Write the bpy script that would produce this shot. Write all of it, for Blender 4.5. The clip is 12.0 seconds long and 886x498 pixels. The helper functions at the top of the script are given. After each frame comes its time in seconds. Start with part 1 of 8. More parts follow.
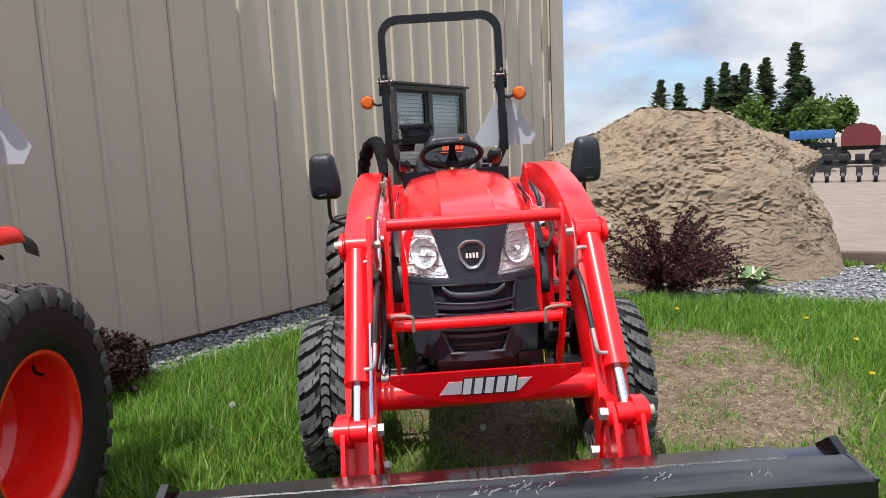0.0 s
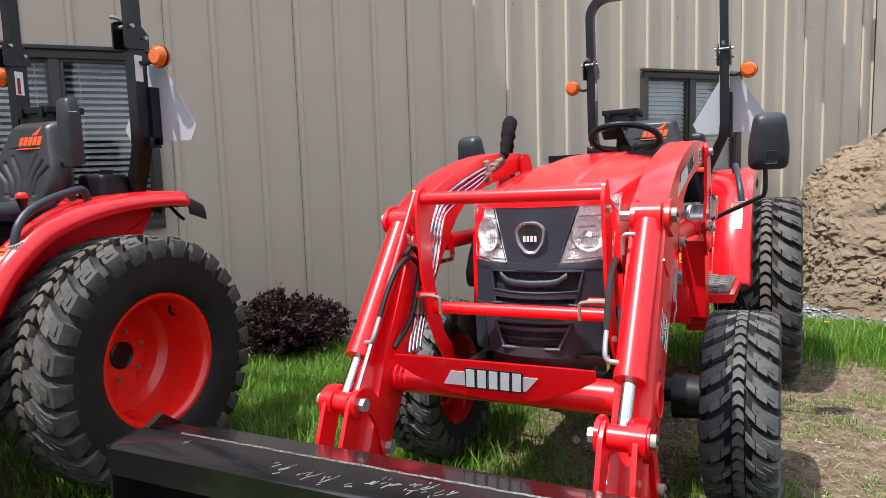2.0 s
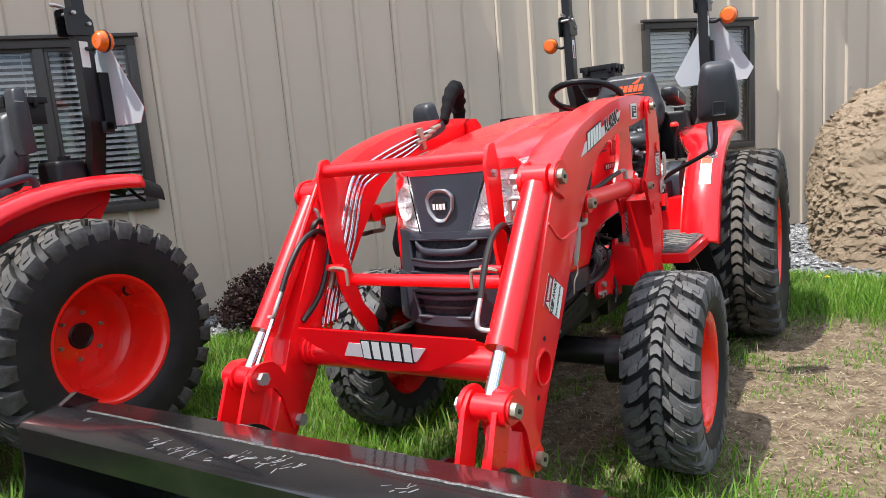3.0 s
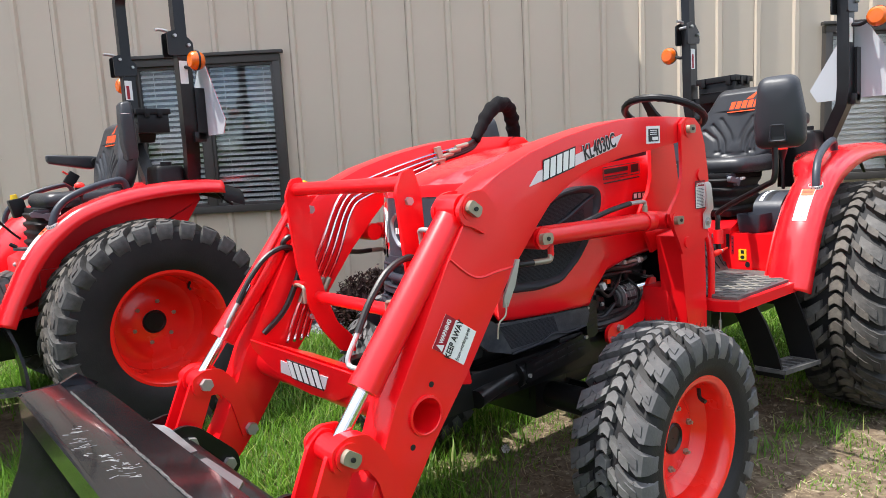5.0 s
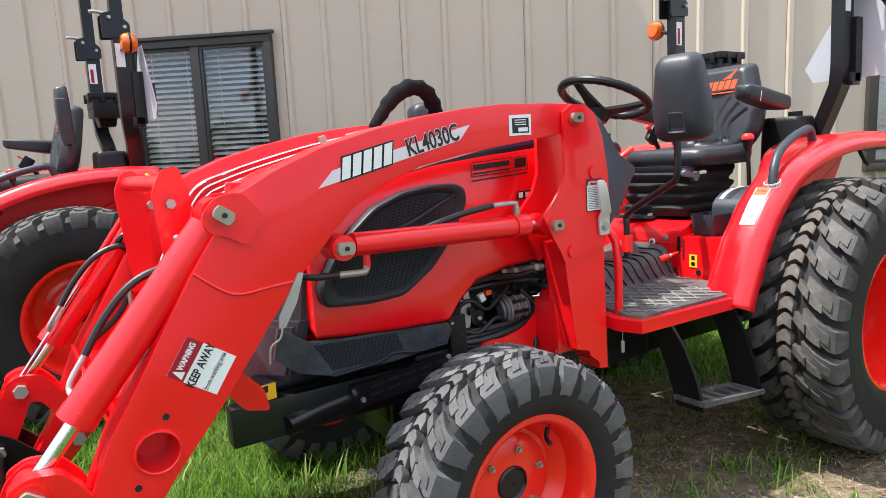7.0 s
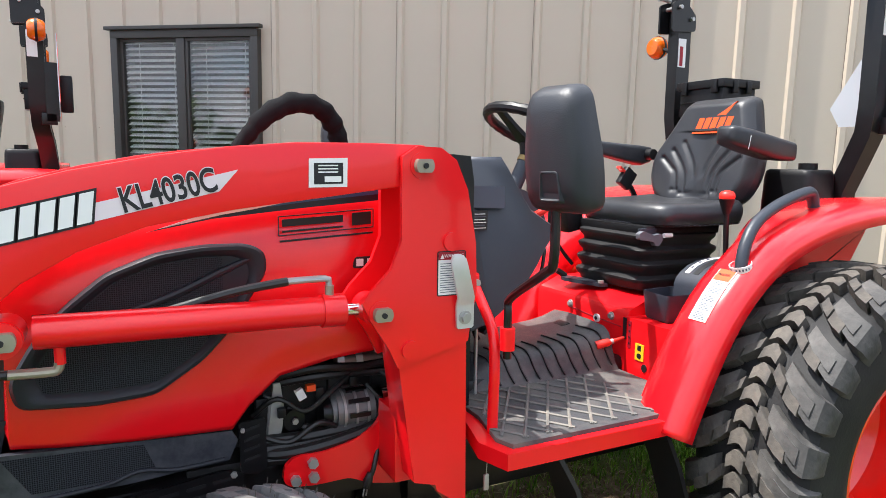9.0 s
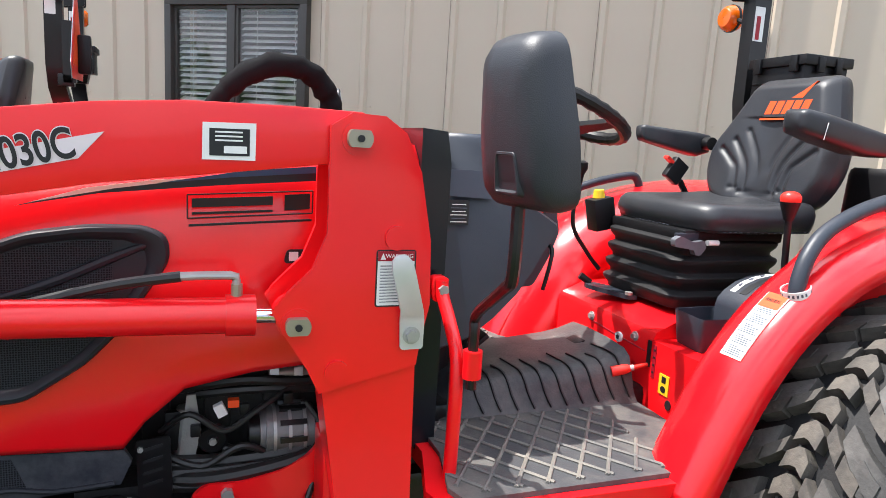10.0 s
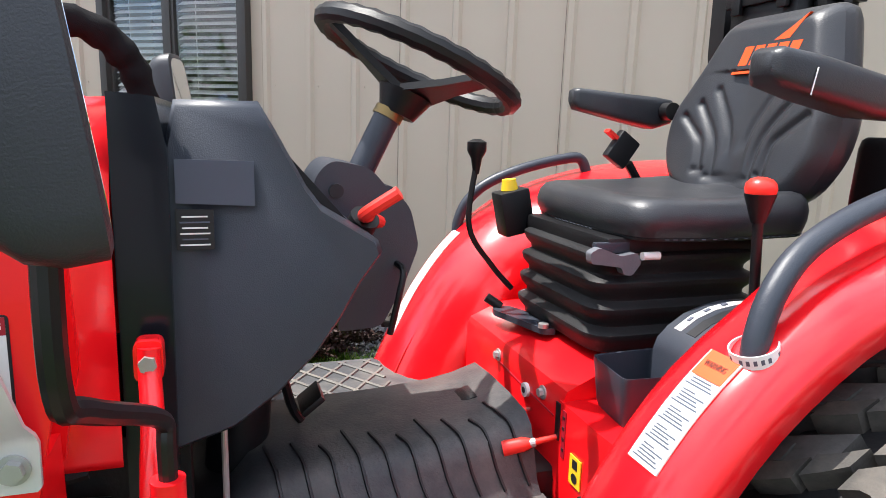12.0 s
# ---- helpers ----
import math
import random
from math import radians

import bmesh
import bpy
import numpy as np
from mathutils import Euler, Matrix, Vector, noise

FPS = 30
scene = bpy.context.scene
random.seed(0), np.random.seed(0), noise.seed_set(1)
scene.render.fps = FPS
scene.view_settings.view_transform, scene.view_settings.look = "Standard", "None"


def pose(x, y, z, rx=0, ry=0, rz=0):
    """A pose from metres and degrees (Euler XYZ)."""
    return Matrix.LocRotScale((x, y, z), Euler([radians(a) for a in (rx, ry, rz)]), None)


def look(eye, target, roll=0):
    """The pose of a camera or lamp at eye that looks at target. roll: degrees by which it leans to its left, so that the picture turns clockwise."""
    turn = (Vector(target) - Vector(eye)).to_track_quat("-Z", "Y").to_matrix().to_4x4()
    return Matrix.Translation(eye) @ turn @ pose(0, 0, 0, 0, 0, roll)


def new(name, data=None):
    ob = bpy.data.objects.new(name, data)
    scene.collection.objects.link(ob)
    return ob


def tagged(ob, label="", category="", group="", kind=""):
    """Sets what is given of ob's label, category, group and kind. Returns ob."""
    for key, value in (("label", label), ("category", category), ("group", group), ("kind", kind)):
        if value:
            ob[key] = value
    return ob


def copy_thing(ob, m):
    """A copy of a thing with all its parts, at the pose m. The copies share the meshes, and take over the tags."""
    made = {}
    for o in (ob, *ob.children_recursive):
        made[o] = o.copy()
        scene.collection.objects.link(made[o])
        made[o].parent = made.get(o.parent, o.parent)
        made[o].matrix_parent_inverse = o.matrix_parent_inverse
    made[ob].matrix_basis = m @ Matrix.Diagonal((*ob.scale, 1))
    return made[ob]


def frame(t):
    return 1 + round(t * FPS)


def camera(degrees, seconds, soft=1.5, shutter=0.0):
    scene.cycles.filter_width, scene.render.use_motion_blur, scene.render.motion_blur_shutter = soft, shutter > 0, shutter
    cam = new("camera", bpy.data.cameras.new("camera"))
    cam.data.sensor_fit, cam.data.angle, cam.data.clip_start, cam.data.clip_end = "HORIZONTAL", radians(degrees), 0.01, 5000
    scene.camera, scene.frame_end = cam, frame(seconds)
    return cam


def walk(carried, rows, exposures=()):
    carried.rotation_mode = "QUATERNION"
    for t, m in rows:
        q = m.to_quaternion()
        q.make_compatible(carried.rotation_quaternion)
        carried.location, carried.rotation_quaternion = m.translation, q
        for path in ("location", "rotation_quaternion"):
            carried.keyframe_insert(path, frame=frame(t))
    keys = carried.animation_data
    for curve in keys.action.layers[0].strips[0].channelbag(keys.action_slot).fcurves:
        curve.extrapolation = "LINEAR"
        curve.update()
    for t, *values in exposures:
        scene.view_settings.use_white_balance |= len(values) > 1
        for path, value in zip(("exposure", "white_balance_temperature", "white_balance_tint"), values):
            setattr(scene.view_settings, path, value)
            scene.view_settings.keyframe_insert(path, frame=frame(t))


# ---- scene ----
cam = camera(66.9, 12.0, soft=0.65)
PATH = [
    (0, (-0.135, -2.799, 1.31), (-0.106, -0.818, 1.031), -2.6),
    (0.5, (0.079, -2.698, 1.303), (0.029, -0.724, 0.986), -4.6),
    (1, (0.269, -2.555, 1.271), (-0.105, -0.601, 1.073), -1.8),
    (1.5, (0.479, -2.501, 1.223), (-0.198, -0.623, 1.103), -1.2),
    (1.6, (0.555, -2.494, 1.181), (-0.178, -0.637, 1.055), 0.3),
    (2, (0.707, -2.46, 1.174), (-0.195, -0.69, 0.944), -1.8),
    (2.5, (0.902, -2.333, 1.159), (-0.057, -0.601, 0.879), -2.3),
    (3, (1.077, -2.231, 1.155), (0.048, -0.546, 0.837), -4.8),
    (3.2, (1.169, -2.201, 1.144), (0.059, -0.565, 0.842), -3.7),
    (4.8, (1.532, -1.729, 1.146), (0.059, -0.402, 0.884), -3.7),
    (5, (1.596, -1.663, 1.152), (0.084, -0.379, 0.895), -3.0),
    (5.5, (1.75, -1.525, 1.159), (0.138, -0.378, 0.869), -0.8),
    (6, (1.801, -1.377, 1.141), (0.18, -0.25, 0.818), -0.7),
    (6.5, (1.807, -1.149, 1.153), (0.184, -0.021, 0.851), -0.6),
    (6.7, (1.82, -1.072, 1.148), (0.183, 0.04, 0.855), -2.3),
    (8.3, (1.728, -0.434, 1.246), (-0.015, 0.489, 0.917), 0.6),
    (8.5, (1.713, -0.37, 1.24), (0.013, 0.631, 0.914), -0.2),
    (9, (1.64, -0.171, 1.251), (-0.121, 0.731, 0.955), 1.3),
    (9.5, (1.607, 0.011, 1.219), (-0.212, 0.76, 0.858), 1.5),
    (10, (1.455, 0.166, 1.239), (-0.391, 0.85, 0.888), 3.7),
    (10.5, (1.326, 0.302, 1.248), (-0.524, 0.988, 0.921), 3.0),
    (11, (1.23, 0.444, 1.245), (-0.603, 1.172, 0.917), 0.9),
    (11.5, (1.174, 0.608, 1.243), (-0.688, 1.224, 0.847), -0.2),
    (12, (1.084, 0.677, 1.228), (-0.777, 1.292, 0.829), 1.9),
]
EXPOSURES = [(0.0, 0.36), (1.5, 0.46), (2.0, 0.64), (2.5, 0.76), (5.5, 1.06), (6.5, 1.14), (9.5, 1.24), (12.0, 1.24)]
walk(cam, [(t, look(eye, target, roll)) for t, eye, target, roll in PATH], EXPOSURES)

# ---- world, sun and exposure ----
SUN_AZ, SUN_EL = math.atan2(-0.85, -0.527), radians(66)
sun_dir = Vector((math.cos(SUN_AZ) * math.cos(SUN_EL), math.sin(SUN_AZ) * math.cos(SUN_EL), math.sin(SUN_EL)))
world = bpy.data.worlds.new("sky")
scene.world = world
world.use_nodes = True
wn, wl = world.node_tree.nodes, world.node_tree.links
wn.clear()
sky = wn.new("ShaderNodeTexSky")
sky.sky_type, sky.sun_disc = "NISHITA", False
sky.sun_elevation, sky.sun_rotation = SUN_EL, math.pi / 2 - SUN_AZ
sky.air_density, sky.dust_density, sky.ozone_density = 1.0, 0.6, 1.2
w_tc = wn.new("ShaderNodeTexCoord")
w_map = wn.new("ShaderNodeMapping")
w_map.inputs["Scale"].default_value = (1.0, 1.0, 2.1)
w_map.inputs["Location"].default_value = (0.35, 0.2, 0.1)
w_noise = wn.new("ShaderNodeTexNoise")
w_noise.inputs["Scale"].default_value, w_noise.inputs["Detail"].default_value, w_noise.inputs["Roughness"].default_value = 3.6, 9.0, 0.6
w_ramp = wn.new("ShaderNodeValToRGB")
w_ramp.color_ramp.elements[0].position, w_ramp.color_ramp.elements[1].position = 0.37, 0.52
w_noise2 = wn.new("ShaderNodeTexNoise")
w_noise2.inputs["Scale"].default_value, w_noise2.inputs["Detail"].default_value = 6.0, 6.0
w_ramp2 = wn.new("ShaderNodeValToRGB")
w_ramp2.color_ramp.elements[0].position, w_ramp2.color_ramp.elements[1].position = 0.36, 0.66
w_ramp2.color_ramp.elements[0].color = (6.6, 7.6, 9.4, 1)
w_ramp2.color_ramp.elements[1].color = (12.5, 12.8, 13.4, 1)
w_mix = wn.new("ShaderNodeMix")
w_mix.data_type = "RGBA"
w_bg = wn.new("ShaderNodeBackground")
w_bg.inputs["Strength"].default_value = 0.148
w_out = wn.new("ShaderNodeOutputWorld")
wl.new(w_tc.outputs["Generated"], w_map.inputs["Vector"])
wl.new(w_map.outputs["Vector"], w_noise.inputs["Vector"])
wl.new(w_map.outputs["Vector"], w_noise2.inputs["Vector"])
wl.new(w_noise.outputs["Fac"], w_ramp.inputs["Fac"])
wl.new(w_noise2.outputs["Fac"], w_ramp2.inputs["Fac"])
wl.new(w_ramp.outputs["Color"], w_mix.inputs["Factor"])
w_blue = wn.new("ShaderNodeVectorMath")
w_blue.operation = "MULTIPLY"
w_blue.inputs[1].default_value = (0.66, 0.74, 0.86)
wl.new(sky.outputs["Color"], w_blue.inputs[0])
wl.new(w_blue.outputs["Vector"], w_mix.inputs["A"])
w_sep = wn.new("ShaderNodeSeparateXYZ")
w_lift = wn.new("ShaderNodeMapRange")
w_lift.inputs["From Min"].default_value, w_lift.inputs["From Max"].default_value = 0.20, 1.0
w_lift.inputs["To Min"].default_value, w_lift.inputs["To Max"].default_value = 0.38, 0.94
w_cloud = wn.new("ShaderNodeVectorMath")
w_cloud.operation = "SCALE"
wl.new(w_tc.outputs["Generated"], w_sep.inputs["Vector"])
wl.new(w_sep.outputs["Z"], w_lift.inputs["Value"])
wl.new(w_ramp2.outputs["Color"], w_cloud.inputs[0])
wl.new(w_lift.outputs["Result"], w_cloud.inputs["Scale"])
wl.new(w_cloud.outputs["Vector"], w_mix.inputs["B"])
wl.new(w_mix.outputs["Result"], w_bg.inputs["Color"])
wl.new(w_bg.outputs["Background"], w_out.inputs["Surface"])
sun_data = bpy.data.lights.new("sun", "SUN")
sun_data.energy, sun_data.angle, sun_data.color = 4.2, radians(0.6), (1.0, 0.965, 0.915)
sun = new("sun", sun_data)
sun.matrix_world = look(sun_dir * 50, (0, 0, 0))

# ---- building helpers ----
def part(name, bm, material, parent=None, label="", m=None, angle=35, bevel=0.0, seg=2, mirror=False):
    """One mesh object from a bmesh, under a thing or a part. mirror: a second one on the other side of x = 0."""
    if bevel:
        edges = [e for e in bm.edges if len(e.link_faces) == 2 and e.calc_face_angle(0) > 0.5]
        bmesh.ops.bevel(bm, geom=edges, offset=bevel, segments=seg, profile=0.6, affect="EDGES", clamp_overlap=True)
    bmesh.ops.recalc_face_normals(bm, faces=bm.faces)
    me = bpy.data.meshes.new(name)
    bm.to_mesh(me)
    bm.free()
    return link(name, me, material, parent, label, m, angle, mirror)


def link(name, me, material, parent=None, label="", m=None, angle=35, mirror=False):
    mats = material if isinstance(material, (list, tuple)) else [material]
    for one in mats:
        me.materials.append(one)
    me.polygons.foreach_set("use_smooth", [True] * len(me.polygons))
    me.set_sharp_from_angle(angle=radians(angle))
    made = None
    for side in ((1, -1) if mirror else (1,)):
        ob = new(name, me)
        ob.parent = parent
        base = m if m is not None else Matrix()
        ob.matrix_basis = Matrix.Diagonal((side, 1, 1, 1)) @ base
        if label:
            tagged(ob, label=label)
        made = made or ob
    return made


def thing(name, m, label, category, group="", kind=""):
    """An empty at a thing's base, which carries its parts."""
    ob = new(name)
    ob.empty_display_size = 0.1
    ob.matrix_basis = m
    return tagged(ob, label, category, group, kind)


def B():
    return bmesh.new()


def prism(poly, x0, x1, bm=None):
    """A plate: an outline in (y, z), from x0 to x1."""
    bm = bm or B()
    a = [bm.verts.new((x0, y, z)) for y, z in poly]
    b = [bm.verts.new((x1, y, z)) for y, z in poly]
    bm.faces.new(a)
    bm.faces.new(b[::-1])
    n = len(poly)
    for i in range(n):
        bm.faces.new((a[i], b[i], b[(i + 1) % n], a[(i + 1) % n]))
    return bm


def pierced(poly, holes, x0, x1):
    """A plate with round holes: an outline in (y, z), holes (y, z, radius)."""
    bm = B()
    loops = [list(poly)] + [oval((y, z), r, r, 28) for y, z, r in holes]
    edges, walls = [], []
    for lp in loops:
        vs = [bm.verts.new((x0, y, z)) for y, z in lp]
        edges += [bm.edges.new((vs[i], vs[(i + 1) % len(vs)])) for i in range(len(vs))]
    bmesh.ops.triangle_fill(bm, edges=edges, use_beauty=True)
    got = bmesh.ops.extrude_face_region(bm, geom=list(bm.faces))
    bmesh.ops.translate(bm, verts=[v for v in got["geom"] if isinstance(v, bmesh.types.BMVert)], vec=(x1 - x0, 0, 0))
    return bm


def box(c, s, bm=None, rot=None):
    bm = bm or B()
    m = Matrix.Translation(c) @ (rot or Matrix()) @ Matrix.Diagonal((*s, 1))
    bmesh.ops.create_cube(bm, size=1.0, matrix=m)
    return bm


def ring_frames(pts):
    pts = [Vector(p) for p in pts]
    out, normal = [], None
    for i, p in enumerate(pts):
        d = (pts[min(i + 1, len(pts) - 1)] - pts[max(i - 1, 0)]).normalized()
        if normal is None:
            normal = d.orthogonal().normalized()
        normal = (normal - d * normal.dot(d)).normalized()
        out.append((p, normal, d.cross(normal)))
    return out


def smooth_path(pts, n=6):
    pts = [Vector(p) for p in pts]
    out = []
    for i in range(len(pts) - 1):
        p0, p1, p2, p3 = pts[max(i - 1, 0)], pts[i], pts[i + 1], pts[min(i + 2, len(pts) - 1)]
        for k in range(n):
            t = k / n
            out.append(0.5 * ((2 * p1) + (p2 - p0) * t + (2 * p0 - 5 * p1 + 4 * p2 - p3) * t * t + (3 * p1 - p0 - 3 * p2 + p3) * t ** 3))
    out.append(pts[-1])
    return out


def skin(rings, bm=None, caps=True, closed=True):
    """Faces between rings of points."""
    bm = bm or B()
    vs = [[bm.verts.new(p) for p in ring] for ring in rings]
    n = len(rings[0])
    for a, b in zip(vs, vs[1:]):
        for i in range(n if closed else n - 1):
            bm.faces.new((a[i], a[(i + 1) % n], b[(i + 1) % n], b[i]))
    if caps and closed:
        bm.faces.new(vs[0][::-1])
        bm.faces.new(vs[-1])
    return bm


def tube(pts, r, bm=None, seg=10, n=6, radii=None, loop=False):
    path = smooth_path(pts, n) if n > 1 else [Vector(p) for p in pts]
    fr = ring_frames(path)
    rings = []
    for i, (p, u, v) in enumerate(fr):
        rr = r if radii is None else r * np.interp(i / (len(fr) - 1), np.linspace(0, 1, len(radii)), radii)
        rings.append([p + (u * math.cos(a) + v * math.sin(a)) * rr for a in np.linspace(0, 2 * math.pi, seg, endpoint=False)])
    return skin(rings, bm)


def rod(a, b, r, bm=None, seg=20, r2=None):
    a, b = Vector(a), Vector(b)
    d = (b - a).normalized()
    u = d.orthogonal().normalized()
    v = d.cross(u)
    ang = np.linspace(0, 2 * math.pi, seg, endpoint=False)
    return skin([[p + (u * math.cos(t) + v * math.sin(t)) * rr for t in ang] for p, rr in ((a, r), (b, r2 or r))], bm)


def lathe(profile, seg=40, bm=None, m=None):
    """Turned about the x axis: profile in (x, radius)."""
    bm = bm or B()
    m = m or Matrix()
    ang = np.linspace(0, 2 * math.pi, seg, endpoint=False)
    rings = [[m @ Vector((x, r * math.cos(t), r * math.sin(t))) for t in ang] for x, r in profile]
    return skin(rings, bm, caps=False)


def disc_x(c, r, x0, x1, bm=None, seg=20):
    return rod((x0, c[0], c[1]), (x1, c[0], c[1]), r, bm, seg)


def rounded(poly, r, n=4):
    """Rounds the corners of an outline."""
    out, k = [], len(poly)
    for i in range(k):
        p, a, b = Vector(poly[i]), Vector(poly[i - 1]), Vector(poly[(i + 1) % k])
        da, db = (a - p), (b - p)
        rr = min(r, da.length * 0.45, db.length * 0.45)
        s, e = p + da.normalized() * rr, p + db.normalized() * rr
        for j in range(n + 1):
            t = j / n
            q = s * (1 - t) ** 2 + p * 2 * t * (1 - t) + e * t * t
            out.append((q.x, q.y))
    return out


def oval(c, ry, rz, n=24):
    return [(c[0] + ry * math.cos(t), c[1] + rz * math.sin(t)) for t in np.linspace(0, 2 * math.pi, n, endpoint=False)]


def words(text, size, material, parent, m, name="lettering", label="", squeeze=1.0, bold=0.0):
    """Lettering as a flat mesh, in the plane of m's x and y."""
    cu = bpy.data.curves.new(name, "FONT")
    cu.body, cu.size, cu.extrude, cu.align_x, cu.align_y, cu.offset = text, size, 0.0004, "CENTER", "CENTER", bold
    tmp = bpy.data.objects.new(name, cu)
    me = bpy.data.meshes.new_from_object(tmp)
    bpy.data.objects.remove(tmp)
    me.transform(Matrix.Diagonal((squeeze, 1, 1, 1)))
    return link(name, me, material, parent, label, m)


def side_plane(x, y, z, turn=0.0):
    """The pose of a flat thing on the left-hand side: its x runs back, its y up, turned by degrees."""
    base = Matrix(((0, 0, 1, x), (1, 0, 0, y), (0, 1, 0, z), (0, 0, 0, 1)))
    return base @ Matrix.Rotation(radians(turn), 4, "Z")

# ---- materials ----
def surface(name, col, rough=0.5, metal=0.0, var=0.1, scale=6.0, bump=0.0, bscale=150.0, coat=0.0, dust=0.0, dust_col=(0.3, 0.26, 0.2), spec=0.5, rvar=0.1, trans=0.0, ior=1.45, dscale=9.0):
    """A painted, moulded or rough surface: two scales of variation, fine relief, and dust or dirt in patches."""
    m = bpy.data.materials.new(name)
    m.use_nodes = True
    n, l = m.node_tree.nodes, m.node_tree.links
    b = n["Principled BSDF"]
    b.inputs["Metallic"].default_value = metal
    b.inputs["Specular IOR Level"].default_value = spec
    b.inputs["Coat Weight"].default_value, b.inputs["Coat Roughness"].default_value = coat, 0.06
    b.inputs["Transmission Weight"].default_value, b.inputs["IOR"].default_value = trans, ior
    tc = n.new("ShaderNodeTexCoord")
    big, fine = n.new("ShaderNodeTexNoise"), n.new("ShaderNodeTexNoise")
    big.inputs["Scale"].default_value, big.inputs["Detail"].default_value = scale, 5.0
    fine.inputs["Scale"].default_value, fine.inputs["Detail"].default_value = bscale, 3.0
    l.new(tc.outputs["Object"], big.inputs["Vector"])
    l.new(tc.outputs["Object"], fine.inputs["Vector"])
    mix = n.new("ShaderNodeMix")
    mix.data_type = "RGBA"
    mix.inputs["A"].default_value = (*[c * (1 - var) for c in col], 1)
    mix.inputs["B"].default_value = (*[min(1, c * (1 + var)) for c in col], 1)
    l.new(big.outputs["Fac"], mix.inputs["Factor"])
    out = mix.outputs["Result"]
    if dust:
        dn = n.new("ShaderNodeTexNoise")
        dn.inputs["Scale"].default_value, dn.inputs["Detail"].default_value, dn.inputs["Roughness"].default_value = dscale, 8.0, 0.65
        l.new(tc.outputs["Object"], dn.inputs["Vector"])
        r = n.new("ShaderNodeMapRange")
        r.inputs["From Min"].default_value, r.inputs["From Max"].default_value, r.inputs["To Max"].default_value = 0.42, 0.72, dust
        l.new(dn.outputs["Fac"], r.inputs["Value"])
        mix2 = n.new("ShaderNodeMix")
        mix2.data_type = "RGBA"
        mix2.inputs["B"].default_value = (*dust_col, 1)
        l.new(r.outputs["Result"], mix2.inputs["Factor"])
        l.new(out, mix2.inputs["A"])
        out = mix2.outputs["Result"]
    l.new(out, b.inputs["Base Color"])
    rr = n.new("ShaderNodeMapRange")
    rr.inputs["To Min"].default_value, rr.inputs["To Max"].default_value = max(0.02, rough - rvar), min(1.0, rough + rvar)
    l.new(big.outputs["Fac"], rr.inputs["Value"])
    l.new(rr.outputs["Result"], b.inputs["Roughness"])
    if bump:
        bp = n.new("ShaderNodeBump")
        bp.inputs["Strength"].default_value, bp.inputs["Distance"].default_value = bump, 0.002
        l.new(fine.outputs["Fac"], bp.inputs["Height"])
        l.new(bp.outputs["Normal"], b.inputs["Normal"])
    return m


RED = surface("red_paint", (0.82, 0.005, 0.010), 0.30, 0, 0.05, 3, 0.03, 60, coat=0.35, dust=0.03, dust_col=(0.5, 0.12, 0.09), rvar=0.06)
RED_GLOSS = surface("red_gloss_paint", (0.80, 0.005, 0.011), 0.24, 0, 0.04, 2, 0.0, 30, coat=0.55, rvar=0.05, dust=0.04, dust_col=(0.5, 0.10, 0.08))
RED_GLOSS.node_tree.nodes["Principled BSDF"].inputs["Coat Roughness"].default_value = 0.13
ORANGE_RED = surface("wheel_paint", (0.82, 0.013, 0.007), 0.26, 0, 0.05, 4, 0.03, 50, coat=0.5, dust=0.08, dust_col=(0.5, 0.15, 0.1), rvar=0.06)
BLACK = surface("black_plastic", (0.006, 0.006, 0.007), 0.42, 0, 0.2, 8, 0.15, 700, rvar=0.1, spec=0.35)
BLACK_METAL = surface("black_painted_steel", (0.006, 0.006, 0.007), 0.34, 0, 0.2, 8, 0.05, 90, coat=0.15, dust=0.05, dust_col=(0.07, 0.067, 0.065), spec=0.4)
BUCKET = surface("black_bucket_paint", (0.006, 0.006, 0.007), 0.20, 0, 0.2, 4, 0.30, 26, coat=0.5, dust=0.10, dust_col=(0.10, 0.09, 0.09), dscale=5.0)
GREY = surface("dark_grey_plastic", (0.024, 0.029, 0.041), 0.42, 0, 0.08, 5, 0.2, 600, dust=0.08, dust_col=(0.12, 0.115, 0.11))
MESHG = surface("vent_mesh", (0.008, 0.008, 0.010), 0.7, 0, 0.3, 300, 0.8, 420, spec=0.2)
RUBBER = surface("tyre_rubber", (0.013, 0.013, 0.014), 0.60, 0, 0.3, 9, 0.4, 160, dust=0.12, dust_col=(0.08, 0.075, 0.07), spec=0.3, dscale=7.0)
LUG = surface("worn_lug_rubber", (0.060, 0.055, 0.050), 0.70, 0, 0.4, 30, 0.9, 90, dust=0.6, dust_col=(0.165, 0.143, 0.118), spec=0.25, dscale=16.0)
PAD = surface("dusty_tread_pad", (0.042, 0.041, 0.040), 0.62, 0, 0.3, 14, 0.8, 90, dust=0.6, dust_col=(0.15, 0.14, 0.13), spec=0.35, dscale=11.0)
mn, ml = MESHG.node_tree.nodes, MESHG.node_tree.links
cells, hole, weave = mn.new("ShaderNodeTexVoronoi"), mn.new("ShaderNodeMapRange"), mn.new("ShaderNodeMix")
cells.inputs["Scale"].default_value, cells.inputs["Randomness"].default_value = 260.0, 0.15
hole.inputs["From Min"].default_value, hole.inputs["From Max"].default_value = 0.28, 0.46
weave.data_type = "RGBA"
weave.inputs["A"].default_value, weave.inputs["B"].default_value = (0.003, 0.003, 0.004, 1), (0.034, 0.037, 0.045, 1)
ml.new(mn["Texture Coordinate"].outputs["Object"], cells.inputs["Vector"])
ml.new(cells.outputs["Distance"], hole.inputs["Value"])
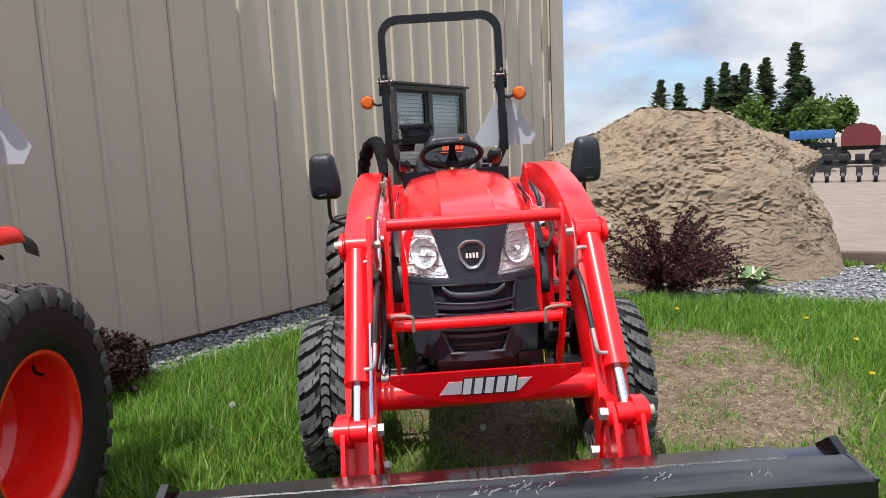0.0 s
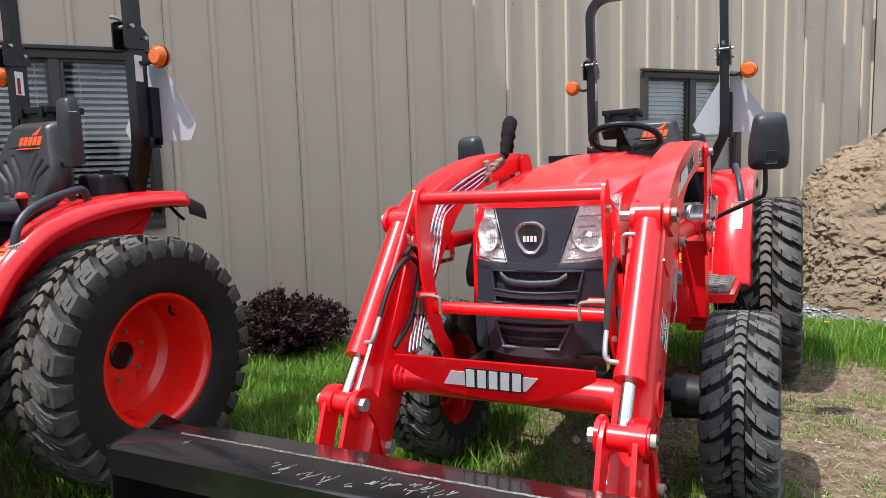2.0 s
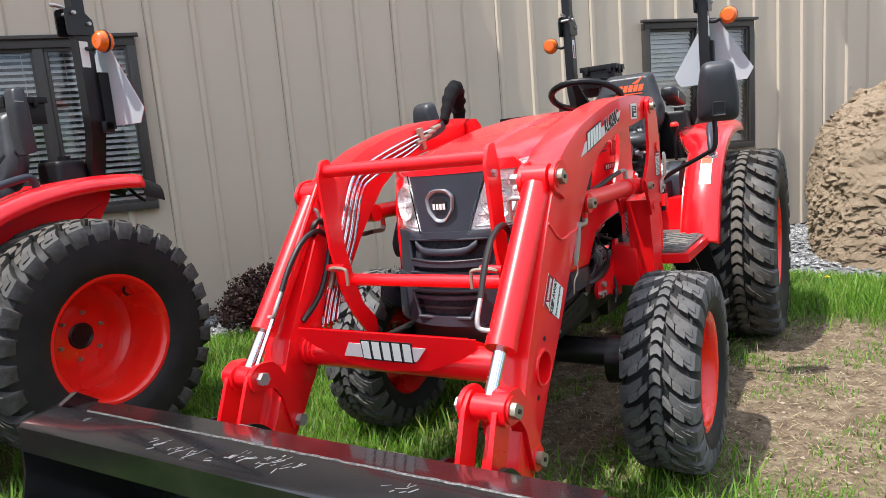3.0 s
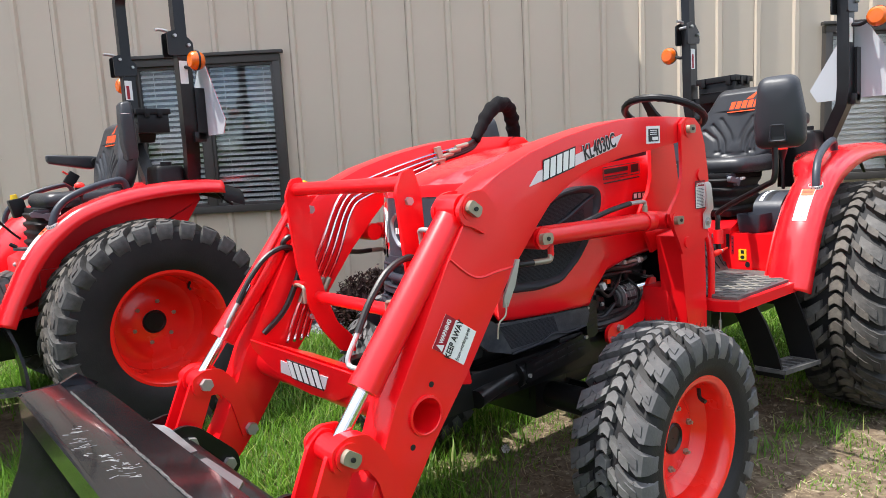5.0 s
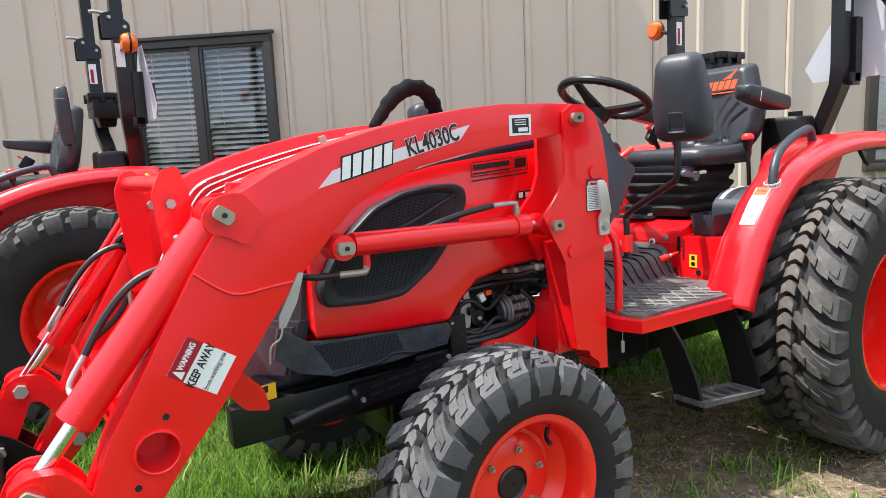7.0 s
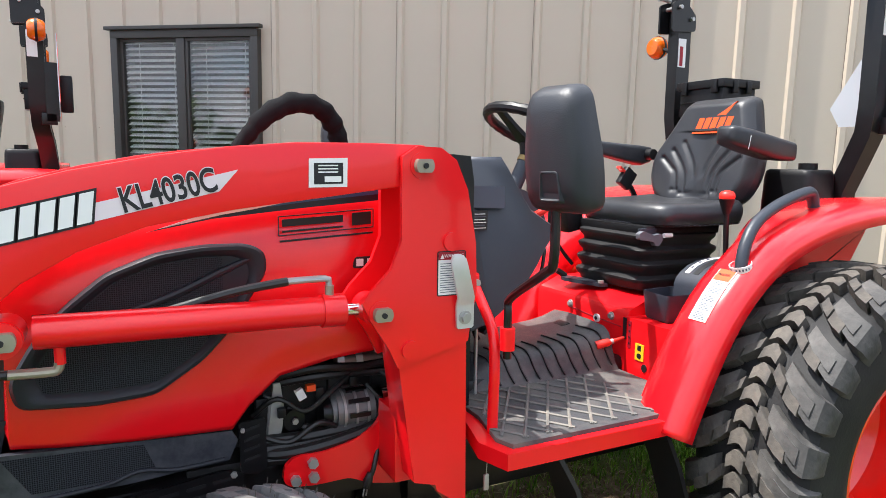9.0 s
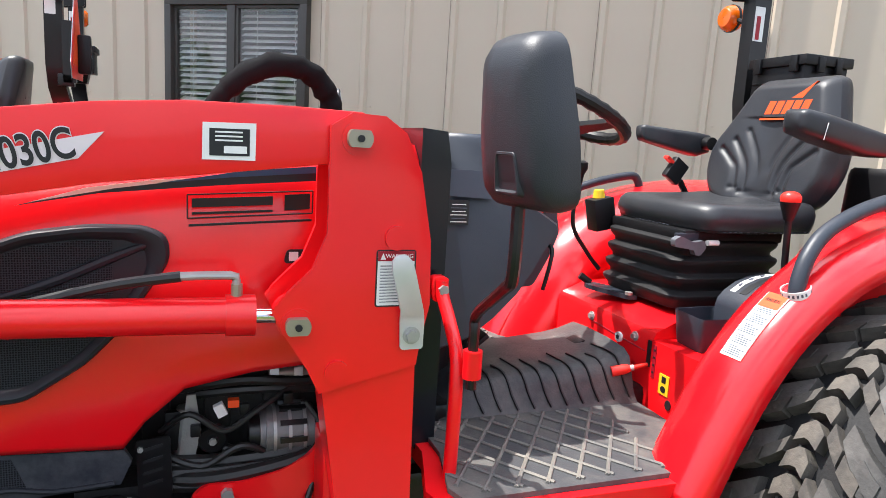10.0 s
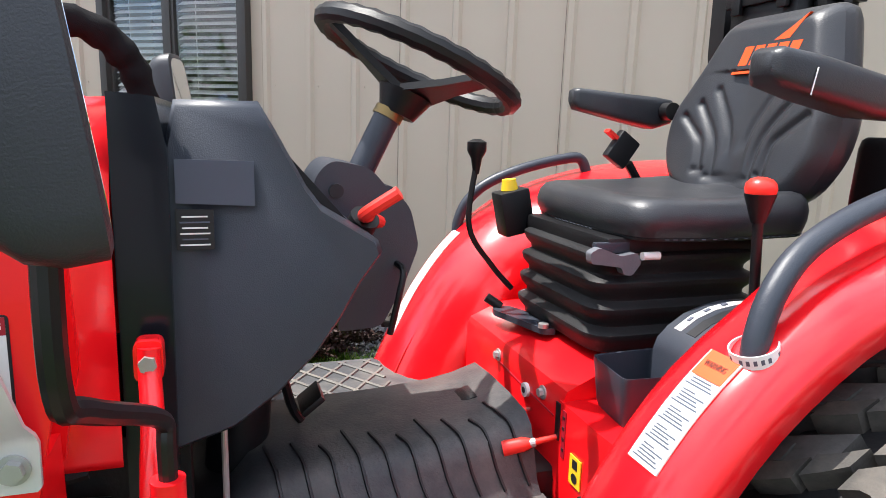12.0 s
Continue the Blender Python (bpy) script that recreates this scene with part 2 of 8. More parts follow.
ml.new(hole.outputs["Result"], weave.inputs["Factor"])
ml.new(weave.outputs["Result"], mn["Principled BSDF"].inputs["Base Color"])
VENT = surface("vent_plastic", (0.016, 0.018, 0.024), 0.44, 0, 0.1, 8, 0.1, 400, spec=0.35)
RAIL = surface("warm_bare_steel", (0.36, 0.29, 0.26), 0.36, 0.7, 0.2, 30, 0.2, 200)
ADJUST = surface("worn_grey_plastic", (0.10, 0.105, 0.12), 0.5, 0, 0.2, 30, 0.2, 300)
MIRROR_SHELL = surface("mirror_shell_plastic", (0.024, 0.026, 0.032), 0.42, 0, 0.1, 6, 0.25, 600)
# Front tread paler than the rear: grey dust, plus sky light put into the colour
LUG_FRONT = surface("dusty_skylit_front_lug", (0.090, 0.090, 0.091), 0.7, 0, 0.35, 30, 0.9, 90, dust=0.5, dust_col=(0.19, 0.18, 0.165), spec=0.3, dscale=16.0)
PAD_FRONT = surface("dusty_skylit_front_pad", (0.066, 0.066, 0.069), 0.62, 0, 0.3, 14, 0.8, 90, dust=0.5, dust_col=(0.14, 0.135, 0.13), spec=0.35, dscale=11.0)
VINYL = surface("seat_vinyl", (0.022, 0.0235, 0.028), 0.38, 0, 0.08, 6, 0.25, 420, dust=0.10, dust_col=(0.12, 0.11, 0.1))
BELLOWS = surface("bellows_rubber", (0.009, 0.009, 0.010), 0.55, 0, 0.2, 10, 0.3, 200, dust=0.10, dust_col=(0.06, 0.058, 0.056), spec=0.3)
MAT = surface("floor_mat_rubber", (0.050, 0.051, 0.055), 0.62, 0, 0.2, 12, 0.4, 200, dust=0.7, dust_col=(0.20, 0.18, 0.15), dscale=6.0)
MAT_RIDGE = surface("dusty_mat_ridge", (0.11, 0.105, 0.10), 0.75, 0, 0.3, 20, 0.3, 200, dust=0.6, dust_col=(0.28, 0.25, 0.2))
for one in (LUG, PAD, LUG_FRONT, PAD_FRONT):
    ln, ll = one.node_tree.nodes, one.node_tree.links
    oi, sc, gain = ln.new("ShaderNodeObjectInfo"), ln.new("ShaderNodeMapRange"), ln.new("ShaderNodeVectorMath")
    sc.inputs["To Min"].default_value, sc.inputs["To Max"].default_value = 0.72, 1.30
    gain.operation = "SCALE"
    base = ln["Principled BSDF"].inputs["Base Color"]
    ll.new(oi.outputs["Random"], sc.inputs["Value"])
    ll.new(base.links[0].from_socket, gain.inputs[0])
    ll.new(sc.outputs["Result"], gain.inputs["Scale"])
    ll.new(gain.outputs["Vector"], base)
STEP = surface("dusty_step_steel", (0.055, 0.055, 0.057), 0.6, 0, 0.2, 20, 0.3, 200, dust=0.6, dust_col=(0.20, 0.185, 0.165), dscale=20)
CHROME = surface("chrome", (0.75, 0.76, 0.78), 0.10, 1.0, 0.05, 8, rvar=0.04)
ZINC = surface("zinc_plate", (0.41, 0.41, 0.40), 0.36, 0.55, 0.15, 20, 0.1, 200)
YZINC = surface("yellow_zinc", (0.34, 0.31, 0.24), 0.38, 0.55, 0.2, 25, 0.1, 200)
STEEL = surface("cast_aluminium", (0.42, 0.42, 0.42), 0.45, 0.8, 0.2, 30, 0.4, 200)
AMBER = surface("amber_lens", (0.84, 0.150, 0.003), 0.12, 0, 0.05, 20, 0.3, 120, coat=0.6, trans=0.25)
WHITE = surface("white_label", (0.74, 0.74, 0.72), 0.5, 0, 0.04, 20)
PINKISH = surface("pale_decal", (0.68, 0.60, 0.62), 0.4, 0, 0.04, 20)
SIGN_BACK = surface("bare_aluminium_sign", (0.42, 0.45, 0.48), 0.5, 0.15, 0.06, 5, 0.05, 60)
SIGN_RED = surface("sign_red", (0.75, 0.03, 0.02), 0.35, 0, 0.05, 5)
INK = surface("black_ink", (0.010, 0.010, 0.012), 0.5, 0, 0.1, 20)
DARKRED = surface("label_red", (0.30, 0.006, 0.018), 0.45, 0, 0.05, 20)
BLUE = surface("decal_blue", (0.025, 0.09, 0.22), 0.35, 0, 0.1, 8)
NAVY = surface("decal_navy", (0.012, 0.016, 0.03), 0.35, 0, 0.1, 8)
ORANGE = surface("orange_print", (0.80, 0.075, 0.010), 0.5, 0, 0.08, 20)
YELLOW = surface("yellow_plastic", (0.80, 0.52, 0.02), 0.45, 0, 0.06, 20)
PINK = surface("magenta_plastic", (0.45, 0.02, 0.12), 0.4, 0, 0.1, 20)
GREYTEXT = surface("grey_print", (0.08, 0.09, 0.12), 0.6, 0, 0.1, 40)
PALEBLUE = surface("pale_blue_print", (0.055, 0.066, 0.092), 0.5, 0, 0.1, 20)
HOSE = surface("hose_rubber", (0.012, 0.012, 0.012), 0.4, 0, 0.2, 30, 0.2, 400)
SLEEVE = surface("woven_sleeve", (0.008, 0.008, 0.009), 0.9, 0, 0.4, 60, 0.9, 500, spec=0.15)
LENS = surface("headlamp_lens", (0.95, 0.96, 0.97), 0.03, 0, 0.01, 5, trans=1.0, rvar=0.01, ior=1.3)
REFLECTOR = surface("lamp_reflector", (0.80, 0.85, 0.90), 0.22, 0.15, 0.15, 90, 1.0, 75)
REFLECTOR.node_tree.nodes["Bump"].inputs["Distance"].default_value = 0.012
BRIGHT_ZINC = surface("bright_zinc", (0.60, 0.61, 0.61), 0.34, 0.35, 0.12, 20, 0.1, 200)
LATCH = surface("dull_zinc_strap", (0.27, 0.26, 0.27), 0.42, 0.8, 0.2, 20, 0.2, 150)
WELD = surface("speckled_weld", (0.03, 0.03, 0.03), 0.4, 0, 0.3, 80, 0.5, 200, dust=0.8, dust_col=(0.26, 0.255, 0.25), dscale=160.0)
MIRROR = surface("mirror_glass", (0.85, 0.87, 0.88), 0.02, 1.0, 0.0, 5, rvar=0.01)
SIDING = surface("tan_metal_siding", (0.505, 0.430, 0.342), 0.48, 0, 0.05, 1.2, 0.05, 12, dust=0.10, dust_col=(0.36, 0.31, 0.25), dscale=2.2)
TRIM = surface("dark_bronze_frame", (0.045, 0.040, 0.036), 0.45, 0, 0.15, 8, 0.1, 60)
BLIND = surface("white_blind", (0.80, 0.80, 0.78), 0.55, 0, 0.04, 6)
GLASS = surface("window_glass", (0.93, 0.95, 0.95), 0.02, 0, 0.01, 3, trans=1.0, rvar=0.01, ior=1.55)
# Dark grey that puts the dimness of the unlit interior into the colour
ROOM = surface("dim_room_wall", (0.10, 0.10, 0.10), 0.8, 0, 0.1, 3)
# Shadow in the gaps between lapped sheets, put into a darker brown
SEAM_SHADE = surface("lap_seam_shade", (0.17, 0.135, 0.11), 0.7, 0, 0.2, 6)
BASE_TRIM = surface("brown_base_trim", (0.035, 0.022, 0.018), 0.6, 0, 0.1, 6)

# ---- building ----
WU, WN = Vector((0.640, 0.768, 0)), Vector((0.768, -0.640, 0))
W0 = Vector((-3.16, 0.855, 0))
WALL = Matrix(((WU.x, WN.x, 0, W0.x), (WU.y, WN.y, 0, W0.y), (0, 0, 1, 0), (0, 0, 0, 1)))
RIB, RIB0 = 0.2955, 0.105
U0, U1, TOP = -9.0, 7.70, 4.3
SEAM0 = 0.966
WINDOWS = ((-1.15, 0.0, 0.85, 2.03), (4.15, 5.37, 0.85, 2.03))


def panel_mesh(u0, u1, z0, z1):
    """A ribbed metal sheet along the wall, its face towards +y of the wall's own frame."""
    k = math.floor((u0 - RIB0) / RIB)
    prof = [(u0, 0.0)]
    while RIB0 + k * RIB < u1 + RIB:
        c = RIB0 + k * RIB
        for du, h in ((-0.0275, 0.0), (-0.014, 0.020), (0.014, 0.020), (0.0275, 0.0)):
            if u0 < c + du < u1:
                prof.append((c + du, h))
        k += 1
    prof.append((u1, 0.0))
    prof = sorted(set(prof))
    bm = B()
    skin([[(u, h, z) for u, h in prof] + [(u, h - 0.004, z) for u, h in prof[::-1]] for z in (z0, z1)], bm)
    return bm


wall = thing("wall_north", WALL, "tan ribbed metal building wall", "wall", kind="structure")
cuts = sorted({U0, U1 - 0.36, *[w[0] for w in WINDOWS], *[w[1] for w in WINDOWS]})
for a, b in zip(cuts, cuts[1:]):
    win = [w for w in WINDOWS if abs(w[0] - a) < 1e-6]
    spans = [(0.02, win[0][2]), (win[0][3], TOP)] if win else [(0.02, TOP)]
    steps = np.linspace(a, b, max(1, round((b - a) / (RIB * 3))) + 1)
    for c, d in zip(steps, steps[1:]):
        for z0, z1 in spans:
            part("panel", panel_mesh(c, d, z0, z1), SIDING, wall, angle=20)
    for z0, z1 in spans:
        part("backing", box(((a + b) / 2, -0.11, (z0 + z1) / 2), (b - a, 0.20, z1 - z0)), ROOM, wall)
part("corner_trim", prism([(-0.22, 0.0), (0.036, 0.0), (0.036, TOP), (-0.22, TOP)], U1 - 0.36, U1), SIDING, wall, "flat tan corner trim", bevel=0.004)
part("trim_seam", box((U1 - 0.36, 0.037, TOP / 2), (0.012, 0.006, TOP)), BASE_TRIM, wall)
part("base_trim", box(((U0 + U1) / 2, 0.012, 0.012), (U1 - U0, 0.03, 0.03)), BASE_TRIM, wall, "dark base trim")
# Thin dark strips stand in for the gap shadow at each sheet lap
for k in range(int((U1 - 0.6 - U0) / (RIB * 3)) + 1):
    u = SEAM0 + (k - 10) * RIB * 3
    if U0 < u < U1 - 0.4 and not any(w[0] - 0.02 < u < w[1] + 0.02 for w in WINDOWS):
        part("lap_shadow_strip", box((u, 0.001, TOP / 2), (0.005, 0.005, TOP - 0.05)), SEAM_SHADE, wall)
sc = B()
for k in range(int((U1 - 0.5 - U0) / RIB)):
    for z in (0.22, 1.35, 2.55, 3.7):
        u = RIB0 + math.ceil((U0 - RIB0) / RIB) * RIB + k * RIB + 0.055
        if not any(w[0] - 0.05 < u < w[1] + 0.05 and w[2] - 0.1 < z < w[3] + 0.1 for w in WINDOWS):
            bmesh.ops.create_cube(sc, size=0.009, matrix=Matrix.Translation((u, 0.004, z)))
tagged(part("screw_heads", sc, SIDING, wall), kind="stuff")
wall_side = thing("wall_east", WALL, "tan metal side wall round the corner", "wall", kind="structure")
part("side_sheet", box((U1 - 0.1, -5.22, TOP / 2), (0.2, 10.0, TOP)), SIDING, wall_side)
part("back_sheet", box(((U0 + U1) / 2, -10.3, TOP / 2), (U1 - U0, 0.2, TOP)), SIDING, wall_side)
part("west_sheet", box((U0 + 0.1, -5.2, TOP / 2), (0.2, 9.98, TOP)), SIDING, wall_side)
roof = thing("roof", WALL, "metal roof with an unseen added eave that shades part of the wall", "roof", kind="structure")
part("roof_sheet", box(((U0 + U1) / 2, -5.2, TOP + 0.05), (U1 - U0, 10.2, 0.1)), SIDING, roof)
# Added out of view; it stops at 1.62 to end its shadow on the wall
part("eave", box(((U0 + 1.62) / 2, 0.30, TOP + 0.03), (1.62 - U0, 0.66, 0.12)), SIDING, roof)


def build_window(index, u0, u1, z0, z1, closed):
    Wd = thing("window_%d" % index, WALL, "dark-framed sliding window with white blinds", "window", kind="structure")
    f = 0.055
    fr = B()
    for c, s in ((((u0 + u1) / 2, 0, z1 - f / 2), (u1 - u0, 0.11, f)), (((u0 + u1) / 2, 0, z0 + f / 2), (u1 - u0, 0.11, f)), ((u0 + f / 2, 0, (z0 + z1) / 2), (f, 0.11, z1 - z0 - 2 * f)), ((u1 - f / 2, 0, (z0 + z1) / 2), (f, 0.11, z1 - z0 - 2 * f))):
        box(c, s, fr)
    part("window_frame", fr, TRIM, Wd, bevel=0.004)
    part("drip_cap", box(((u0 + u1) / 2, 0.055, z1 + 0.012), (u1 - u0 + 0.06, 0.05, 0.024)), TRIM, Wd, bevel=0.003)
    um = (u0 + u1) / 2 - 0.02
    part("mullion", box((um, 0.01, (z0 + z1) / 2), (0.062, 0.07, z1 - z0 - 2 * f)), TRIM, Wd, bevel=0.003)
    for a, b, y in ((u0 + f, um - 0.031, 0.005), (um + 0.031, u1 - f, 0.020)):
        sash = B()
        g = 0.022
        for c, s in ((((a + b) / 2, y, z1 - f - g / 2), (b - a, 0.03, g)), (((a + b) / 2, y, z0 + f + g / 2), (b - a, 0.03, g)), ((a + g / 2, y, (z0 + z1) / 2), (g, 0.03, z1 - z0 - 2 * f - 2 * g)), ((b - g / 2, y, (z0 + z1) / 2), (g, 0.03, z1 - z0 - 2 * f - 2 * g))):
            box(c, s, sash)
        part("sash", sash, TRIM, Wd, bevel=0.002)
        pane = part("pane", box(((a + b) / 2, y, (z0 + z1) / 2), (b - a - 0.03, 0.004, z1 - z0 - 2 * f - 0.03)), GLASS, Wd)
        pane.visible_shadow = False
        bl = tagged(new("blind"), "white slatted window blind", "blind")
        bl.matrix_basis = WALL
        n = 26
        me = None
        tilt = radians(-58 if closed else -30)
        for k in range(n):
            z = z0 + f + 0.03 + (z1 - z0 - 2 * f - 0.05) * k / (n - 1)
            if me is None:
                bm = box((0, 0, 0), (b - a - 0.02, 0.047, 0.0014), rot=Matrix.Rotation(tilt, 4, "X"))
                slat = part("slat", bm, BLIND, bl, m=Matrix.Translation(((a + b) / 2, -0.042, z)))
                me = slat.data
            else:
                o = new("slat", me)
                o.parent = bl
                o.matrix_basis = Matrix.Translation(((a + b) / 2, -0.042, z))
        for q in (0.2, 0.8):
            part("cord", box((a + (b - a) * q, -0.070, (z0 + z1) / 2), (0.003, 0.003, z1 - z0 - 2 * f)), BLIND, bl)
    # One flat dark sheet stands in for the shade inside the building
    part("dark_room_sheet", box(((u0 + u1) / 2, -1.2, (z0 + z1) / 2 - 0.2), (u1 - u0 + 1.5, 0.05, 3.0)), ROOM, Wd)
    return Wd


build_window(1, *WINDOWS[0], False)
build_window(2, *WINDOWS[1], True)
# lamp and camera high on the wall
fx = thing("wall_lamp", WALL @ Matrix.Translation((6.17, 0.03, 3.25)), "bronze flood lamp box on the wall", "lamp")
part("lamp_body", box((0, 0.09, 0.11), (0.50, 0.16, 0.20)), TRIM, fx, bevel=0.02)
part("lamp_glass", box((0.02, 0.172, 0.085), (0.36, 0.012, 0.11)), surface("lamp_cover", (0.55, 0.56, 0.52), 0.2, 0, 0.1, 10), fx, "pale glass cover", bevel=0.006)
cm = thing("security_camera", WALL @ Matrix.Translation((7.0, 0.04, 3.36)), "white security camera on the wall", "camera")
part("camera_base", box((-0.08, 0.04, 0.05), (0.14, 0.08, 0.16)), WHITE, cm, bevel=0.01)
part("camera_body", rod((-0.02, 0.10, 0.10), (0.12, 0.20, 0.04), 0.04), WHITE, cm, bevel=0.008)
part("camera_lens", rod((0.12, 0.20, 0.04), (0.125, 0.204, 0.038), 0.03), INK, cm)


# ---- ground ----
def ground_z(x, y):
    near = math.exp(-((x / 2.2) ** 2 + ((y - 0.6) / 2.8) ** 2))
    return 0.021 * x * near + 0.010 * noise.noise((x * 1.3, y * 1.3, 0.2)) * min(1.0, near + 0.5) - 0.004


def wall_gap(x, y):
    """Distance in front of the building's wall."""
    return (x - W0.x) * WN.x + (y - W0.y) * WN.y


def bare(x, y):
    """How bare of grass the soil is, from 0 to 1."""
    n = noise.noise((x * 1.7, y * 1.7, 3.1)) * 0.28 + noise.noise((x * 5, y * 5, 1.1)) * 0.16
    d1 = ((x - 1.25) / 0.95) ** 2 + ((y - 0.75) / 1.35) ** 2
    d2 = ((x - 0.1) / 0.75) ** 2 + ((y - 0.75) / 1.35) ** 2
    d3 = ((x + 2.1) / 0.8) ** 2 + ((y + 1.5) / 1.1) ** 2
    v = max(1.25 - d1, 1.1 - d2, 0.9 - d3) + n
    if x > 4.4 and y > 2.0:
        v = 1.0
    return min(1.0, max(0.0, v))


def ground_mesh():
    near_x = list(np.arange(-6, 8.01, 0.10))
    near_y = list(np.arange(-5, 9.01, 0.10))
    far = [20, 45, 120, 400, 1200]
    xs = [-v for v in far[::-1]] + [-9] + near_x + [10.5] + far
    ys = [-v for v in far[::-1]] + [-8] + near_y + [11.5] + far
    verts = [(x, y, ground_z(x, y)) for y in ys for x in xs]
    n = len(xs)
    faces = [(j * n + i, j * n + i + 1, (j + 1) * n + i + 1, (j + 1) * n + i) for j in range(len(ys) - 1) for i in range(n - 1)]
    me = bpy.data.meshes.new("ground")
    me.from_pydata(verts, [], faces)
    col = me.color_attributes.new("cover", "FLOAT_COLOR", "POINT")
    vals = []
    for x, y, z in verts:
        yard = 1.0 if (x - 4.3) + 0.45 * (y - 3.6) > 0 and y > 2.6 or y > 8 else 0.0
        vals += [bare(x, y), yard, 1.0 if x > 5.2 and y < 4.0 or y < -4.2 else 0.0, 1.0]
    col.data.foreach_set("color", vals)
    return me


def ground_material():
    m = bpy.data.materials.new("lawn_and_soil")
    m.use_nodes = True
    n, l = m.node_tree.nodes, m.node_tree.links
    b = n["Principled BSDF"]
    b.inputs["Roughness"].default_value, b.inputs["Specular IOR Level"].default_value = 0.95, 0.15
    tc, at = n.new("ShaderNodeTexCoord"), n.new("ShaderNodeVertexColor")
    at.layer_name = "cover"
    sep = n.new("ShaderNodeSeparateColor")
    l.new(at.outputs["Color"], sep.inputs["Color"])

    def ramp(scale, stops, detail=8):
        t, r = n.new("ShaderNodeTexNoise"), n.new("ShaderNodeValToRGB")
        t.inputs["Scale"].default_value, t.inputs["Detail"].default_value, t.inputs["Roughness"].default_value = scale, detail, 0.68
        l.new(tc.outputs["Object"], t.inputs["Vector"])
        l.new(t.outputs["Fac"], r.inputs["Fac"])
        e = r.color_ramp.elements
        e[0].position, e[0].color = stops[0][0], (*stops[0][1], 1)
        e[1].position, e[1].color = stops[-1][0], (*stops[-1][1], 1)
        for p, c in stops[1:-1]:
            k = e.new(p)
            k.color = (*c, 1)
        return t, r

    t1, soil = ramp(14, [(0.30, (0.062, 0.044, 0.029)), (0.5, (0.138, 0.102, 0.069)), (0.7, (0.225, 0.178, 0.125))])
    t2, turf = ramp(9, [(0.30, (0.030, 0.040, 0.010)), (0.55, (0.060, 0.085, 0.018)), (0.75, (0.13, 0.12, 0.05))])
    t3, yard = ramp(2.2, [(0.30, (0.19, 0.155, 0.125)), (0.7, (0.27, 0.225, 0.185))])
    mx, my = n.new("ShaderNodeMix"), n.new("ShaderNodeMix")
    for q in (mx, my):
        q.data_type = "RGBA"
    edge = n.new("ShaderNodeMapRange")
    edge.inputs["From Min"].default_value, edge.inputs["From Max"].default_value = 0.25, 0.75
    l.new(sep.outputs["Red"], edge.inputs["Value"])
    l.new(edge.outputs["Result"], mx.inputs["Factor"])
    l.new(turf.outputs["Color"], mx.inputs["A"])
    l.new(soil.outputs["Color"], mx.inputs["B"])
    l.new(sep.outputs["Green"], my.inputs["Factor"])
    l.new(mx.outputs["Result"], my.inputs["A"])
    l.new(yard.outputs["Color"], my.inputs["B"])
    t5, drive = ramp(6, [(0.30, (0.085, 0.085, 0.090)), (0.7, (0.15, 0.15, 0.155))])
    mz = n.new("ShaderNodeMix")
    mz.data_type = "RGBA"
    l.new(sep.outputs["Blue"], mz.inputs["Factor"])
    l.new(my.outputs["Result"], mz.inputs["A"])
    l.new(drive.outputs["Color"], mz.inputs["B"])
    l.new(mz.outputs["Result"], b.inputs["Base Color"])
    t4 = n.new("ShaderNodeTexNoise")
    t4.inputs["Scale"].default_value, t4.inputs["Detail"].default_value = 38.0, 10.0
    l.new(tc.outputs["Object"], t4.inputs["Vector"])
    bp = n.new("ShaderNodeBump")
    bp.inputs["Strength"].default_value, bp.inputs["Distance"].default_value = 0.9, 0.02
    l.new(t4.outputs["Fac"], bp.inputs["Height"])
    l.new(bp.outputs["Normal"], b.inputs["Normal"])
    return m


ground = tagged(link("ground", ground_mesh(), ground_material()), "patchy lawn with bare soil, running out to a sandy yard", "ground", kind="structure")


def random_island(name, stops, rough=0.9, spec=0.2, trans=0.0):
    """A material whose colour varies from piece to piece of one mesh."""
    m = bpy.data.materials.new(name)
    m.use_nodes = True
    n, l = m.node_tree.nodes, m.node_tree.links
    b = n["Principled BSDF"]
    b.inputs["Roughness"].default_value, b.inputs["Specular IOR Level"].default_value = rough, spec
    g, r = n.new("ShaderNodeNewGeometry"), n.new("ShaderNodeValToRGB")
    e = r.color_ramp.elements
    e[0].position, e[0].color = stops[0][0], (*stops[0][1], 1)
    e[1].position, e[1].color = stops[-1][0], (*stops[-1][1], 1)
    for p, c in stops[1:-1]:
        e.new(p).color = (*c, 1)
    l.new(g.outputs["Random Per Island"], r.inputs["Fac"])
    l.new(r.outputs["Color"], b.inputs["Base Color"])
    if trans:
        t, mix, out = n.new("ShaderNodeBsdfTranslucent"), n.new("ShaderNodeMixShader"), n["Material Output"]
        mix.inputs["Fac"].default_value = trans
        l.new(r.outputs["Color"], t.inputs["Color"])
        l.new(b.outputs["BSDF"], mix.inputs[1])
        l.new(t.outputs["BSDF"], mix.inputs[2])
        l.new(mix.outputs["Shader"], out.inputs["Surface"])
    return m


def from_arrays(name, verts, faces):
    me = bpy.data.meshes.new(name)
    me.from_pydata(verts, [], faces)
    return me


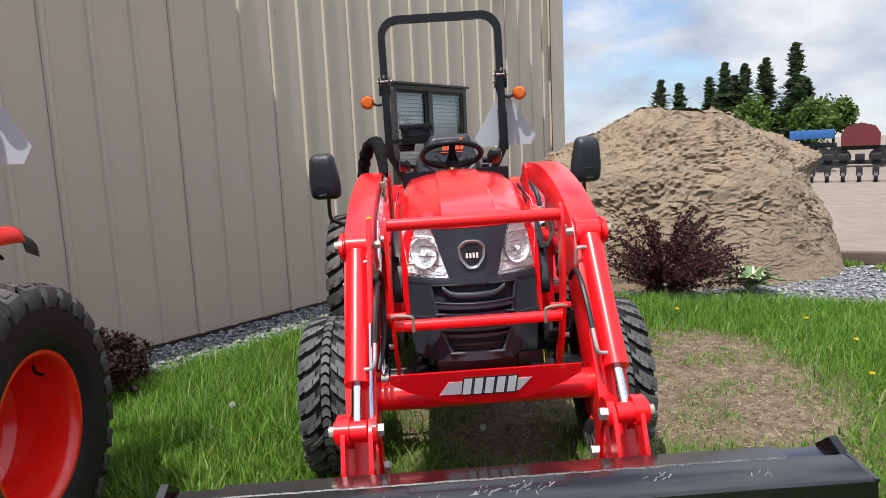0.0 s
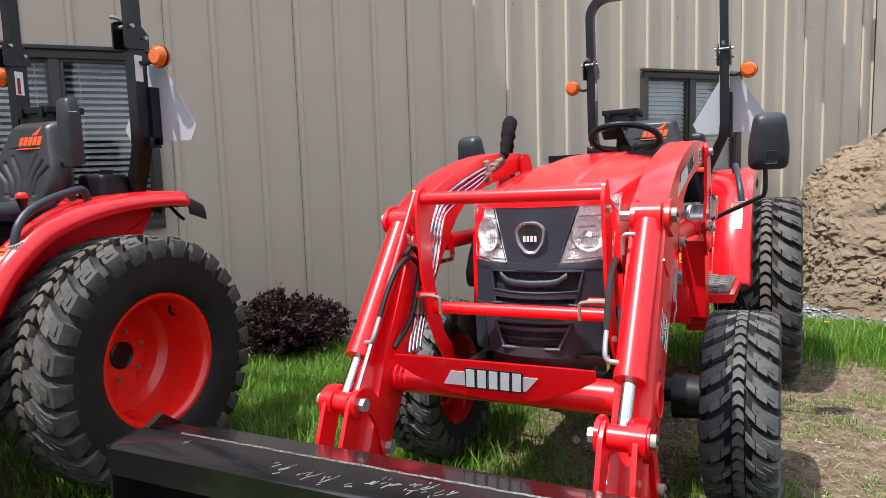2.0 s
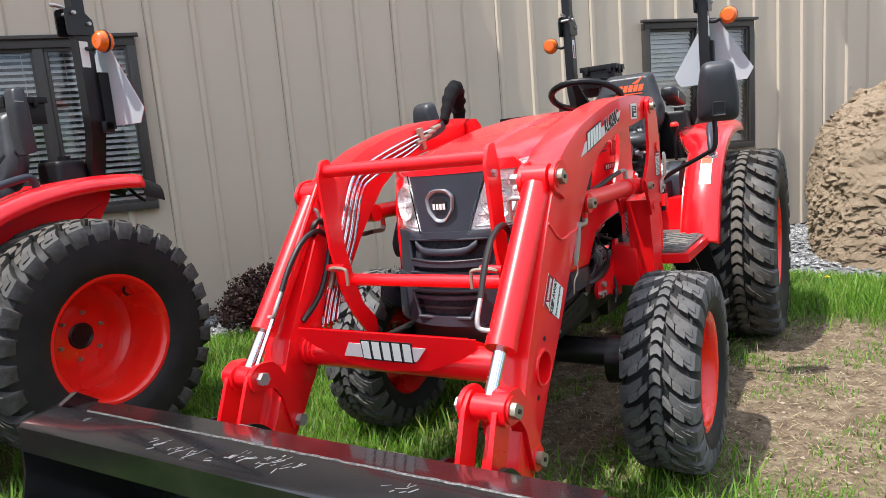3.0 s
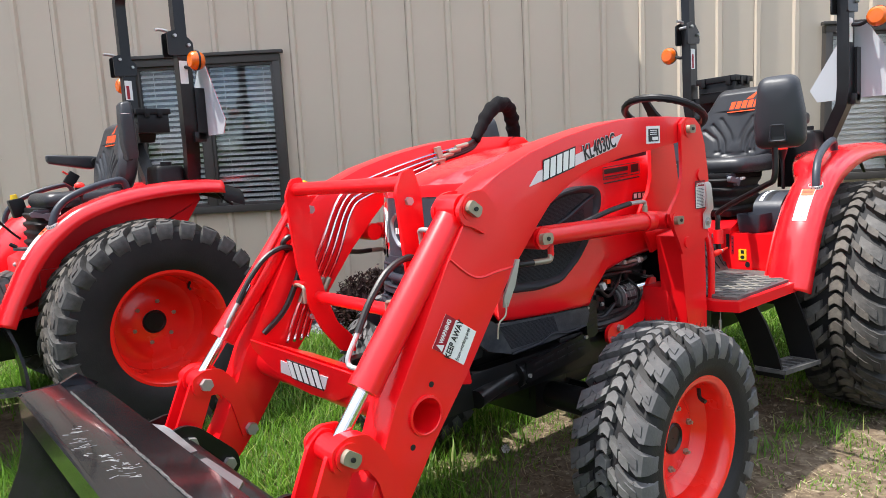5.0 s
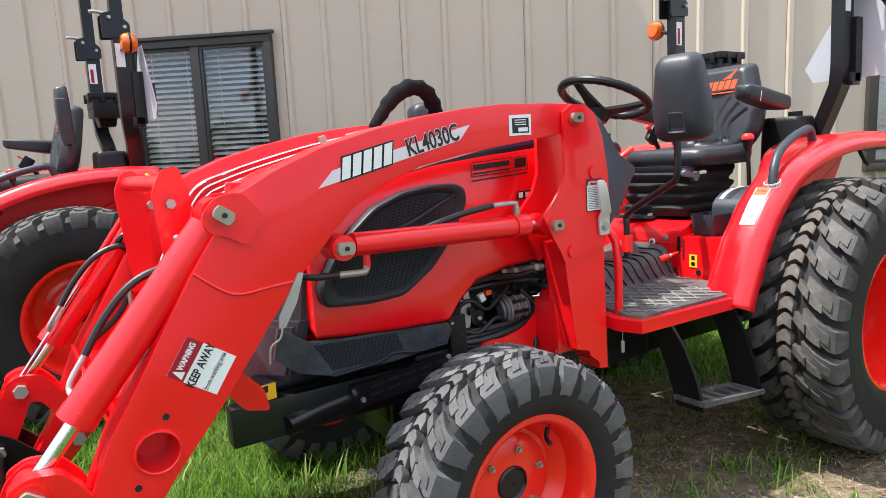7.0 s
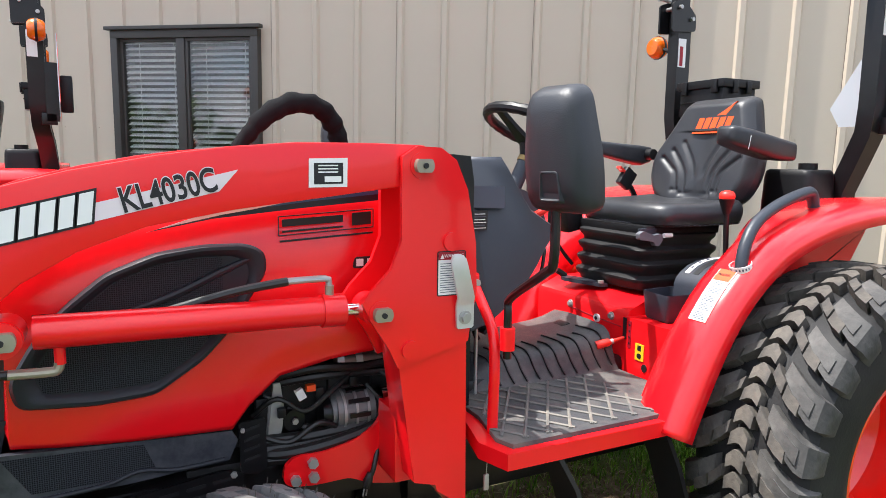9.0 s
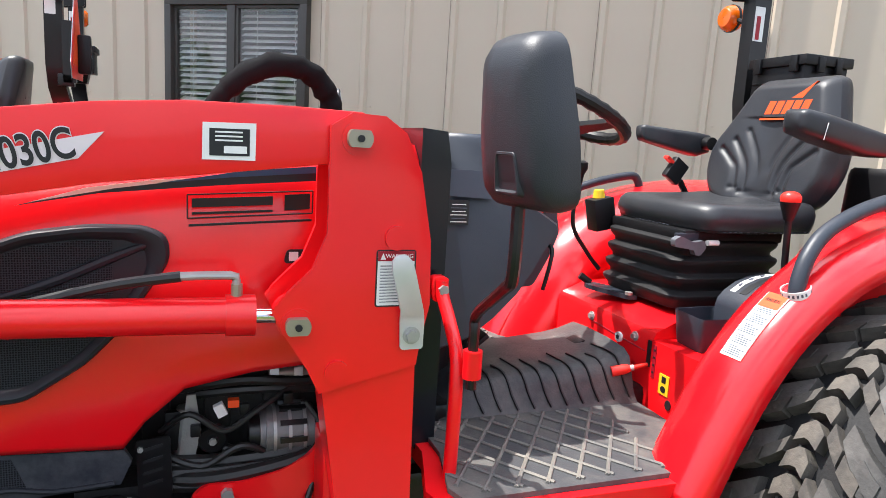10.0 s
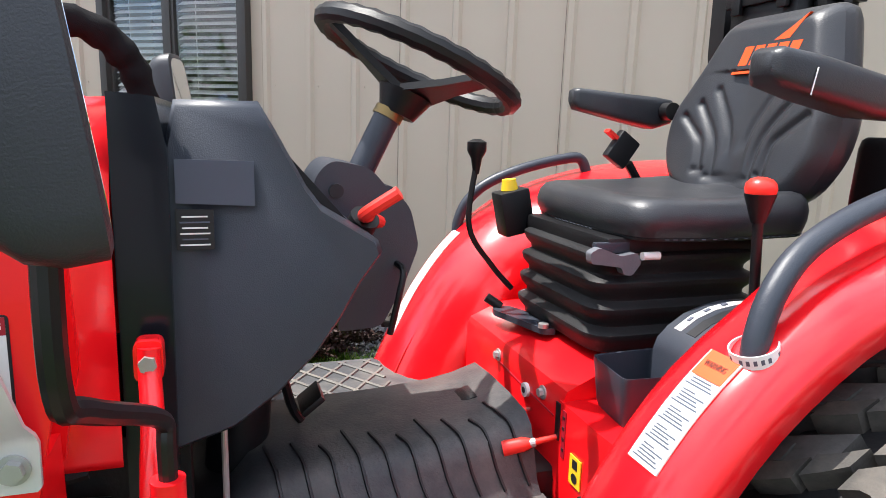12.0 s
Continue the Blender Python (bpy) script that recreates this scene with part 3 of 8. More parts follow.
# gravel beds along the wall and round the boulder
def in_bed(x, y):
    g = wall_gap(x, y)
    u = (x - W0.x) * WU.x + (y - W0.y) * WU.y
    edge = 0.58 + 0.06 * noise.noise((u * 1.5, 0, 0))
    if 0.02 < g < edge and -5 < u < 7.6:
        return True
    front = 3.02 - 0.36 * (x - 1.0) + 0.08 * noise.noise((x * 2, 1, 0))
    right = 4.1 + 0.25 * (y - 3.2)
    return 0.5 < x < right and front < y < 5.2 and g > 0.02 and y < 3.75 + max(0.0, (2.0 - x)) * 1.2


def gravel_mesh():
    rng = np.random.RandomState(4)
    base = np.array([(0, 0, 1), (0.9, 0, 0.25), (0.28, 0.85, 0.25), (-0.73, 0.53, 0.25), (-0.73, -0.53, 0.25), (0.28, -0.85, 0.25), (0, 0, -0.5)], float)
    tri = [(0, 1, 2), (0, 2, 3), (0, 3, 4), (0, 4, 5), (0, 5, 1), (6, 2, 1), (6, 3, 2), (6, 4, 3), (6, 5, 4), (6, 1, 5)]
    verts, faces, made = [], [], 0
    while made < 15000:
        if rng.rand() < 0.5:
            u, g = rng.uniform(-2.5, 7.5), rng.uniform(0.02, 0.66)
            p = W0 + WU * u + WN * g
            x, y = p.x, p.y
        else:
            x, y = rng.uniform(0.5, 4.6), rng.uniform(1.9, 4.6)
        made += 1
        if not in_bed(x, y):
            continue
        s = rng.uniform(0.012, 0.027)
        a = rng.uniform(0, 6.28)
        c, q = math.cos(a), math.sin(a)
        v = base * rng.uniform(0.7, 1.3, (7, 3)) * s * np.array([1.2, 0.95, 0.7])
        k = len(verts)
        z = ground_z(x, y) + rng.uniform(0.004, 0.022)
        verts += [(x + i[0] * c - i[1] * q, y + i[0] * q + i[1] * c, z + i[2]) for i in v]
        faces += [tuple(k + j for j in f) for f in tri]
    return from_arrays("gravel", verts, faces)


SLATE = random_island("grey_gravel", [(0.0, (0.075, 0.080, 0.088)), (0.5, (0.17, 0.175, 0.185)), (0.85, (0.28, 0.28, 0.28)), (1.0, (0.42, 0.41, 0.39))], 0.8, 0.3)
tagged(link("gravel", gravel_mesh(), SLATE, angle=10), "grey crushed stone along the wall and boulder", "gravel", kind="stuff")


def bed_mesh():
    verts, faces = [], []
    step = 0.06
    for i in range(-90, 130):
        for j in range(-80, 130):
            x, y = i * step, j * step
            if in_bed(x, y):
                k = len(verts)
                z = max(ground_z(x, y), ground_z(x + step, y + step)) + 0.006
                verts += [(x, y, z), (x + step, y, z), (x + step, y + step, z), (x, y + step, z)]
                faces.append((k, k + 1, k + 2, k + 3))
    bm = B()
    me = from_arrays("gravel_bed", verts, faces)
    bm.from_mesh(me)
    bmesh.ops.remove_doubles(bm, verts=bm.verts, dist=0.001)
    bm.to_mesh(me)
    bm.free()
    return me


tagged(link("gravel_bed", bed_mesh(), surface("gravel_bed", (0.13, 0.13, 0.135), 0.9, 0, 0.4, 60, 0.8, 90)), "grey gravel bed", "gravel", kind="structure")


# grass
def grass_mesh(name, n, seed, area, hmin, hmax, wide, keep):
    rng = np.random.RandomState(seed)
    verts, faces = [], []
    x0, x1, y0, y1 = area
    tries = 0
    while tries < n:
        tries += 1
        x, y = rng.uniform(x0, x1), rng.uniform(y0, y1)
        if not keep(x, y, rng):
            continue
        h = rng.uniform(hmin, hmax) * (0.7 + 0.6 * max(0.0, noise.noise((x * 1.1, y * 1.1, 7.0)) + 0.5))
        a = rng.uniform(0, 6.283)
        lean = h * rng.uniform(0.2, 1.25)
        w = wide * rng.uniform(0.7, 1.3)
        dx, dy = math.cos(a), math.sin(a)
        sx, sy = -dy * w, dx * w
        z = ground_z(x, y) - 0.004
        k = len(verts)
        verts += [(x - sx, y - sy, z), (x + sx, y + sy, z), (x + dx * lean * 0.35 + sx * 0.8, y + dy * lean * 0.35 + sy * 0.8, z + h * 0.6),
                  (x + dx * lean * 0.35 - sx * 0.8, y + dy * lean * 0.35 - sy * 0.8, z + h * 0.6), (x + dx * lean, y + dy * lean, z + h)]
        faces += [(k, k + 1, k + 2, k + 3), (k + 3, k + 2, k + 4)]
    return from_arrays(name, verts, faces)


def lawn(x, y, rng):
    if in_bed(x, y) or wall_gap(x, y) < 0.05 or (x - 4.3) + 0.45 * (y - 3.6) > 0 and y > 2.6:
        return False
    if x > 5.1 or y < -4.1:
        return False
    return rng.rand() > bare(x, y) * 1.18


def tufts(x, y, rng):
    if in_bed(x, y) or wall_gap(x, y) < 0.05:
        return False
    return noise.noise((x * 3.1, y * 3.1, 9.0)) + 0.5 * noise.noise((x * 11, y * 11, 2.0)) > 0.02 and rng.rand() < 0.6


GRASS = random_island("grass_blade", [(0.0, (0.055, 0.138, 0.010)), (0.45, (0.112, 0.250, 0.021)), (0.88, (0.19, 0.35, 0.038)), (1.0, (0.36, 0.36, 0.14))], 0.5, 0.35, 0.48)
tagged(link("grass", grass_mesh("grass", 230000, 11, (-3.2, 4.4, -2.0, 4.0), 0.035, 0.105, 0.0020, lawn), GRASS), "uneven bright green grass", "grass", kind="stuff")
tagged(link("grass", grass_mesh("grass", 90000, 12, (-6.0, 8.0, -3.2, 5.0), 0.05, 0.11, 0.004, lawn), GRASS), "uneven bright green grass", "grass", kind="stuff")
tagged(link("grass", grass_mesh("grass", 90000, 13, (-0.9, 2.8, -1.4, 2.7), 0.008, 0.036, 0.0021, tufts), GRASS), "thin sparse grass on bare soil", "grass", kind="stuff")


# straw, clods and pebbles lying on the bare soil
def litter_mesh(name, n, seed, straw):
    rng = np.random.RandomState(seed)
    verts, faces = [], []
    tri = [(0, 1, 2), (0, 2, 3), (0, 3, 4), (0, 4, 1), (5, 2, 1), (5, 3, 2), (5, 4, 3), (5, 1, 4)]
    for _ in range(n):
        x, y = rng.uniform(-1.2, 3.0), rng.uniform(-1.6, 2.8)
        if in_bed(x, y) or rng.rand() > bare(x, y) + (0.15 if straw else 0.0):
            continue
        z = ground_z(x, y)
        a = rng.uniform(0, 6.283)
        k = len(verts)
        if straw:
            ln, w = rng.uniform(0.010, 0.042), rng.uniform(0.0006, 0.0014)
            dx, dy = math.cos(a), math.sin(a)
            h0, h1 = rng.uniform(0.002, 0.010), rng.uniform(0.002, 0.016)
            verts += [(x - dy * w, y + dx * w, z + h0), (x + dy * w, y - dx * w, z + h0), (x + dx * ln + dy * w, y + dy * ln - dx * w, z + h1), (x + dx * ln - dy * w, y + dy * ln + dx * w, z + h1)]
            faces.append((k, k + 1, k + 2, k + 3))
        else:
            s = 0.003 + 0.009 * rng.rand() ** 3
            j = rng.uniform(0.7, 1.3, 6)
            verts += [(x, y, z + s * 0.8 * j[0]), (x + s * j[1], y, z + 0.1 * s), (x, y + s * j[2], z + 0.15 * s), (x - s * j[3], y, z + 0.1 * s), (x, y - s * j[4], z + 0.1 * s), (x, y, z - s * 0.5)]
            faces += [tuple(k + i for i in f) for f in tri]
    return from_arrays(name, verts, faces)


STRAW = random_island("dry_straw", [(0.0, (0.15, 0.115, 0.065)), (0.6, (0.28, 0.225, 0.13)), (1.0, (0.42, 0.36, 0.235))], 0.8, 0.2)
CLOD = random_island("soil_clod", [(0.0, (0.07, 0.05, 0.035)), (0.6, (0.17, 0.13, 0.09)), (1.0, (0.30, 0.25, 0.19))], 0.95, 0.1)
tagged(link("straw", litter_mesh("straw", 30000, 31, True), STRAW), "dry clippings scattered on the soil", "straw", kind="stuff")
tagged(link("soil_clods", litter_mesh("soil_clods", 26000, 32, False), CLOD, angle=20), "small clods and pebbles on the soil", "soil", kind="stuff")


# ---- boulder ----
def boulder_mesh():
    bm = B()
    bmesh.ops.create_icosphere(bm, subdivisions=7, radius=1.0)
    for v in bm.verts:
        d = v.co.normalized()
        # steep below, a slanting crown above, the face leaning back
        p = Vector([math.copysign(abs(c) ** 0.82, c) for c in d])
        q = p * (1.0 / max(0.75, (abs(p.x) ** 2.6 + abs(p.y) ** 2.4 + abs(p.z) ** 2.4) ** (1 / 2.5)))
        x, y, z = q.x * 1.58, q.y * 1.12, q.z * 0.90
        if d.z < 0:
            # an almost upright flank down to the ground
            hl = max(1e-6, math.hypot(d.x, d.y))
            ring = Vector((d.x / hl, d.y / hl))
            rp = Vector([math.copysign(abs(c) ** 0.82, c) for c in ring])
            rq = rp * (1.0 / max(0.75, (abs(rp.x) ** 2.6 + abs(rp.y) ** 2.4) ** (1 / 2.5))) * min(1.0, hl / 0.45)
            x, y, z = rq.x * 1.58, rq.y * 1.12, d.z * 0.95
        if z > 0:
            z *= float(np.interp(x, [-1.6, -1.1, -0.35, 0.1, 0.7, 1.25, 1.6], [0.52, 0.78, 1.00, 1.00, 0.88, 0.74, 0.70]))
            x += 0.10 * min(1.0, z * 1.5)
        if x > 0.9:
            # a ledge that juts out over a shaded hollow
            x += float(np.interp(z, [-0.9, -0.3, 0.02, 0.20, 0.32, 0.60], [0.06, 0.0, -0.12, -0.08, 0.12, 0.04])) * min(1.0, (x - 0.9) / 0.4)
        if y < 0:
            y += 0.34 * (z + 0.25)
        w = Vector((x, y, z))
        f = noise.fractal(w * 1.5, 1.0, 2.0, 4) * 0.08 + (noise.ridged_multi_fractal(w * 4.2, 0.8, 2.1, 5, 1.0, 2.0) - 1.0) * 0.010
        rough = 0.35 + 0.65 * max(0.0, min(1.0, 0.5 + 1.6 * noise.noise(w * 2.3 + Vector((4, 4, 1)))))
        f += rough * (noise.fractal(w * 9.0, 0.35, 2.2, 5) * 0.022 + noise.noise(w * 46) * 0.020 + abs(noise.noise(w * 15)) * 0.012 + max(0.0, noise.noise(w * 30 + Vector((9, 2, 4))) - 0.10) * 0.070)
        f -= max(0.0, noise.noise(w * 6.5 + Vector((3, 1, 7))) - 0.30) ** 1.5 * 0.16 + rough * max(0.0, noise.noise(w * 19 + Vector((1, 8, 3))) - 0.15) * 0.075
        w += d * (f - 0.03)
        v.co = (w.x, w.y, max(-0.86, w.z))
    return bm


def boulder_material():
    m = surface("sandy_rock", (0.315, 0.245, 0.175), 0.95, 0, 0.22, 2.2, 0.9, 45, dust=0.65, dust_col=(0.235, 0.170, 0.118), spec=0.1, dscale=9.0)
    n, l = m.node_tree.nodes, m.node_tree.links
    b = n["Principled BSDF"]
    t = n.new("ShaderNodeTexNoise")
    t.inputs["Scale"].default_value, t.inputs["Detail"].default_value, t.inputs["Roughness"].default_value = 30.0, 15.0, 0.85
    tc = n.new("ShaderNodeTexCoord")
    l.new(tc.outputs["Object"], t.inputs["Vector"])
    bp = n.new("ShaderNodeBump")
    bp.inputs["Strength"].default_value, bp.inputs["Distance"].default_value = 0.9, 0.028
    l.new(t.outputs["Fac"], bp.inputs["Height"])
    l.new(bp.outputs["Normal"], b.inputs["Normal"])
    return m


boulder = part("boulder", boulder_mesh(), boulder_material(), angle=22, m=Matrix.Translation((2.38, 4.30, 0.80)) @ Matrix.Rotation(radians(6), 4, "Z"))
tagged(boulder, "huge sandy tan boulder with a rough pitted face", "boulder")


# ---- plants ----
def leaf_cloud(centre, radius, height, count, size, seed, flat=0.5, low=0.02):
    """Small leaves along many fine shoots."""
    rng = np.random.RandomState(seed)
    verts, faces = [], []
    stems = B()
    for s in range(max(10, count // 80)):
        a = rng.uniform(0, 6.283)
        r = radius * math.sqrt(rng.rand())
        top = Vector((math.cos(a) * r, math.sin(a) * r, height * rng.uniform(0.45, 1.22) * (1 - 0.40 * (r / radius) ** 2)))
        mid = Vector((top.x * 0.45, top.y * 0.45, top.z * 0.62))
        start = Vector((top.x * 0.12, top.y * 0.12, 0))
        tube([start, mid, top], 0.0035, stems, seg=4, n=3)
        path = smooth_path([start, mid, top], 8)
        for k in range(80):
            t = rng.uniform(0.22, 1.0) ** 0.8
            p = path[min(len(path) - 1, int(t * (len(path) - 1)))] + Vector(rng.normal(0, 0.024 - 0.012 * t, 3))
            if p.z < low:
                continue
            u = Vector(rng.normal(0, 1, 3)).normalized()
            v = u.cross(Vector(rng.normal(0, 1, 3))).normalized()
            ss = size * rng.uniform(0.6, 1.4)
            i = len(verts)
            verts += [p - u * ss, p + v * ss * flat, p + u * ss, p - v * ss * flat]
            faces.append((i, i + 1, i + 2, i + 3))
    return from_arrays("leaves", [tuple(v) for v in verts], faces), stems


BARBERRY = random_island("purple_leaves", [(0.0, (0.020, 0.005, 0.007)), (0.6, (0.052, 0.011, 0.015)), (1.0, (0.095, 0.022, 0.024))], 0.55, 0.3, 0.2)
DARKLEAF = random_island("dark_brown_leaves", [(0.0, (0.010, 0.004, 0.005)), (0.7, (0.028, 0.010, 0.010)), (1.0, (0.050, 0.024, 0.018))], 0.6, 0.25, 0.15)
TWIG = surface("twig_bark", (0.07, 0.045, 0.035), 0.85, 0, 0.2, 30)


def bush(name, where, radius, height, count, size, seed, leaf_mat, label):
    b = thing(name, Matrix.Translation((where[0], where[1], ground_z(*where))), label, "bush")
    leaves, stems = leaf_cloud(where, radius, height, count, size, seed)
    tagged(link("leaves", leaves, leaf_mat, b), kind="stuff")
    tagged(part("brushwood", stems, TWIG, b), kind="stuff")
    return b


bush("barberry_bush", (1.90, 2.98), 0.70, 0.68, 12000, 0.0155, 21, BARBERRY, "dark purple-leaved barberry bush in front of the boulder")
bush("low_bush", (-2.28, 1.02), 0.46, 0.37, 22000, 0.015, 22, DARKLEAF, "low dark brown-leaved shrub by the building wall")


def hosta(where):
    h = thing("hosta_plant", Matrix.Translation((where[0], where[1], ground_z(*where))), "hosta with cream-edged green leaves in gravel", "plant")
    rng = random.Random(8)
    green = surface("hosta_green", (0.075, 0.13, 0.045), 0.5, 0, 0.2, 20)
    cream = surface("hosta_cream", (0.42, 0.45, 0.26), 0.5, 0, 0.1, 20)
    for k in range(26):
        a = k * 2.399
        ln, up = rng.uniform(0.16, 0.30), rng.uniform(0.08, 0.20)
        d = Vector((math.cos(a), math.sin(a), 0))
        s = Vector((-d.y, d.x, 0))
        for mat_, wk, dz in ((cream, 1.0, 0.0), (green, 0.62, 0.003)):
            rows = []
            for i in range(6):
                t = i / 5
                c = d * ln * t + Vector((0, 0, 0.03 + up * math.sin(min(1, t * 1.25) * 2.0) + dz))
                w = 0.052 * wk * math.sin(math.pi * min(0.985, 0.06 + t * 0.93)) ** 0.7
                rows.append([c - s * w + Vector((0, 0, 0.012)), c, c + s * w + Vector((0, 0, 0.012))])
            part("leaf", skin(rows, closed=False, caps=False), mat_, h)
    return h


hosta((2.52, 2.72))


def dandelion(where, puff):
    d = thing("dandelion", Matrix.Translation((where[0], where[1], ground_z(*where))), "white dandelion seed head on its stalk" if puff else "yellow dandelion flower in the grass", "flower", "dandelions in the lawn")
    hgt = 0.17 if puff else 0.10
    part("stalk", tube([(0, 0, 0), (0.008, 0.0, hgt * 0.6), (0.0, 0.004, hgt)], 0.0022, seg=5, n=3), surface("stalk_green", (0.13, 0.17, 0.05), 0.6), d)
    bm = B()
    rng = random.Random(5)
    if puff:
        for k in range(110):
            v = Vector((rng.gauss(0, 1), rng.gauss(0, 1), rng.gauss(0, 1))).normalized()
            c = Vector((0, 0.004, hgt))
            rod(c + v * 0.003, c + v * 0.0155, 0.0003, bm, 3, 0.0011)
    else:
        for k in range(60):
            a, t = rng.uniform(0, 6.283), rng.uniform(0.1, 0.9)
            c = Vector((0, 0.004, hgt))
            rod(c, c + Vector((math.cos(a) * t, math.sin(a) * t, 0.75 - 0.5 * t)) * 0.019, 0.0010, bm, 3, 0.0022)
    part("seed_head" if puff else "flower_head", bm, surface("dandelion_fluff", (0.55, 0.53, 0.50), 0.95) if puff else YELLOW, d)


for i, w in enumerate([(0.04, -0.11), (-0.28, -0.62), (1.62, 1.95), (2.35, 1.55), (2.05, 0.42), (2.35, 1.02), (-1.15, 0.35), (1.75, 2.55), (0.98, 2.52), (1.30, 1.9)]):
    dandelion(w, i in (0, 6, 7))

# ---- distance ----
NEEDLE = random_island("spruce_needles", [(0.0, (0.040, 0.072, 0.038)), (0.6, (0.090, 0.135, 0.070)), (1.0, (0.15, 0.19, 0.10))], 0.8, 0.15, 0.25)
CROWN = random_island("young_leaves", [(0.0, (0.040, 0.075, 0.014)), (0.6, (0.085, 0.150, 0.028)), (1.0, (0.14, 0.22, 0.05))], 0.7, 0.2, 0.25)
BARK = surface("tree_bark", (0.06, 0.045, 0.035), 0.9, 0, 0.3, 6, 0.6, 20)


def spruce(where, height, seed):
    t = thing("spruce_tree", Matrix.Translation((*where, 0)), "tall dark spruce tree beyond the yard", "tree", "far spruces")
    rng = np.random.RandomState(seed)
    part("trunk", rod((0, 0, -0.1), (0, 0, height * 0.97), height * 0.018, r2=0.02, seg=8), BARK, t)
    verts, faces = [], []
    whorls = int(height * 3.2)
    for k in range(whorls):
        f = 0.10 + 0.90 * k / whorls
        z = height * f
        reach = height * 0.27 * (1 - f) ** 0.66 * rng.uniform(0.7, 1.15) + 0.12
        for b in range(int(rng.randint(8, 12))):
            a = rng.uniform(0, 6.283)
            d, s = Vector((math.cos(a), math.sin(a), 0)), Vector((-math.sin(a), math.cos(a), 0))
            rr = reach * rng.uniform(0.55, 1.1)
            for j in range(7):
                q = (j + rng.rand()) / 7
                c = d * rr * q + Vector((0, 0, z - rr * 0.30 * q ** 1.3 + rng.normal(0, 0.05)))
                w = 0.34 * rr * (1.1 - q) + 0.16
                i = len(verts)
                off = Vector((0, 0, -rng.uniform(0.10, 0.26)))
                verts += [tuple(c - s * w + off * 0.6), tuple(c + d * 0.22), tuple(c + s * w + off * 0.6), tuple(c - d * 0.10 + off)]
                faces.append((i, i + 1, i + 2, i + 3))
    tagged(link("crown", from_arrays("crown", verts, faces), NEEDLE, t), kind="stuff")


def leafy(where, height, width, seed, name="broadleaf_tree"):
    t = thing(name, Matrix.Translation((*where, 0)), "bright green leafy tree beyond the yard", "tree", "far leafy trees")
    rng = np.random.RandomState(seed)
    tk = rod((0, 0, -0.1), (0, 0, height * 0.55), height * 0.03, r2=height * 0.012, seg=8)
    for k in range(5):
        a = k * 1.3
        tube([(0, 0, height * (0.25 + 0.05 * k)), (math.cos(a) * width * 0.3, math.sin(a) * width * 0.3, height * (0.45 + 0.06 * k))], height * 0.010, tk, seg=5, n=2)
    part("trunk", tk, BARK, t)
    verts, faces = [], []
    for c in range(26):
        v = rng.normal(0, 1, 3)
        v /= np.linalg.norm(v)
        cen = np.array([0, 0, height * 0.58]) + v * np.array([width, width, height * 0.40]) * rng.uniform(0.3, 1.0) * 0.85
        rad = width * rng.uniform(0.22, 0.42)
        for j in range(90):
            w = rng.normal(0, 1, 3)
            w *= rad * rng.rand() ** 0.4 / np.linalg.norm(w)
            p = Vector(cen + w)
            u = Vector(rng.normal(0, 1, 3)).normalized()
            s = u.cross(Vector(rng.normal(0, 1, 3))).normalized()
            ss = rng.uniform(0.10, 0.22)
            i = len(verts)
            verts += [tuple(p - u * ss), tuple(p + s * ss * 0.7), tuple(p + u * ss), tuple(p - s * ss * 0.7)]
            faces.append((i, i + 1, i + 2, i + 3))
    tagged(link("crown", from_arrays("crown", verts, faces), CROWN, t), kind="stuff")


def bearing(deg, dist):
    return (-0.135 + dist * math.cos(radians(deg)), -2.8 + dist * math.sin(radians(deg)))


for i, (az, h) in enumerate([(71.0, 7.4), (69.6, 7.1), (67.4, 7.5), (66.3, 8.5), (64.9, 8.3), (63.5, 8.8), (61.5, 9.6), (60.7, 6.7), (65.6, 7.5)]):
    spruce(bearing(az, 66 + (i * 7) % 3), h, 40 + i)
for i, (az, h, w) in enumerate([(64.5, 5.0, 2.2), (62.8, 4.2, 2.6), (60.2, 4.8, 2.2), (58.9, 5.3, 2.4), (66.0, 4.3, 2.0)]):
    leafy(bearing(az, 62 + (i * 5) % 8), h, w, 60 + i)
hedge_v, hedge_f = [], []
rng_h = np.random.RandomState(77)
for k in range(9000):
    az = rng_h.uniform(0, 360)
    if 45 < az < 140:
        continue
    p = Vector((*bearing(az, rng_h.uniform(70, 95)), rng_h.rand() ** 1.4 * (6 + 3 * math.sin(az * 0.21) + 2 * math.sin(az * 0.73))))
    u = Vector(rng_h.normal(0, 1, 3)).normalized()
    s = u.cross(Vector(rng_h.normal(0, 1, 3))).normalized()
    ss = rng_h.uniform(0.5, 1.1)
    i = len(hedge_v)
    hedge_v += [tuple(p - u * ss), tuple(p + s * ss * 0.7), tuple(p + u * ss), tuple(p - s * ss * 0.7)]
    hedge_f.append((i, i + 1, i + 2, i + 3))
tagged(link("far_woods", from_arrays("far_woods", hedge_v, hedge_f), CROWN), "far belt of woods behind the yard", "woods", kind="stuff")

# machinery across the yard
IRON = surface("dark_machine_paint", (0.018, 0.018, 0.02), 0.5, 0, 0.3, 3)
BARN_RED = surface("faded_red_paint", (0.13, 0.020, 0.022), 0.6, 0, 0.2, 2)
TRUCK_BLUE = surface("blue_paint", (0.03, 0.12, 0.33), 0.4, 0, 0.1, 2)


def facing(deg, dist, z=0.0):
    x, y = bearing(deg, dist)
    return Matrix.Translation((x, y, z)) @ Matrix.Rotation(radians(deg - 90), 4, "Z")


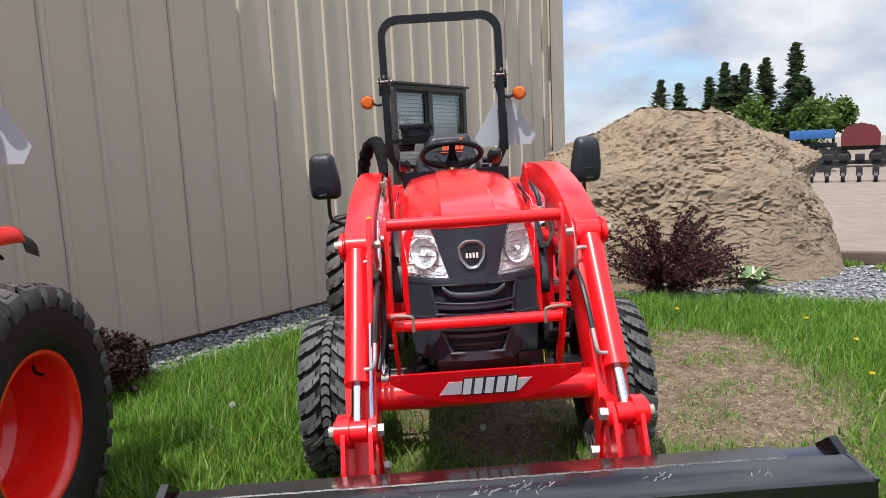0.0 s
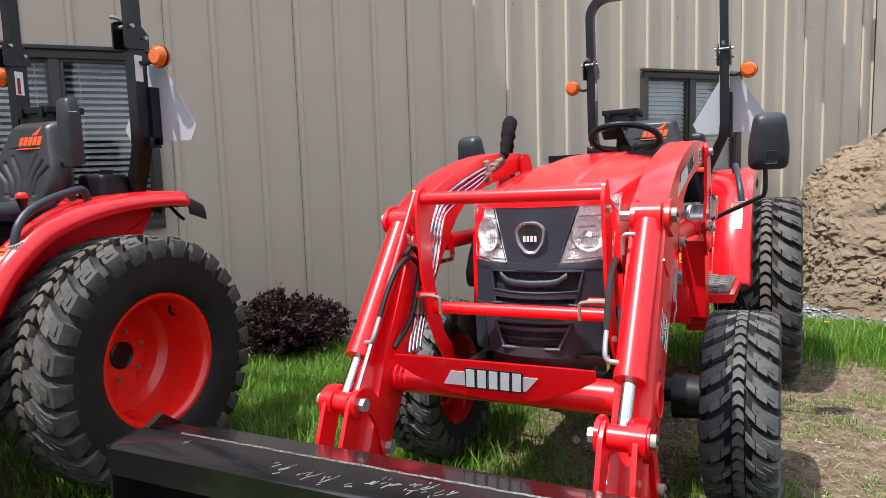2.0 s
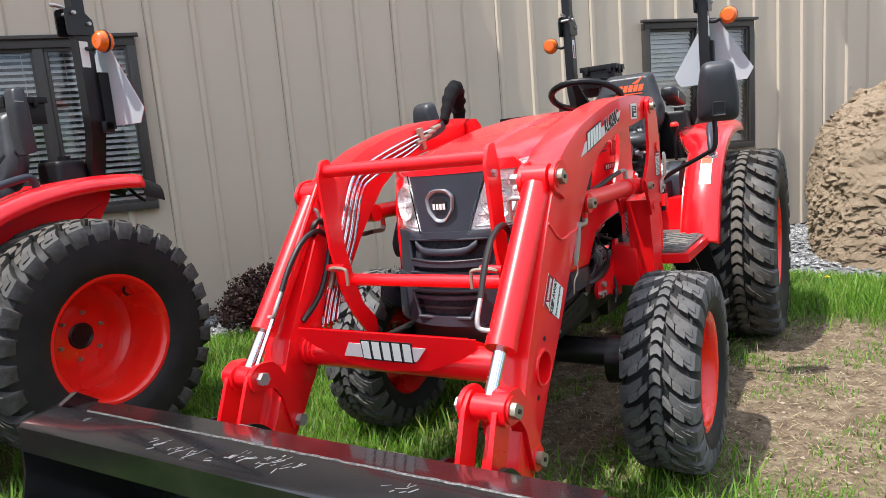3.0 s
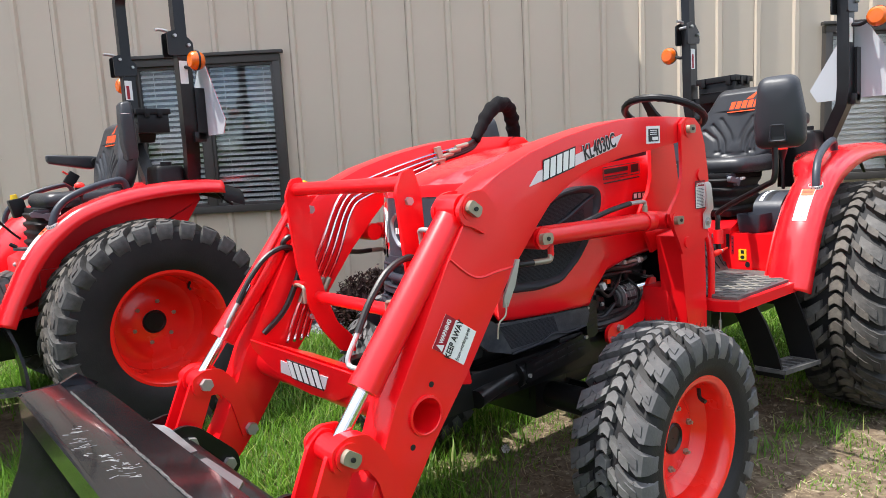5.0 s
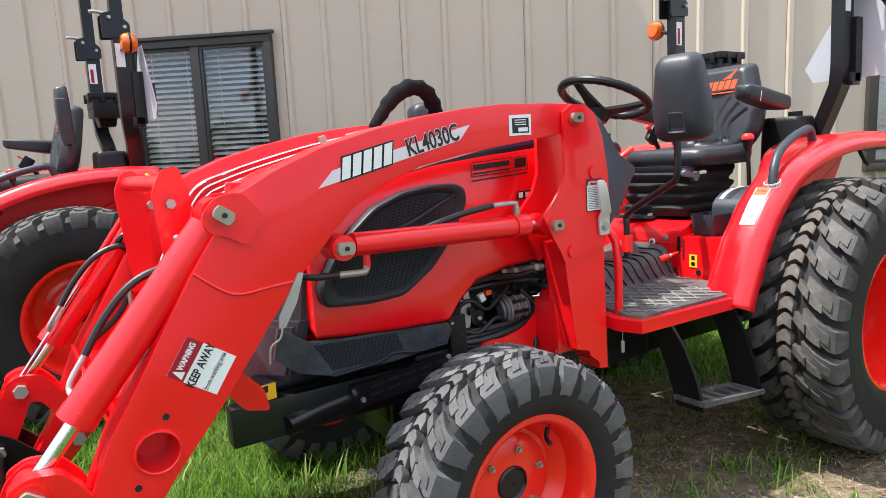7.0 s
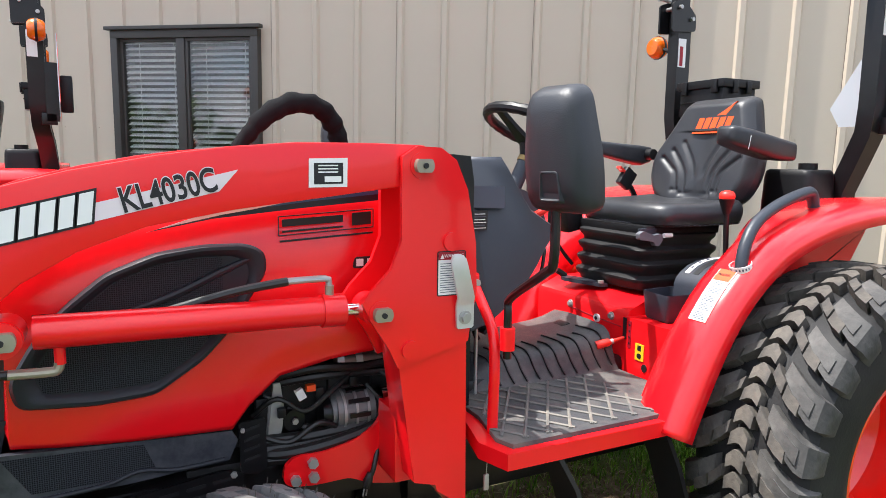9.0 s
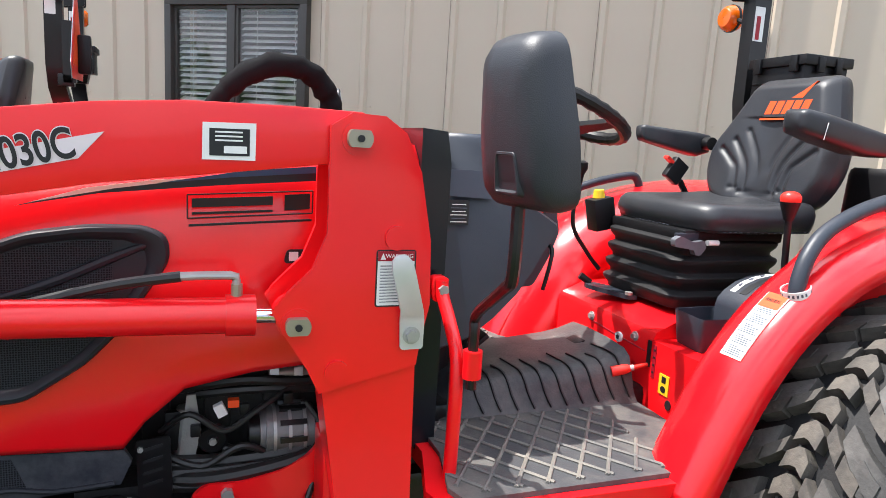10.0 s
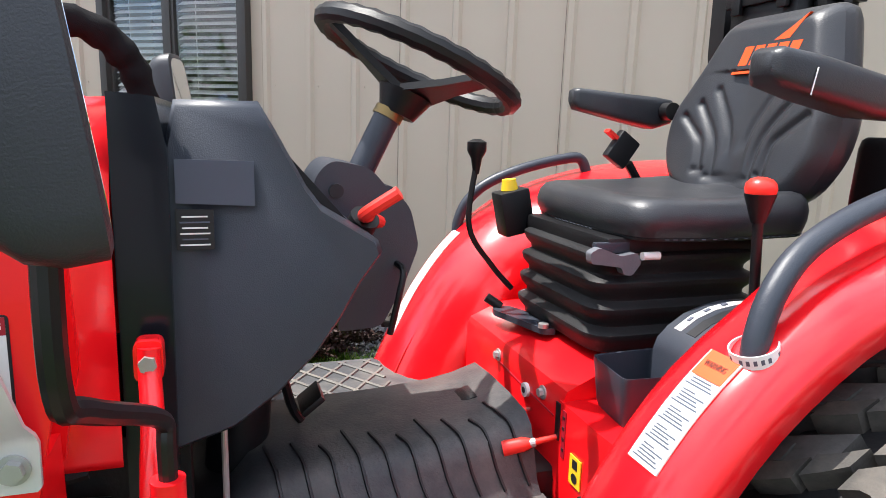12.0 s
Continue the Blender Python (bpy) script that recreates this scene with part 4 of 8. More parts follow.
pl = thing("row_planter", facing(57.2, 23) @ Matrix.Diagonal((1, 1, 0.74, 1)), "dark farm planter with a row of units", "implement")
part("toolbar", box((0, 0, 0.75), (3.4, 0.18, 0.16)), IRON, pl, bevel=0.02)
for k in range(9):
    x = -1.6 + k * 0.4
    u = box((x, -0.15, 0.42), (0.16, 0.5, 0.36))
    box((x, -0.1, 0.95), (0.24, 0.3, 0.26), u)
    part("row_unit", u, IRON, pl, bevel=0.02)
    part("press_wheel", rod((x - 0.05, -0.35, 0.20), (x + 0.05, -0.35, 0.20), 0.20, seg=18), IRON, pl)
bx = thing("grain_wagon", facing(57.2, 34), "red round-topped farm wagon", "wagon")
wg = prism([(-0.7, 0.9), (-0.7, 1.4), (-0.5, 1.7), (0.0, 1.85), (0.5, 1.7), (0.7, 1.4), (0.7, 0.9)], -0.9, 0.9)
part("wagon_body", wg, BARN_RED, bx, m=Matrix.Rotation(radians(90), 4, "Z"), bevel=0.02)
part("wagon_frame", box((0, 0, 0.8), (2.2, 1.2, 0.16)), IRON, bx)
for x in (-0.7, 0.7):
    for y in (-0.6, 0.6):
        part("wagon_wheel", rod((x - 0.0, y - 0.1, 0.38), (x, y + 0.1, 0.38), 0.38, seg=20), IRON, bx)
tr = thing("dump_trailer", facing(60.3, 30), "blue dump trailer in the yard", "trailer")
part("trailer_box", box((0, 0, 1.42), (1.5, 1.2, 0.34)), TRUCK_BLUE, tr, bevel=0.03)
part("trailer_frame", box((0, 0, 1.0), (1.7, 0.8, 0.18)), IRON, tr, bevel=0.02)
for x in (-0.5, 0.4):
    for y in (-0.8, 0.8):
        part("trailer_wheel", rod((x, y - 0.1, 0.45), (x, y + 0.1, 0.45), 0.45, seg=20), IRON, tr)
wt = thing("white_trailer", facing(52.2, 30), "white enclosed trailer across the yard", "trailer")
part("trailer_box", box((0, 0, 1.45), (2.4, 1.8, 1.7)), WHITE, wt, bevel=0.05)
for x in (-0.4, 0.4):
    part("trailer_wheel", rod((x, -1.0, 0.35), (x, -0.8, 0.35), 0.35, seg=20), IRON, wt)
tm = thing("edging_timber", Matrix.Translation((0, 0, 0)), "weathered timber edging along the gravel", "edging")
part("timber", box((4.75, 3.75, 0.06), (1.5, 0.14, 0.12), rot=Matrix.Rotation(radians(-25), 4, "Z")), surface("weathered_timber", (0.10, 0.07, 0.055), 0.9, 0, 0.3, 6, 0.5, 60), tm, bevel=0.01)

# ---- the tractor: x to its left, y to its back, z up, from the ground under the front axle ----
LEAN = Matrix.Translation((0.02, 0, 0)) @ Matrix.Rotation(radians(-1.2), 4, "Y")
WHEELBASE = 1.60


def tyre_mesh(R, W, rim_r, count, lug_h, sweep):
    """A bar-tread tyre about the x axis: carcass and lugs; its outer side at +x."""
    h = W / 2
    rb = R - lug_h
    prof = [(-h * 0.78, rim_r - 0.004), (-h * 0.86, rim_r + 0.012), (-h * 0.99, rim_r + (rb - rim_r) * 0.35), (-h * 1.0, rim_r + (rb - rim_r) * 0.62),
            (-h * 0.95, rb - 0.022), (-h * 0.80, rb - 0.004), (-h * 0.4, rb + 0.002), (0, rb + 0.003), (h * 0.4, rb + 0.002), (h * 0.80, rb - 0.004),
            (h * 0.95, rb - 0.022), (h * 1.0, rim_r + (rb - rim_r) * 0.62), (h * 0.985, rim_r + (rb - rim_r) * 0.52), (h * 0.99, rim_r + (rb - rim_r) * 0.35),
            (h * 0.95, rim_r + (rb - rim_r) * 0.2), (h * 0.86, rim_r + 0.012), (h * 0.78, rim_r - 0.004)]
    return lathe(prof, 72)


def lug_mesh(R, W, lug_h, sweep, pitch):
    """One moulded tread lug of the outer half: a V block on the centre line, two bar blocks and a broad shoulder pad with a raised panel."""
    h = W / 2
    rb = R - lug_h
    bm = B()
    p = pitch
    lean = lambda fx: sweep * (1 - (1 - min(1.0, max(0.0, fx))) ** 1.7)

    deep = lug_h + 0.008
    runs = [([(-0.145, 0.10 * p, 0.33 * p, 0.001), (-0.03, -0.04 * p, 0.40 * p, 0.0), (0.03, -0.04 * p, 0.40 * p, 0.0), (0.145, 0.10 * p, 0.33 * p, 0.001)], 0),
            ([(f, lean(f), 0.33 * p, 0.0) for f in (0.185, 0.30, 0.415)], 0),
            ([(f, lean(f) + 0.02 * p, 0.33 * p, 0.001 + 0.003 * (f > 0.6)) for f in (0.445, 0.56, 0.70)], 0),
            ([(f, lean(f) - 0.33 * p * k, w * p, d) for f, k, w, d in ((0.34, 1.05, 0.40, 0.006), (0.55, 0.95, 0.52, 0.005), (0.73, 0.72, 0.70, 0.006), (0.86, 0.55, 0.76, 0.009), (0.96, 0.52, 0.75, 0.017), (1.015, 0.52, 0.72, 0.036), (1.02, 0.52, 0.62, 0.072), (1.0, 0.52, 0.52, 0.084))], 1),
            ([(f, lean(f) - 0.33 * p * k, w * p, d) for f, k, w, d in ((0.62, 0.86, 0.30, 0.0030), (0.76, 0.68, 0.36, 0.0040), (0.87, 0.56, 0.36, 0.0075))], 1)]
    # the blocks stand on one common root under the tyre's face
    rows, mats = [], []
    for stations, mat in runs:
        first, last = stations[0], stations[-1]
        for fx, s, w, drop in [(first[0], first[1], first[2], deep)] + stations + [(min(0.97, last[0]), last[1], last[2], deep + 0.03 * (last[0] > 0.97))]:
            top = R - drop
            low = rb - 0.012 - drop if fx < 1.0 else top - 0.02
            ring = []
            for q, rr in ((-0.5, low), (-0.43, top), (0.43, top), (0.5, low)):
                ang = (s + q * w) / R
                xx = fx * h if rr == top or fx < 1.0 else fx * h * 0.95
                ring.append((xx, rr * math.cos(ang), rr * math.sin(ang)))
            rows.append(ring)
            mats.append(mat)
    vs = [[bm.verts.new(v) for v in ring] for ring in rows]
    for a, b, m in zip(vs, vs[1:], mats[1:]):
        for k in range(4):
            bm.faces.new((a[k], a[(k + 1) % 4], b[(k + 1) % 4], b[k])).material_index = m
    return bm


def wheel(parent, where, R, W, rim_r, count, lug_h, sweep, dish, hub_r, side, cache):
    """Rim, tyre, hub, bolts and valve of one wheel; side 1 left, -1 right."""
    m = Matrix.Translation(where) @ Matrix.Diagonal((side, 1, 1, 1))
    h = W / 2
    if not cache:
        prof = [(-h * 0.8, rim_r), (-h * 0.72, rim_r - 0.012), (-h * 0.3, rim_r - 0.03), (h * 0.1, rim_r - 0.030), (h * 0.60, rim_r - 0.022), (h * 0.74, rim_r - 0.010),
                (h * 0.80, rim_r + 0.006), (h * 0.83, rim_r + 0.004), (h * 0.82, rim_r - 0.008), (h * 0.76, rim_r - 0.018), (h * 0.62, rim_r - 0.026), (h * 0.2, rim_r - 0.030), (dish + 0.035, rim_r - 0.034),
                (dish + 0.004, rim_r - 0.06), (dish, rim_r - 0.085), (dish + 0.010, hub_r + 0.075), (dish + 0.022, hub_r + 0.055), (dish + 0.022, hub_r * 0.6)]
        bm = lathe(prof, 56)
        bmesh.ops.recalc_face_normals(bm, faces=bm.faces)
        me = bpy.data.meshes.new("wheel")
        bm.to_mesh(me)
        bm.free()
        t = tyre_mesh(R, W, rim_r, count, lug_h, sweep)
        bmesh.ops.recalc_face_normals(t, faces=t.faces)
        mt = bpy.data.meshes.new("tyre")
        t.to_mesh(mt)
        t.free()
        g = lug_mesh(R, W, lug_h, sweep, 2 * math.pi * R / count)
        bmesh.ops.bevel(g, geom=[e for e in g.edges if len(e.link_faces) == 2 and e.calc_face_angle(0) > 0.7], offset=0.0045, segments=2, affect="EDGES", clamp_overlap=True)
        for v in g.verts:
            v.co += Vector((noise.noise(v.co * 60), noise.noise(v.co * 60 + Vector((5, 0, 0))), noise.noise(v.co * 60 + Vector((0, 7, 0))))) * 0.0022
        bmesh.ops.recalc_face_normals(g, faces=g.faces)
        mg = bpy.data.meshes.new("lug")
        g.to_mesh(mg)
        g.free()
        rng = random.Random(9)
        sp = B()
        for k in range(260):
            a, x = rng.uniform(0, 6.283), rng.uniform(-0.9, 0.9) * h
            r1 = R - 0.004 - 0.014 * (x / h) ** 2
            ln = rng.uniform(0.008, 0.020)
            rod((x, r1 * math.cos(a), r1 * math.sin(a)), (x + rng.uniform(-0.004, 0.004), (r1 + ln) * math.cos(a), (r1 + ln) * math.sin(a)), 0.0009, sp, 3)
        ms = bpy.data.meshes.new("moulding_nibs")
        sp.to_mesh(ms)
        sp.free()
        hb = lathe([(dish - 0.02, hub_r * 1.02), (dish + 0.026, hub_r), (dish + 0.030, hub_r * 0.9), (dish + 0.024, hub_r * 0.78), (dish + 0.024, 0.002)], 28)
        mh = bpy.data.meshes.new("hub")
        hb.to_mesh(mh)
        hb.free()
        nb = rod((0, 0, 0), (0.016, 0, 0), 0.010, seg=6)
        rod((0.014, 0, 0), (0.024, 0, 0), 0.0055, nb, 10)
        rod((-0.001, 0, 0), (0.003, 0, 0), 0.0145, nb, 14)
        mb = bpy.data.meshes.new("bolt")
        nb.to_mesh(mb)
        nb.free()
        vb = tube([(h * 0.35, 0, rim_r - 0.035), (h * 0.45, 0, rim_r - 0.06), (h * 0.62, 0, rim_r - 0.068)], 0.006, seg=8, n=4)
        mv = bpy.data.meshes.new("valve")
        vb.to_mesh(mv)
        vb.free()
        cache.update(rim=me, tyre=mt, hub=mh, bolt=mb, valve=mv, lug=mg, nibs=ms)
        first = True
    else:
        first = False

    def put(name, key, mats, par, mm):
        me = cache[key]
        if not me.materials:
            return link(name, me, mats, par, "", mm)
        ob = new(name, me)
        ob.parent = par
        ob.matrix_basis = mm
        return ob

    rim = put("wheel", "rim", ORANGE_RED, parent, m)
    put("tyre", "tyre", RUBBER, rim, Matrix())
    for k in range(count):
        put("lug", "lug", [LUG_FRONT, PAD_FRONT] if R < 0.4 else [LUG, PAD], rim, Matrix.Rotation(2 * math.pi * k / count, 4, "X"))
        put("lug", "lug", [LUG_FRONT, PAD_FRONT] if R < 0.4 else [LUG, PAD], rim, Matrix.Rotation(2 * math.pi * (k + 0.5) / count, 4, "X") @ Matrix.Diagonal((-1, 1, 1, 1)))
    if R < 0.4:
        tagged(put("moulding_nibs", "nibs", LUG, rim, Matrix()), kind="stuff")
    put("hub", "hub", BLACK_METAL, rim, Matrix())
    for k in range(6):
        a = k * math.pi / 3 + 0.3
        put("bolt", "bolt", YZINC, rim, Matrix.Translation((dish + 0.014, (hub_r + 0.042) * math.cos(a), (hub_r + 0.042) * math.sin(a))))
    put("valve", "valve", HOSE, rim, Matrix.Rotation(radians(-35), 4, "X"))
    return rim


def nose_y(x, z):
    return -0.462 + 2.1 * x * x + 0.10 * (z - 0.95)


def nose_patch(corners, depth=0.02, dy=0.0, nx=10, nz=3, bm=None):
    """A curved plate on the nose: corners (x, z) low left, low right, top right, top left."""
    (ax, az), (bx, bz), (cx, cz), (dx, dz) = corners
    front, back = [], []
    bm = bm or B()
    for j in range(nz + 1):
        t = j / nz
        rf, rk = [], []
        for i in range(nx + 1):
            s = i / nx
            x = (ax * (1 - s) + bx * s) * (1 - t) + (dx * (1 - s) + cx * s) * t
            z = (az * (1 - s) + bz * s) * (1 - t) + (dz * (1 - s) + cz * s) * t
            y = nose_y(x, z) + dy
            rf.append(bm.verts.new((x, y, z)))
            rk.append(bm.verts.new((x * 0.985, y + depth, z)))
        front.append(rf)
        back.append(rk)
    for j in range(nz):
        for i in range(nx):
            bm.faces.new((front[j][i], front[j][i + 1], front[j + 1][i + 1], front[j + 1][i]))
            bm.faces.new((back[j][i], back[j + 1][i], back[j + 1][i + 1], back[j][i + 1]))
    for j in range(nz):
        for i in (0, nx):
            bm.faces.new((front[j][i], front[j + 1][i], back[j + 1][i], back[j][i]))
    for i in range(nx):
        for j in (0, nz):
            bm.faces.new((front[j][i], back[j][i], back[j][i + 1], front[j][i + 1]))
    return bm


def hood_half(y):
    """Half of the hood's section at y: from the middle of the top down to the lower edge."""
    zt = float(np.interp(y, [-0.44, -0.36, -0.22, 0.0, 0.3, 0.56], [1.066, 1.110, 1.150, 1.188, 1.222, 1.236]))
    w = float(np.interp(y, [-0.44, -0.36, -0.2, 0.1, 0.56], [0.200, 0.252, 0.272, 0.280, 0.280]))
    zl = float(np.interp(y, [-0.44, -0.36, -0.2, 0.046, 0.08, 0.143, 0.257, 0.4, 0.56], [0.76, 0.690, 0.676, 0.668, 0.713, 0.768, 0.791, 0.803, 0.803]))
    s = zt - 0.012
    pts = [(0, zt), (0.05, zt - 0.001), (0.096, zt - 0.002), (0.105, zt - 0.013), (0.15, zt - 0.019), (w - 0.062, zt - 0.034), (w - 0.032, zt - 0.062), (w - 0.012, zt - 0.105), (w, zt - 0.17),
           (w + 0.003, zl + (zt - 0.17 - zl) * 0.6), (w + 0.005, zl + (zt - 0.17 - zl) * 0.25), (w + 0.010, zl + 0.012), (w + 0.006, zl)]
    return pts


def fender_path():
    return [(0.985, 0.585), (1.008, 0.64), (1.043, 0.715), (1.103, 0.825), (1.187, 0.931), (1.301, 1.020), (1.40, 1.062), (1.503, 1.092), (1.62, 1.113), (1.76, 1.126), (1.90, 1.127), (2.0, 1.120)]


def build_tractor():
    T = thing("compact_tractor", LEAN, "red compact tractor with black roll bar parked beside a metal building", "tractor", "parked tractors")
    # wheels
    fc, rc = {}, {}
    for side in (1, -1):
        wheel(T, (side * 0.588, 0.0, 0.322), 0.332, 0.228, 0.193, 25, 0.023, 0.085, -0.016, 0.045, side, fc)
        wheel(T, (side * 0.630, WHEELBASE, 0.480), 0.486, 0.325, 0.258, 28, 0.031, 0.125, -0.11, 0.055, side, rc)
    # front axle, gearbox and engine under the hood
    ax = rod((-0.44, 0, 0.36), (0.44, 0, 0.36), 0.045)
    box((0, 0, 0.37), (0.30, 0.16, 0.15), ax)
    rod((0.36, 0, 0.34), (0.50, 0, 0.34), 0.085, ax, r2=0.07)
    rod((-0.36, 0, 0.34), (-0.50, 0, 0.34), 0.085, ax, r2=0.07)
    part("front_axle", ax, BLACK_METAL, T, "black cast front axle", bevel=0.006)
    part("steering_rod", rod((-0.42, 0.13, 0.36), (0.42, 0.13, 0.36), 0.014), BLACK_METAL, T)
    part("rear_axle", rod((-0.50, WHEELBASE, 0.485), (0.50, WHEELBASE, 0.485), 0.10, r2=0.10), BLACK_METAL, T, "black rear axle housing")
    tr = box((0, 1.02, 0.50), (0.34, 1.3, 0.30))
    box((0, 0.72, 0.44), (0.42, 0.5, 0.16), tr)
    part("transmission_case", tr, BLACK_METAL, T, "dark cast transmission case", bevel=0.02)
    en = box((0.0, 0.22, 0.60), (0.30, 0.78, 0.36))
    box((0.06, 0.16, 0.52), (0.34, 0.40, 0.10), en)
    for k in range(5):
        box((0.155, -0.02 + k * 0.11, 0.68), (0.02, 0.05, 0.12), en)
    part("engine_block", en, surface("engine_black", (0.014, 0.014, 0.015), 0.5, 0, 0.3, 14, 0.5, 120, dust=0.25, dust_col=(0.07, 0.065, 0.06)), T, "black diesel engine", bevel=0.006)
    part("chassis_rail", box((0.21, -0.06, 0.50), (0.05, 1.0, 0.10)), BLACK_METAL, T, mirror=True, bevel=0.005)
    part("front_ballast", box((0, -0.34, 0.50), (0.30, 0.24, 0.16)), BLACK_METAL, T, bevel=0.01)
    al = rod((0.20, 0.285, 0.64), (0.20, 0.375, 0.64), 0.048, seg=24)
    rod((0.20, 0.275, 0.64), (0.20, 0.285, 0.64), 0.040, al, 24)
    part("alternator", al, surface("dull_cast_housing", (0.20, 0.20, 0.205), 0.5, 0.6, 0.3, 30, 0.5, 150), T, "bare aluminium alternator", bevel=0.006)
    for k in range(10):
        a = k * 0.628
        part("cooling_fin", box((0.20 + 0.049 * math.cos(a), 0.335, 0.64 + 0.049 * math.sin(a)), (0.010, 0.05, 0.010), rot=Matrix.Rotation(-a, 4, "Y")), BLACK_METAL, T)
    part("end_cap", rod((0.20, 0.375, 0.64), (0.20, 0.395, 0.64), 0.038, seg=20), BLACK, T, bevel=0.004)
    part("pulley", rod((0.20, 0.255, 0.64), (0.20, 0.275, 0.64), 0.034), BLACK_METAL, T)
    part("starter", rod((0.20, 0.40, 0.655), (0.20, 0.50, 0.655), 0.030), CHROME, T, "bright metal starter motor", bevel=0.004)
    part("connector", box((0.222, 0.380, 0.608), (0.024, 0.022, 0.036)), PINK, T, "magenta wiring plug", bevel=0.004)
    part("filter", rod((0.20, 0.135, 0.585), (0.20, 0.145, 0.70), 0.018), STEEL, T, "bare metal fuel filter")
    part("fuel_rail", rod((0.205, 0.290, 0.757), (0.205, 0.46, 0.757), 0.0145), RAIL, T, "bare steel fuel rail", bevel=0.003)
    for y in (0.30, 0.345, 0.43):
        part("rail_union", rod((0.205, y - 0.008, 0.757), (0.205, y + 0.008, 0.757), 0.0185, seg=6), BRIGHT_ZINC, T, bevel=0.002)
    part("plug", box((0.225, 0.226, 0.712), (0.016, 0.020, 0.014)), ORANGE, T)
    part("connector", box((0.225, 0.203, 0.700), (0.014, 0.018, 0.024), rot=Matrix.Rotation(radians(25), 4, "X")), WHITE, T)
    for k, pts in enumerate([[(0.23, 0.08, 0.590), (0.235, 0.2, 0.586), (0.24, 0.35, 0.600), (0.22, 0.55, 0.632)], [(0.23, 0.08, 0.572), (0.245, 0.2, 0.566), (0.25, 0.36, 0.578), (0.22, 0.55, 0.612)],
                             [(0.22, 0.10, 0.605), (0.228, 0.22, 0.602), (0.232, 0.36, 0.616), (0.2, 0.55, 0.65)], [(0.19, 0.16, 0.72), (0.21, 0.26, 0.73), (0.2, 0.40, 0.72), (0.18, 0.52, 0.70)],
                             [(0.19, 0.17, 0.63), (0.22, 0.24, 0.61), (0.2, 0.30, 0.58)], [(0.235, 0.39, 0.615), (0.262, 0.375, 0.575), (0.284, 0.355, 0.525), (0.284, 0.345, 0.50)]]):
        part("hose", tube(pts, (0.016, 0.015, 0.014, 0.010, 0.009, 0.006)[k], seg=8), HOSE, T)
    part("cord_plug", tube([(0.284, 0.346, 0.512), (0.285, 0.340, 0.495), (0.285, 0.335, 0.478)], 0.010, seg=10, n=2, radii=[0.7, 1.1, 0.8]), HOSE, T, "black block heater plug")
    for o in (-0.004, 0.004):
        part("prong", rod((0.285, 0.335 + o, 0.480), (0.285, 0.331 + o, 0.460), 0.0016, seg=6), ZINC, T)
    # Dark sheet added beyond the engine to stop daylight showing through the bay
    part("bay_blocker", box((-0.20, 0.34, 0.68), (0.012, 0.46, 0.28)), BLACK_METAL, T)
    part("oil_pan", box((0.0, 0.14, 0.40), (0.26, 0.46, 0.10)), BLACK_METAL, T, bevel=0.02)
    part("tag_wire", rod((0.462, 0.548, 0.580), (0.462, 0.546, 0.545), 0.0012, seg=5), ZINC, T)
    part("hang_tag", box((0.462, 0.546, 0.527), (0.006, 0.012, 0.036)), ZINC, T, "small metal tag on a wire", bevel=0.002)
    part("label_bracket", box((0.19, -0.462, 0.572), (0.09, 0.030, 0.046)), BLACK_METAL, T, bevel=0.002)
    part("hazard_label", prism([(-0.484, 0.552), (-0.446, 0.554), (-0.446, 0.594), (-0.484, 0.592)], 0.235, 0.2365), YELLOW, T, "yellow hazard label with black marks")
    part("hazard_mark", prism([(-0.480, 0.572), (-0.466, 0.573), (-0.466, 0.590), (-0.480, 0.589)], 0.2365, 0.2372), INK, T)
    for k, pts in enumerate([[(0.21, 0.10, 0.66), (0.235, 0.15, 0.70), (0.24, 0.21, 0.665), (0.235, 0.27, 0.70), (0.21, 0.33, 0.73)], [(0.22, 0.09, 0.63), (0.24, 0.17, 0.60), (0.245, 0.24, 0.635), (0.23, 0.30, 0.60)], [(0.20, 0.12, 0.735), (0.225, 0.24, 0.755), (0.22, 0.36, 0.745), (0.2, 0.5, 0.76)],
                             [(0.22, 0.36, 0.70), (0.245, 0.385, 0.66), (0.245, 0.375, 0.62)], [(0.22, 0.08, 0.58), (0.255, 0.18, 0.582), (0.258, 0.32, 0.60), (0.24, 0.46, 0.635)], [(0.21, 0.40, 0.72), (0.235, 0.44, 0.70), (0.23, 0.50, 0.69)]]):
        part("cable", tube(pts, (0.006, 0.007, 0.010, 0.004, 0.013, 0.006)[k], seg=8), HOSE, T)
    for y, z in ((0.16, 0.665), (0.245, 0.70), (0.325, 0.715), (0.44, 0.71)):
        part("clip", box((0.228, y, z), (0.014, 0.018, 0.022)), BLACK, T, bevel=0.003)
    part("relay", box((0.205, 0.125, 0.66), (0.02, 0.035, 0.075)), BLACK, T, bevel=0.004)
    baf = prism(rounded([(0.062, 0.668), (0.118, 0.672), (0.122, 0.560), (0.10, 0.548), (0.066, 0.556)], 0.008), 0.252, 0.258)
    part("baffle_plate", baf, BLACK_METAL, T, "black slotted baffle plate", bevel=0.002)
    for k in range(4):
        part("baffle_slot", prism([(0.074, 0.580 + k * 0.022), (0.106, 0.588 + k * 0.022), (0.106, 0.594 + k * 0.022), (0.074, 0.586 + k * 0.022)], 0.2575, 0.2592), INK, T)
    part("bolt", rod((0.258, 0.070, 0.652), (0.264, 0.070, 0.652), 0.005, seg=6), ZINC, T)
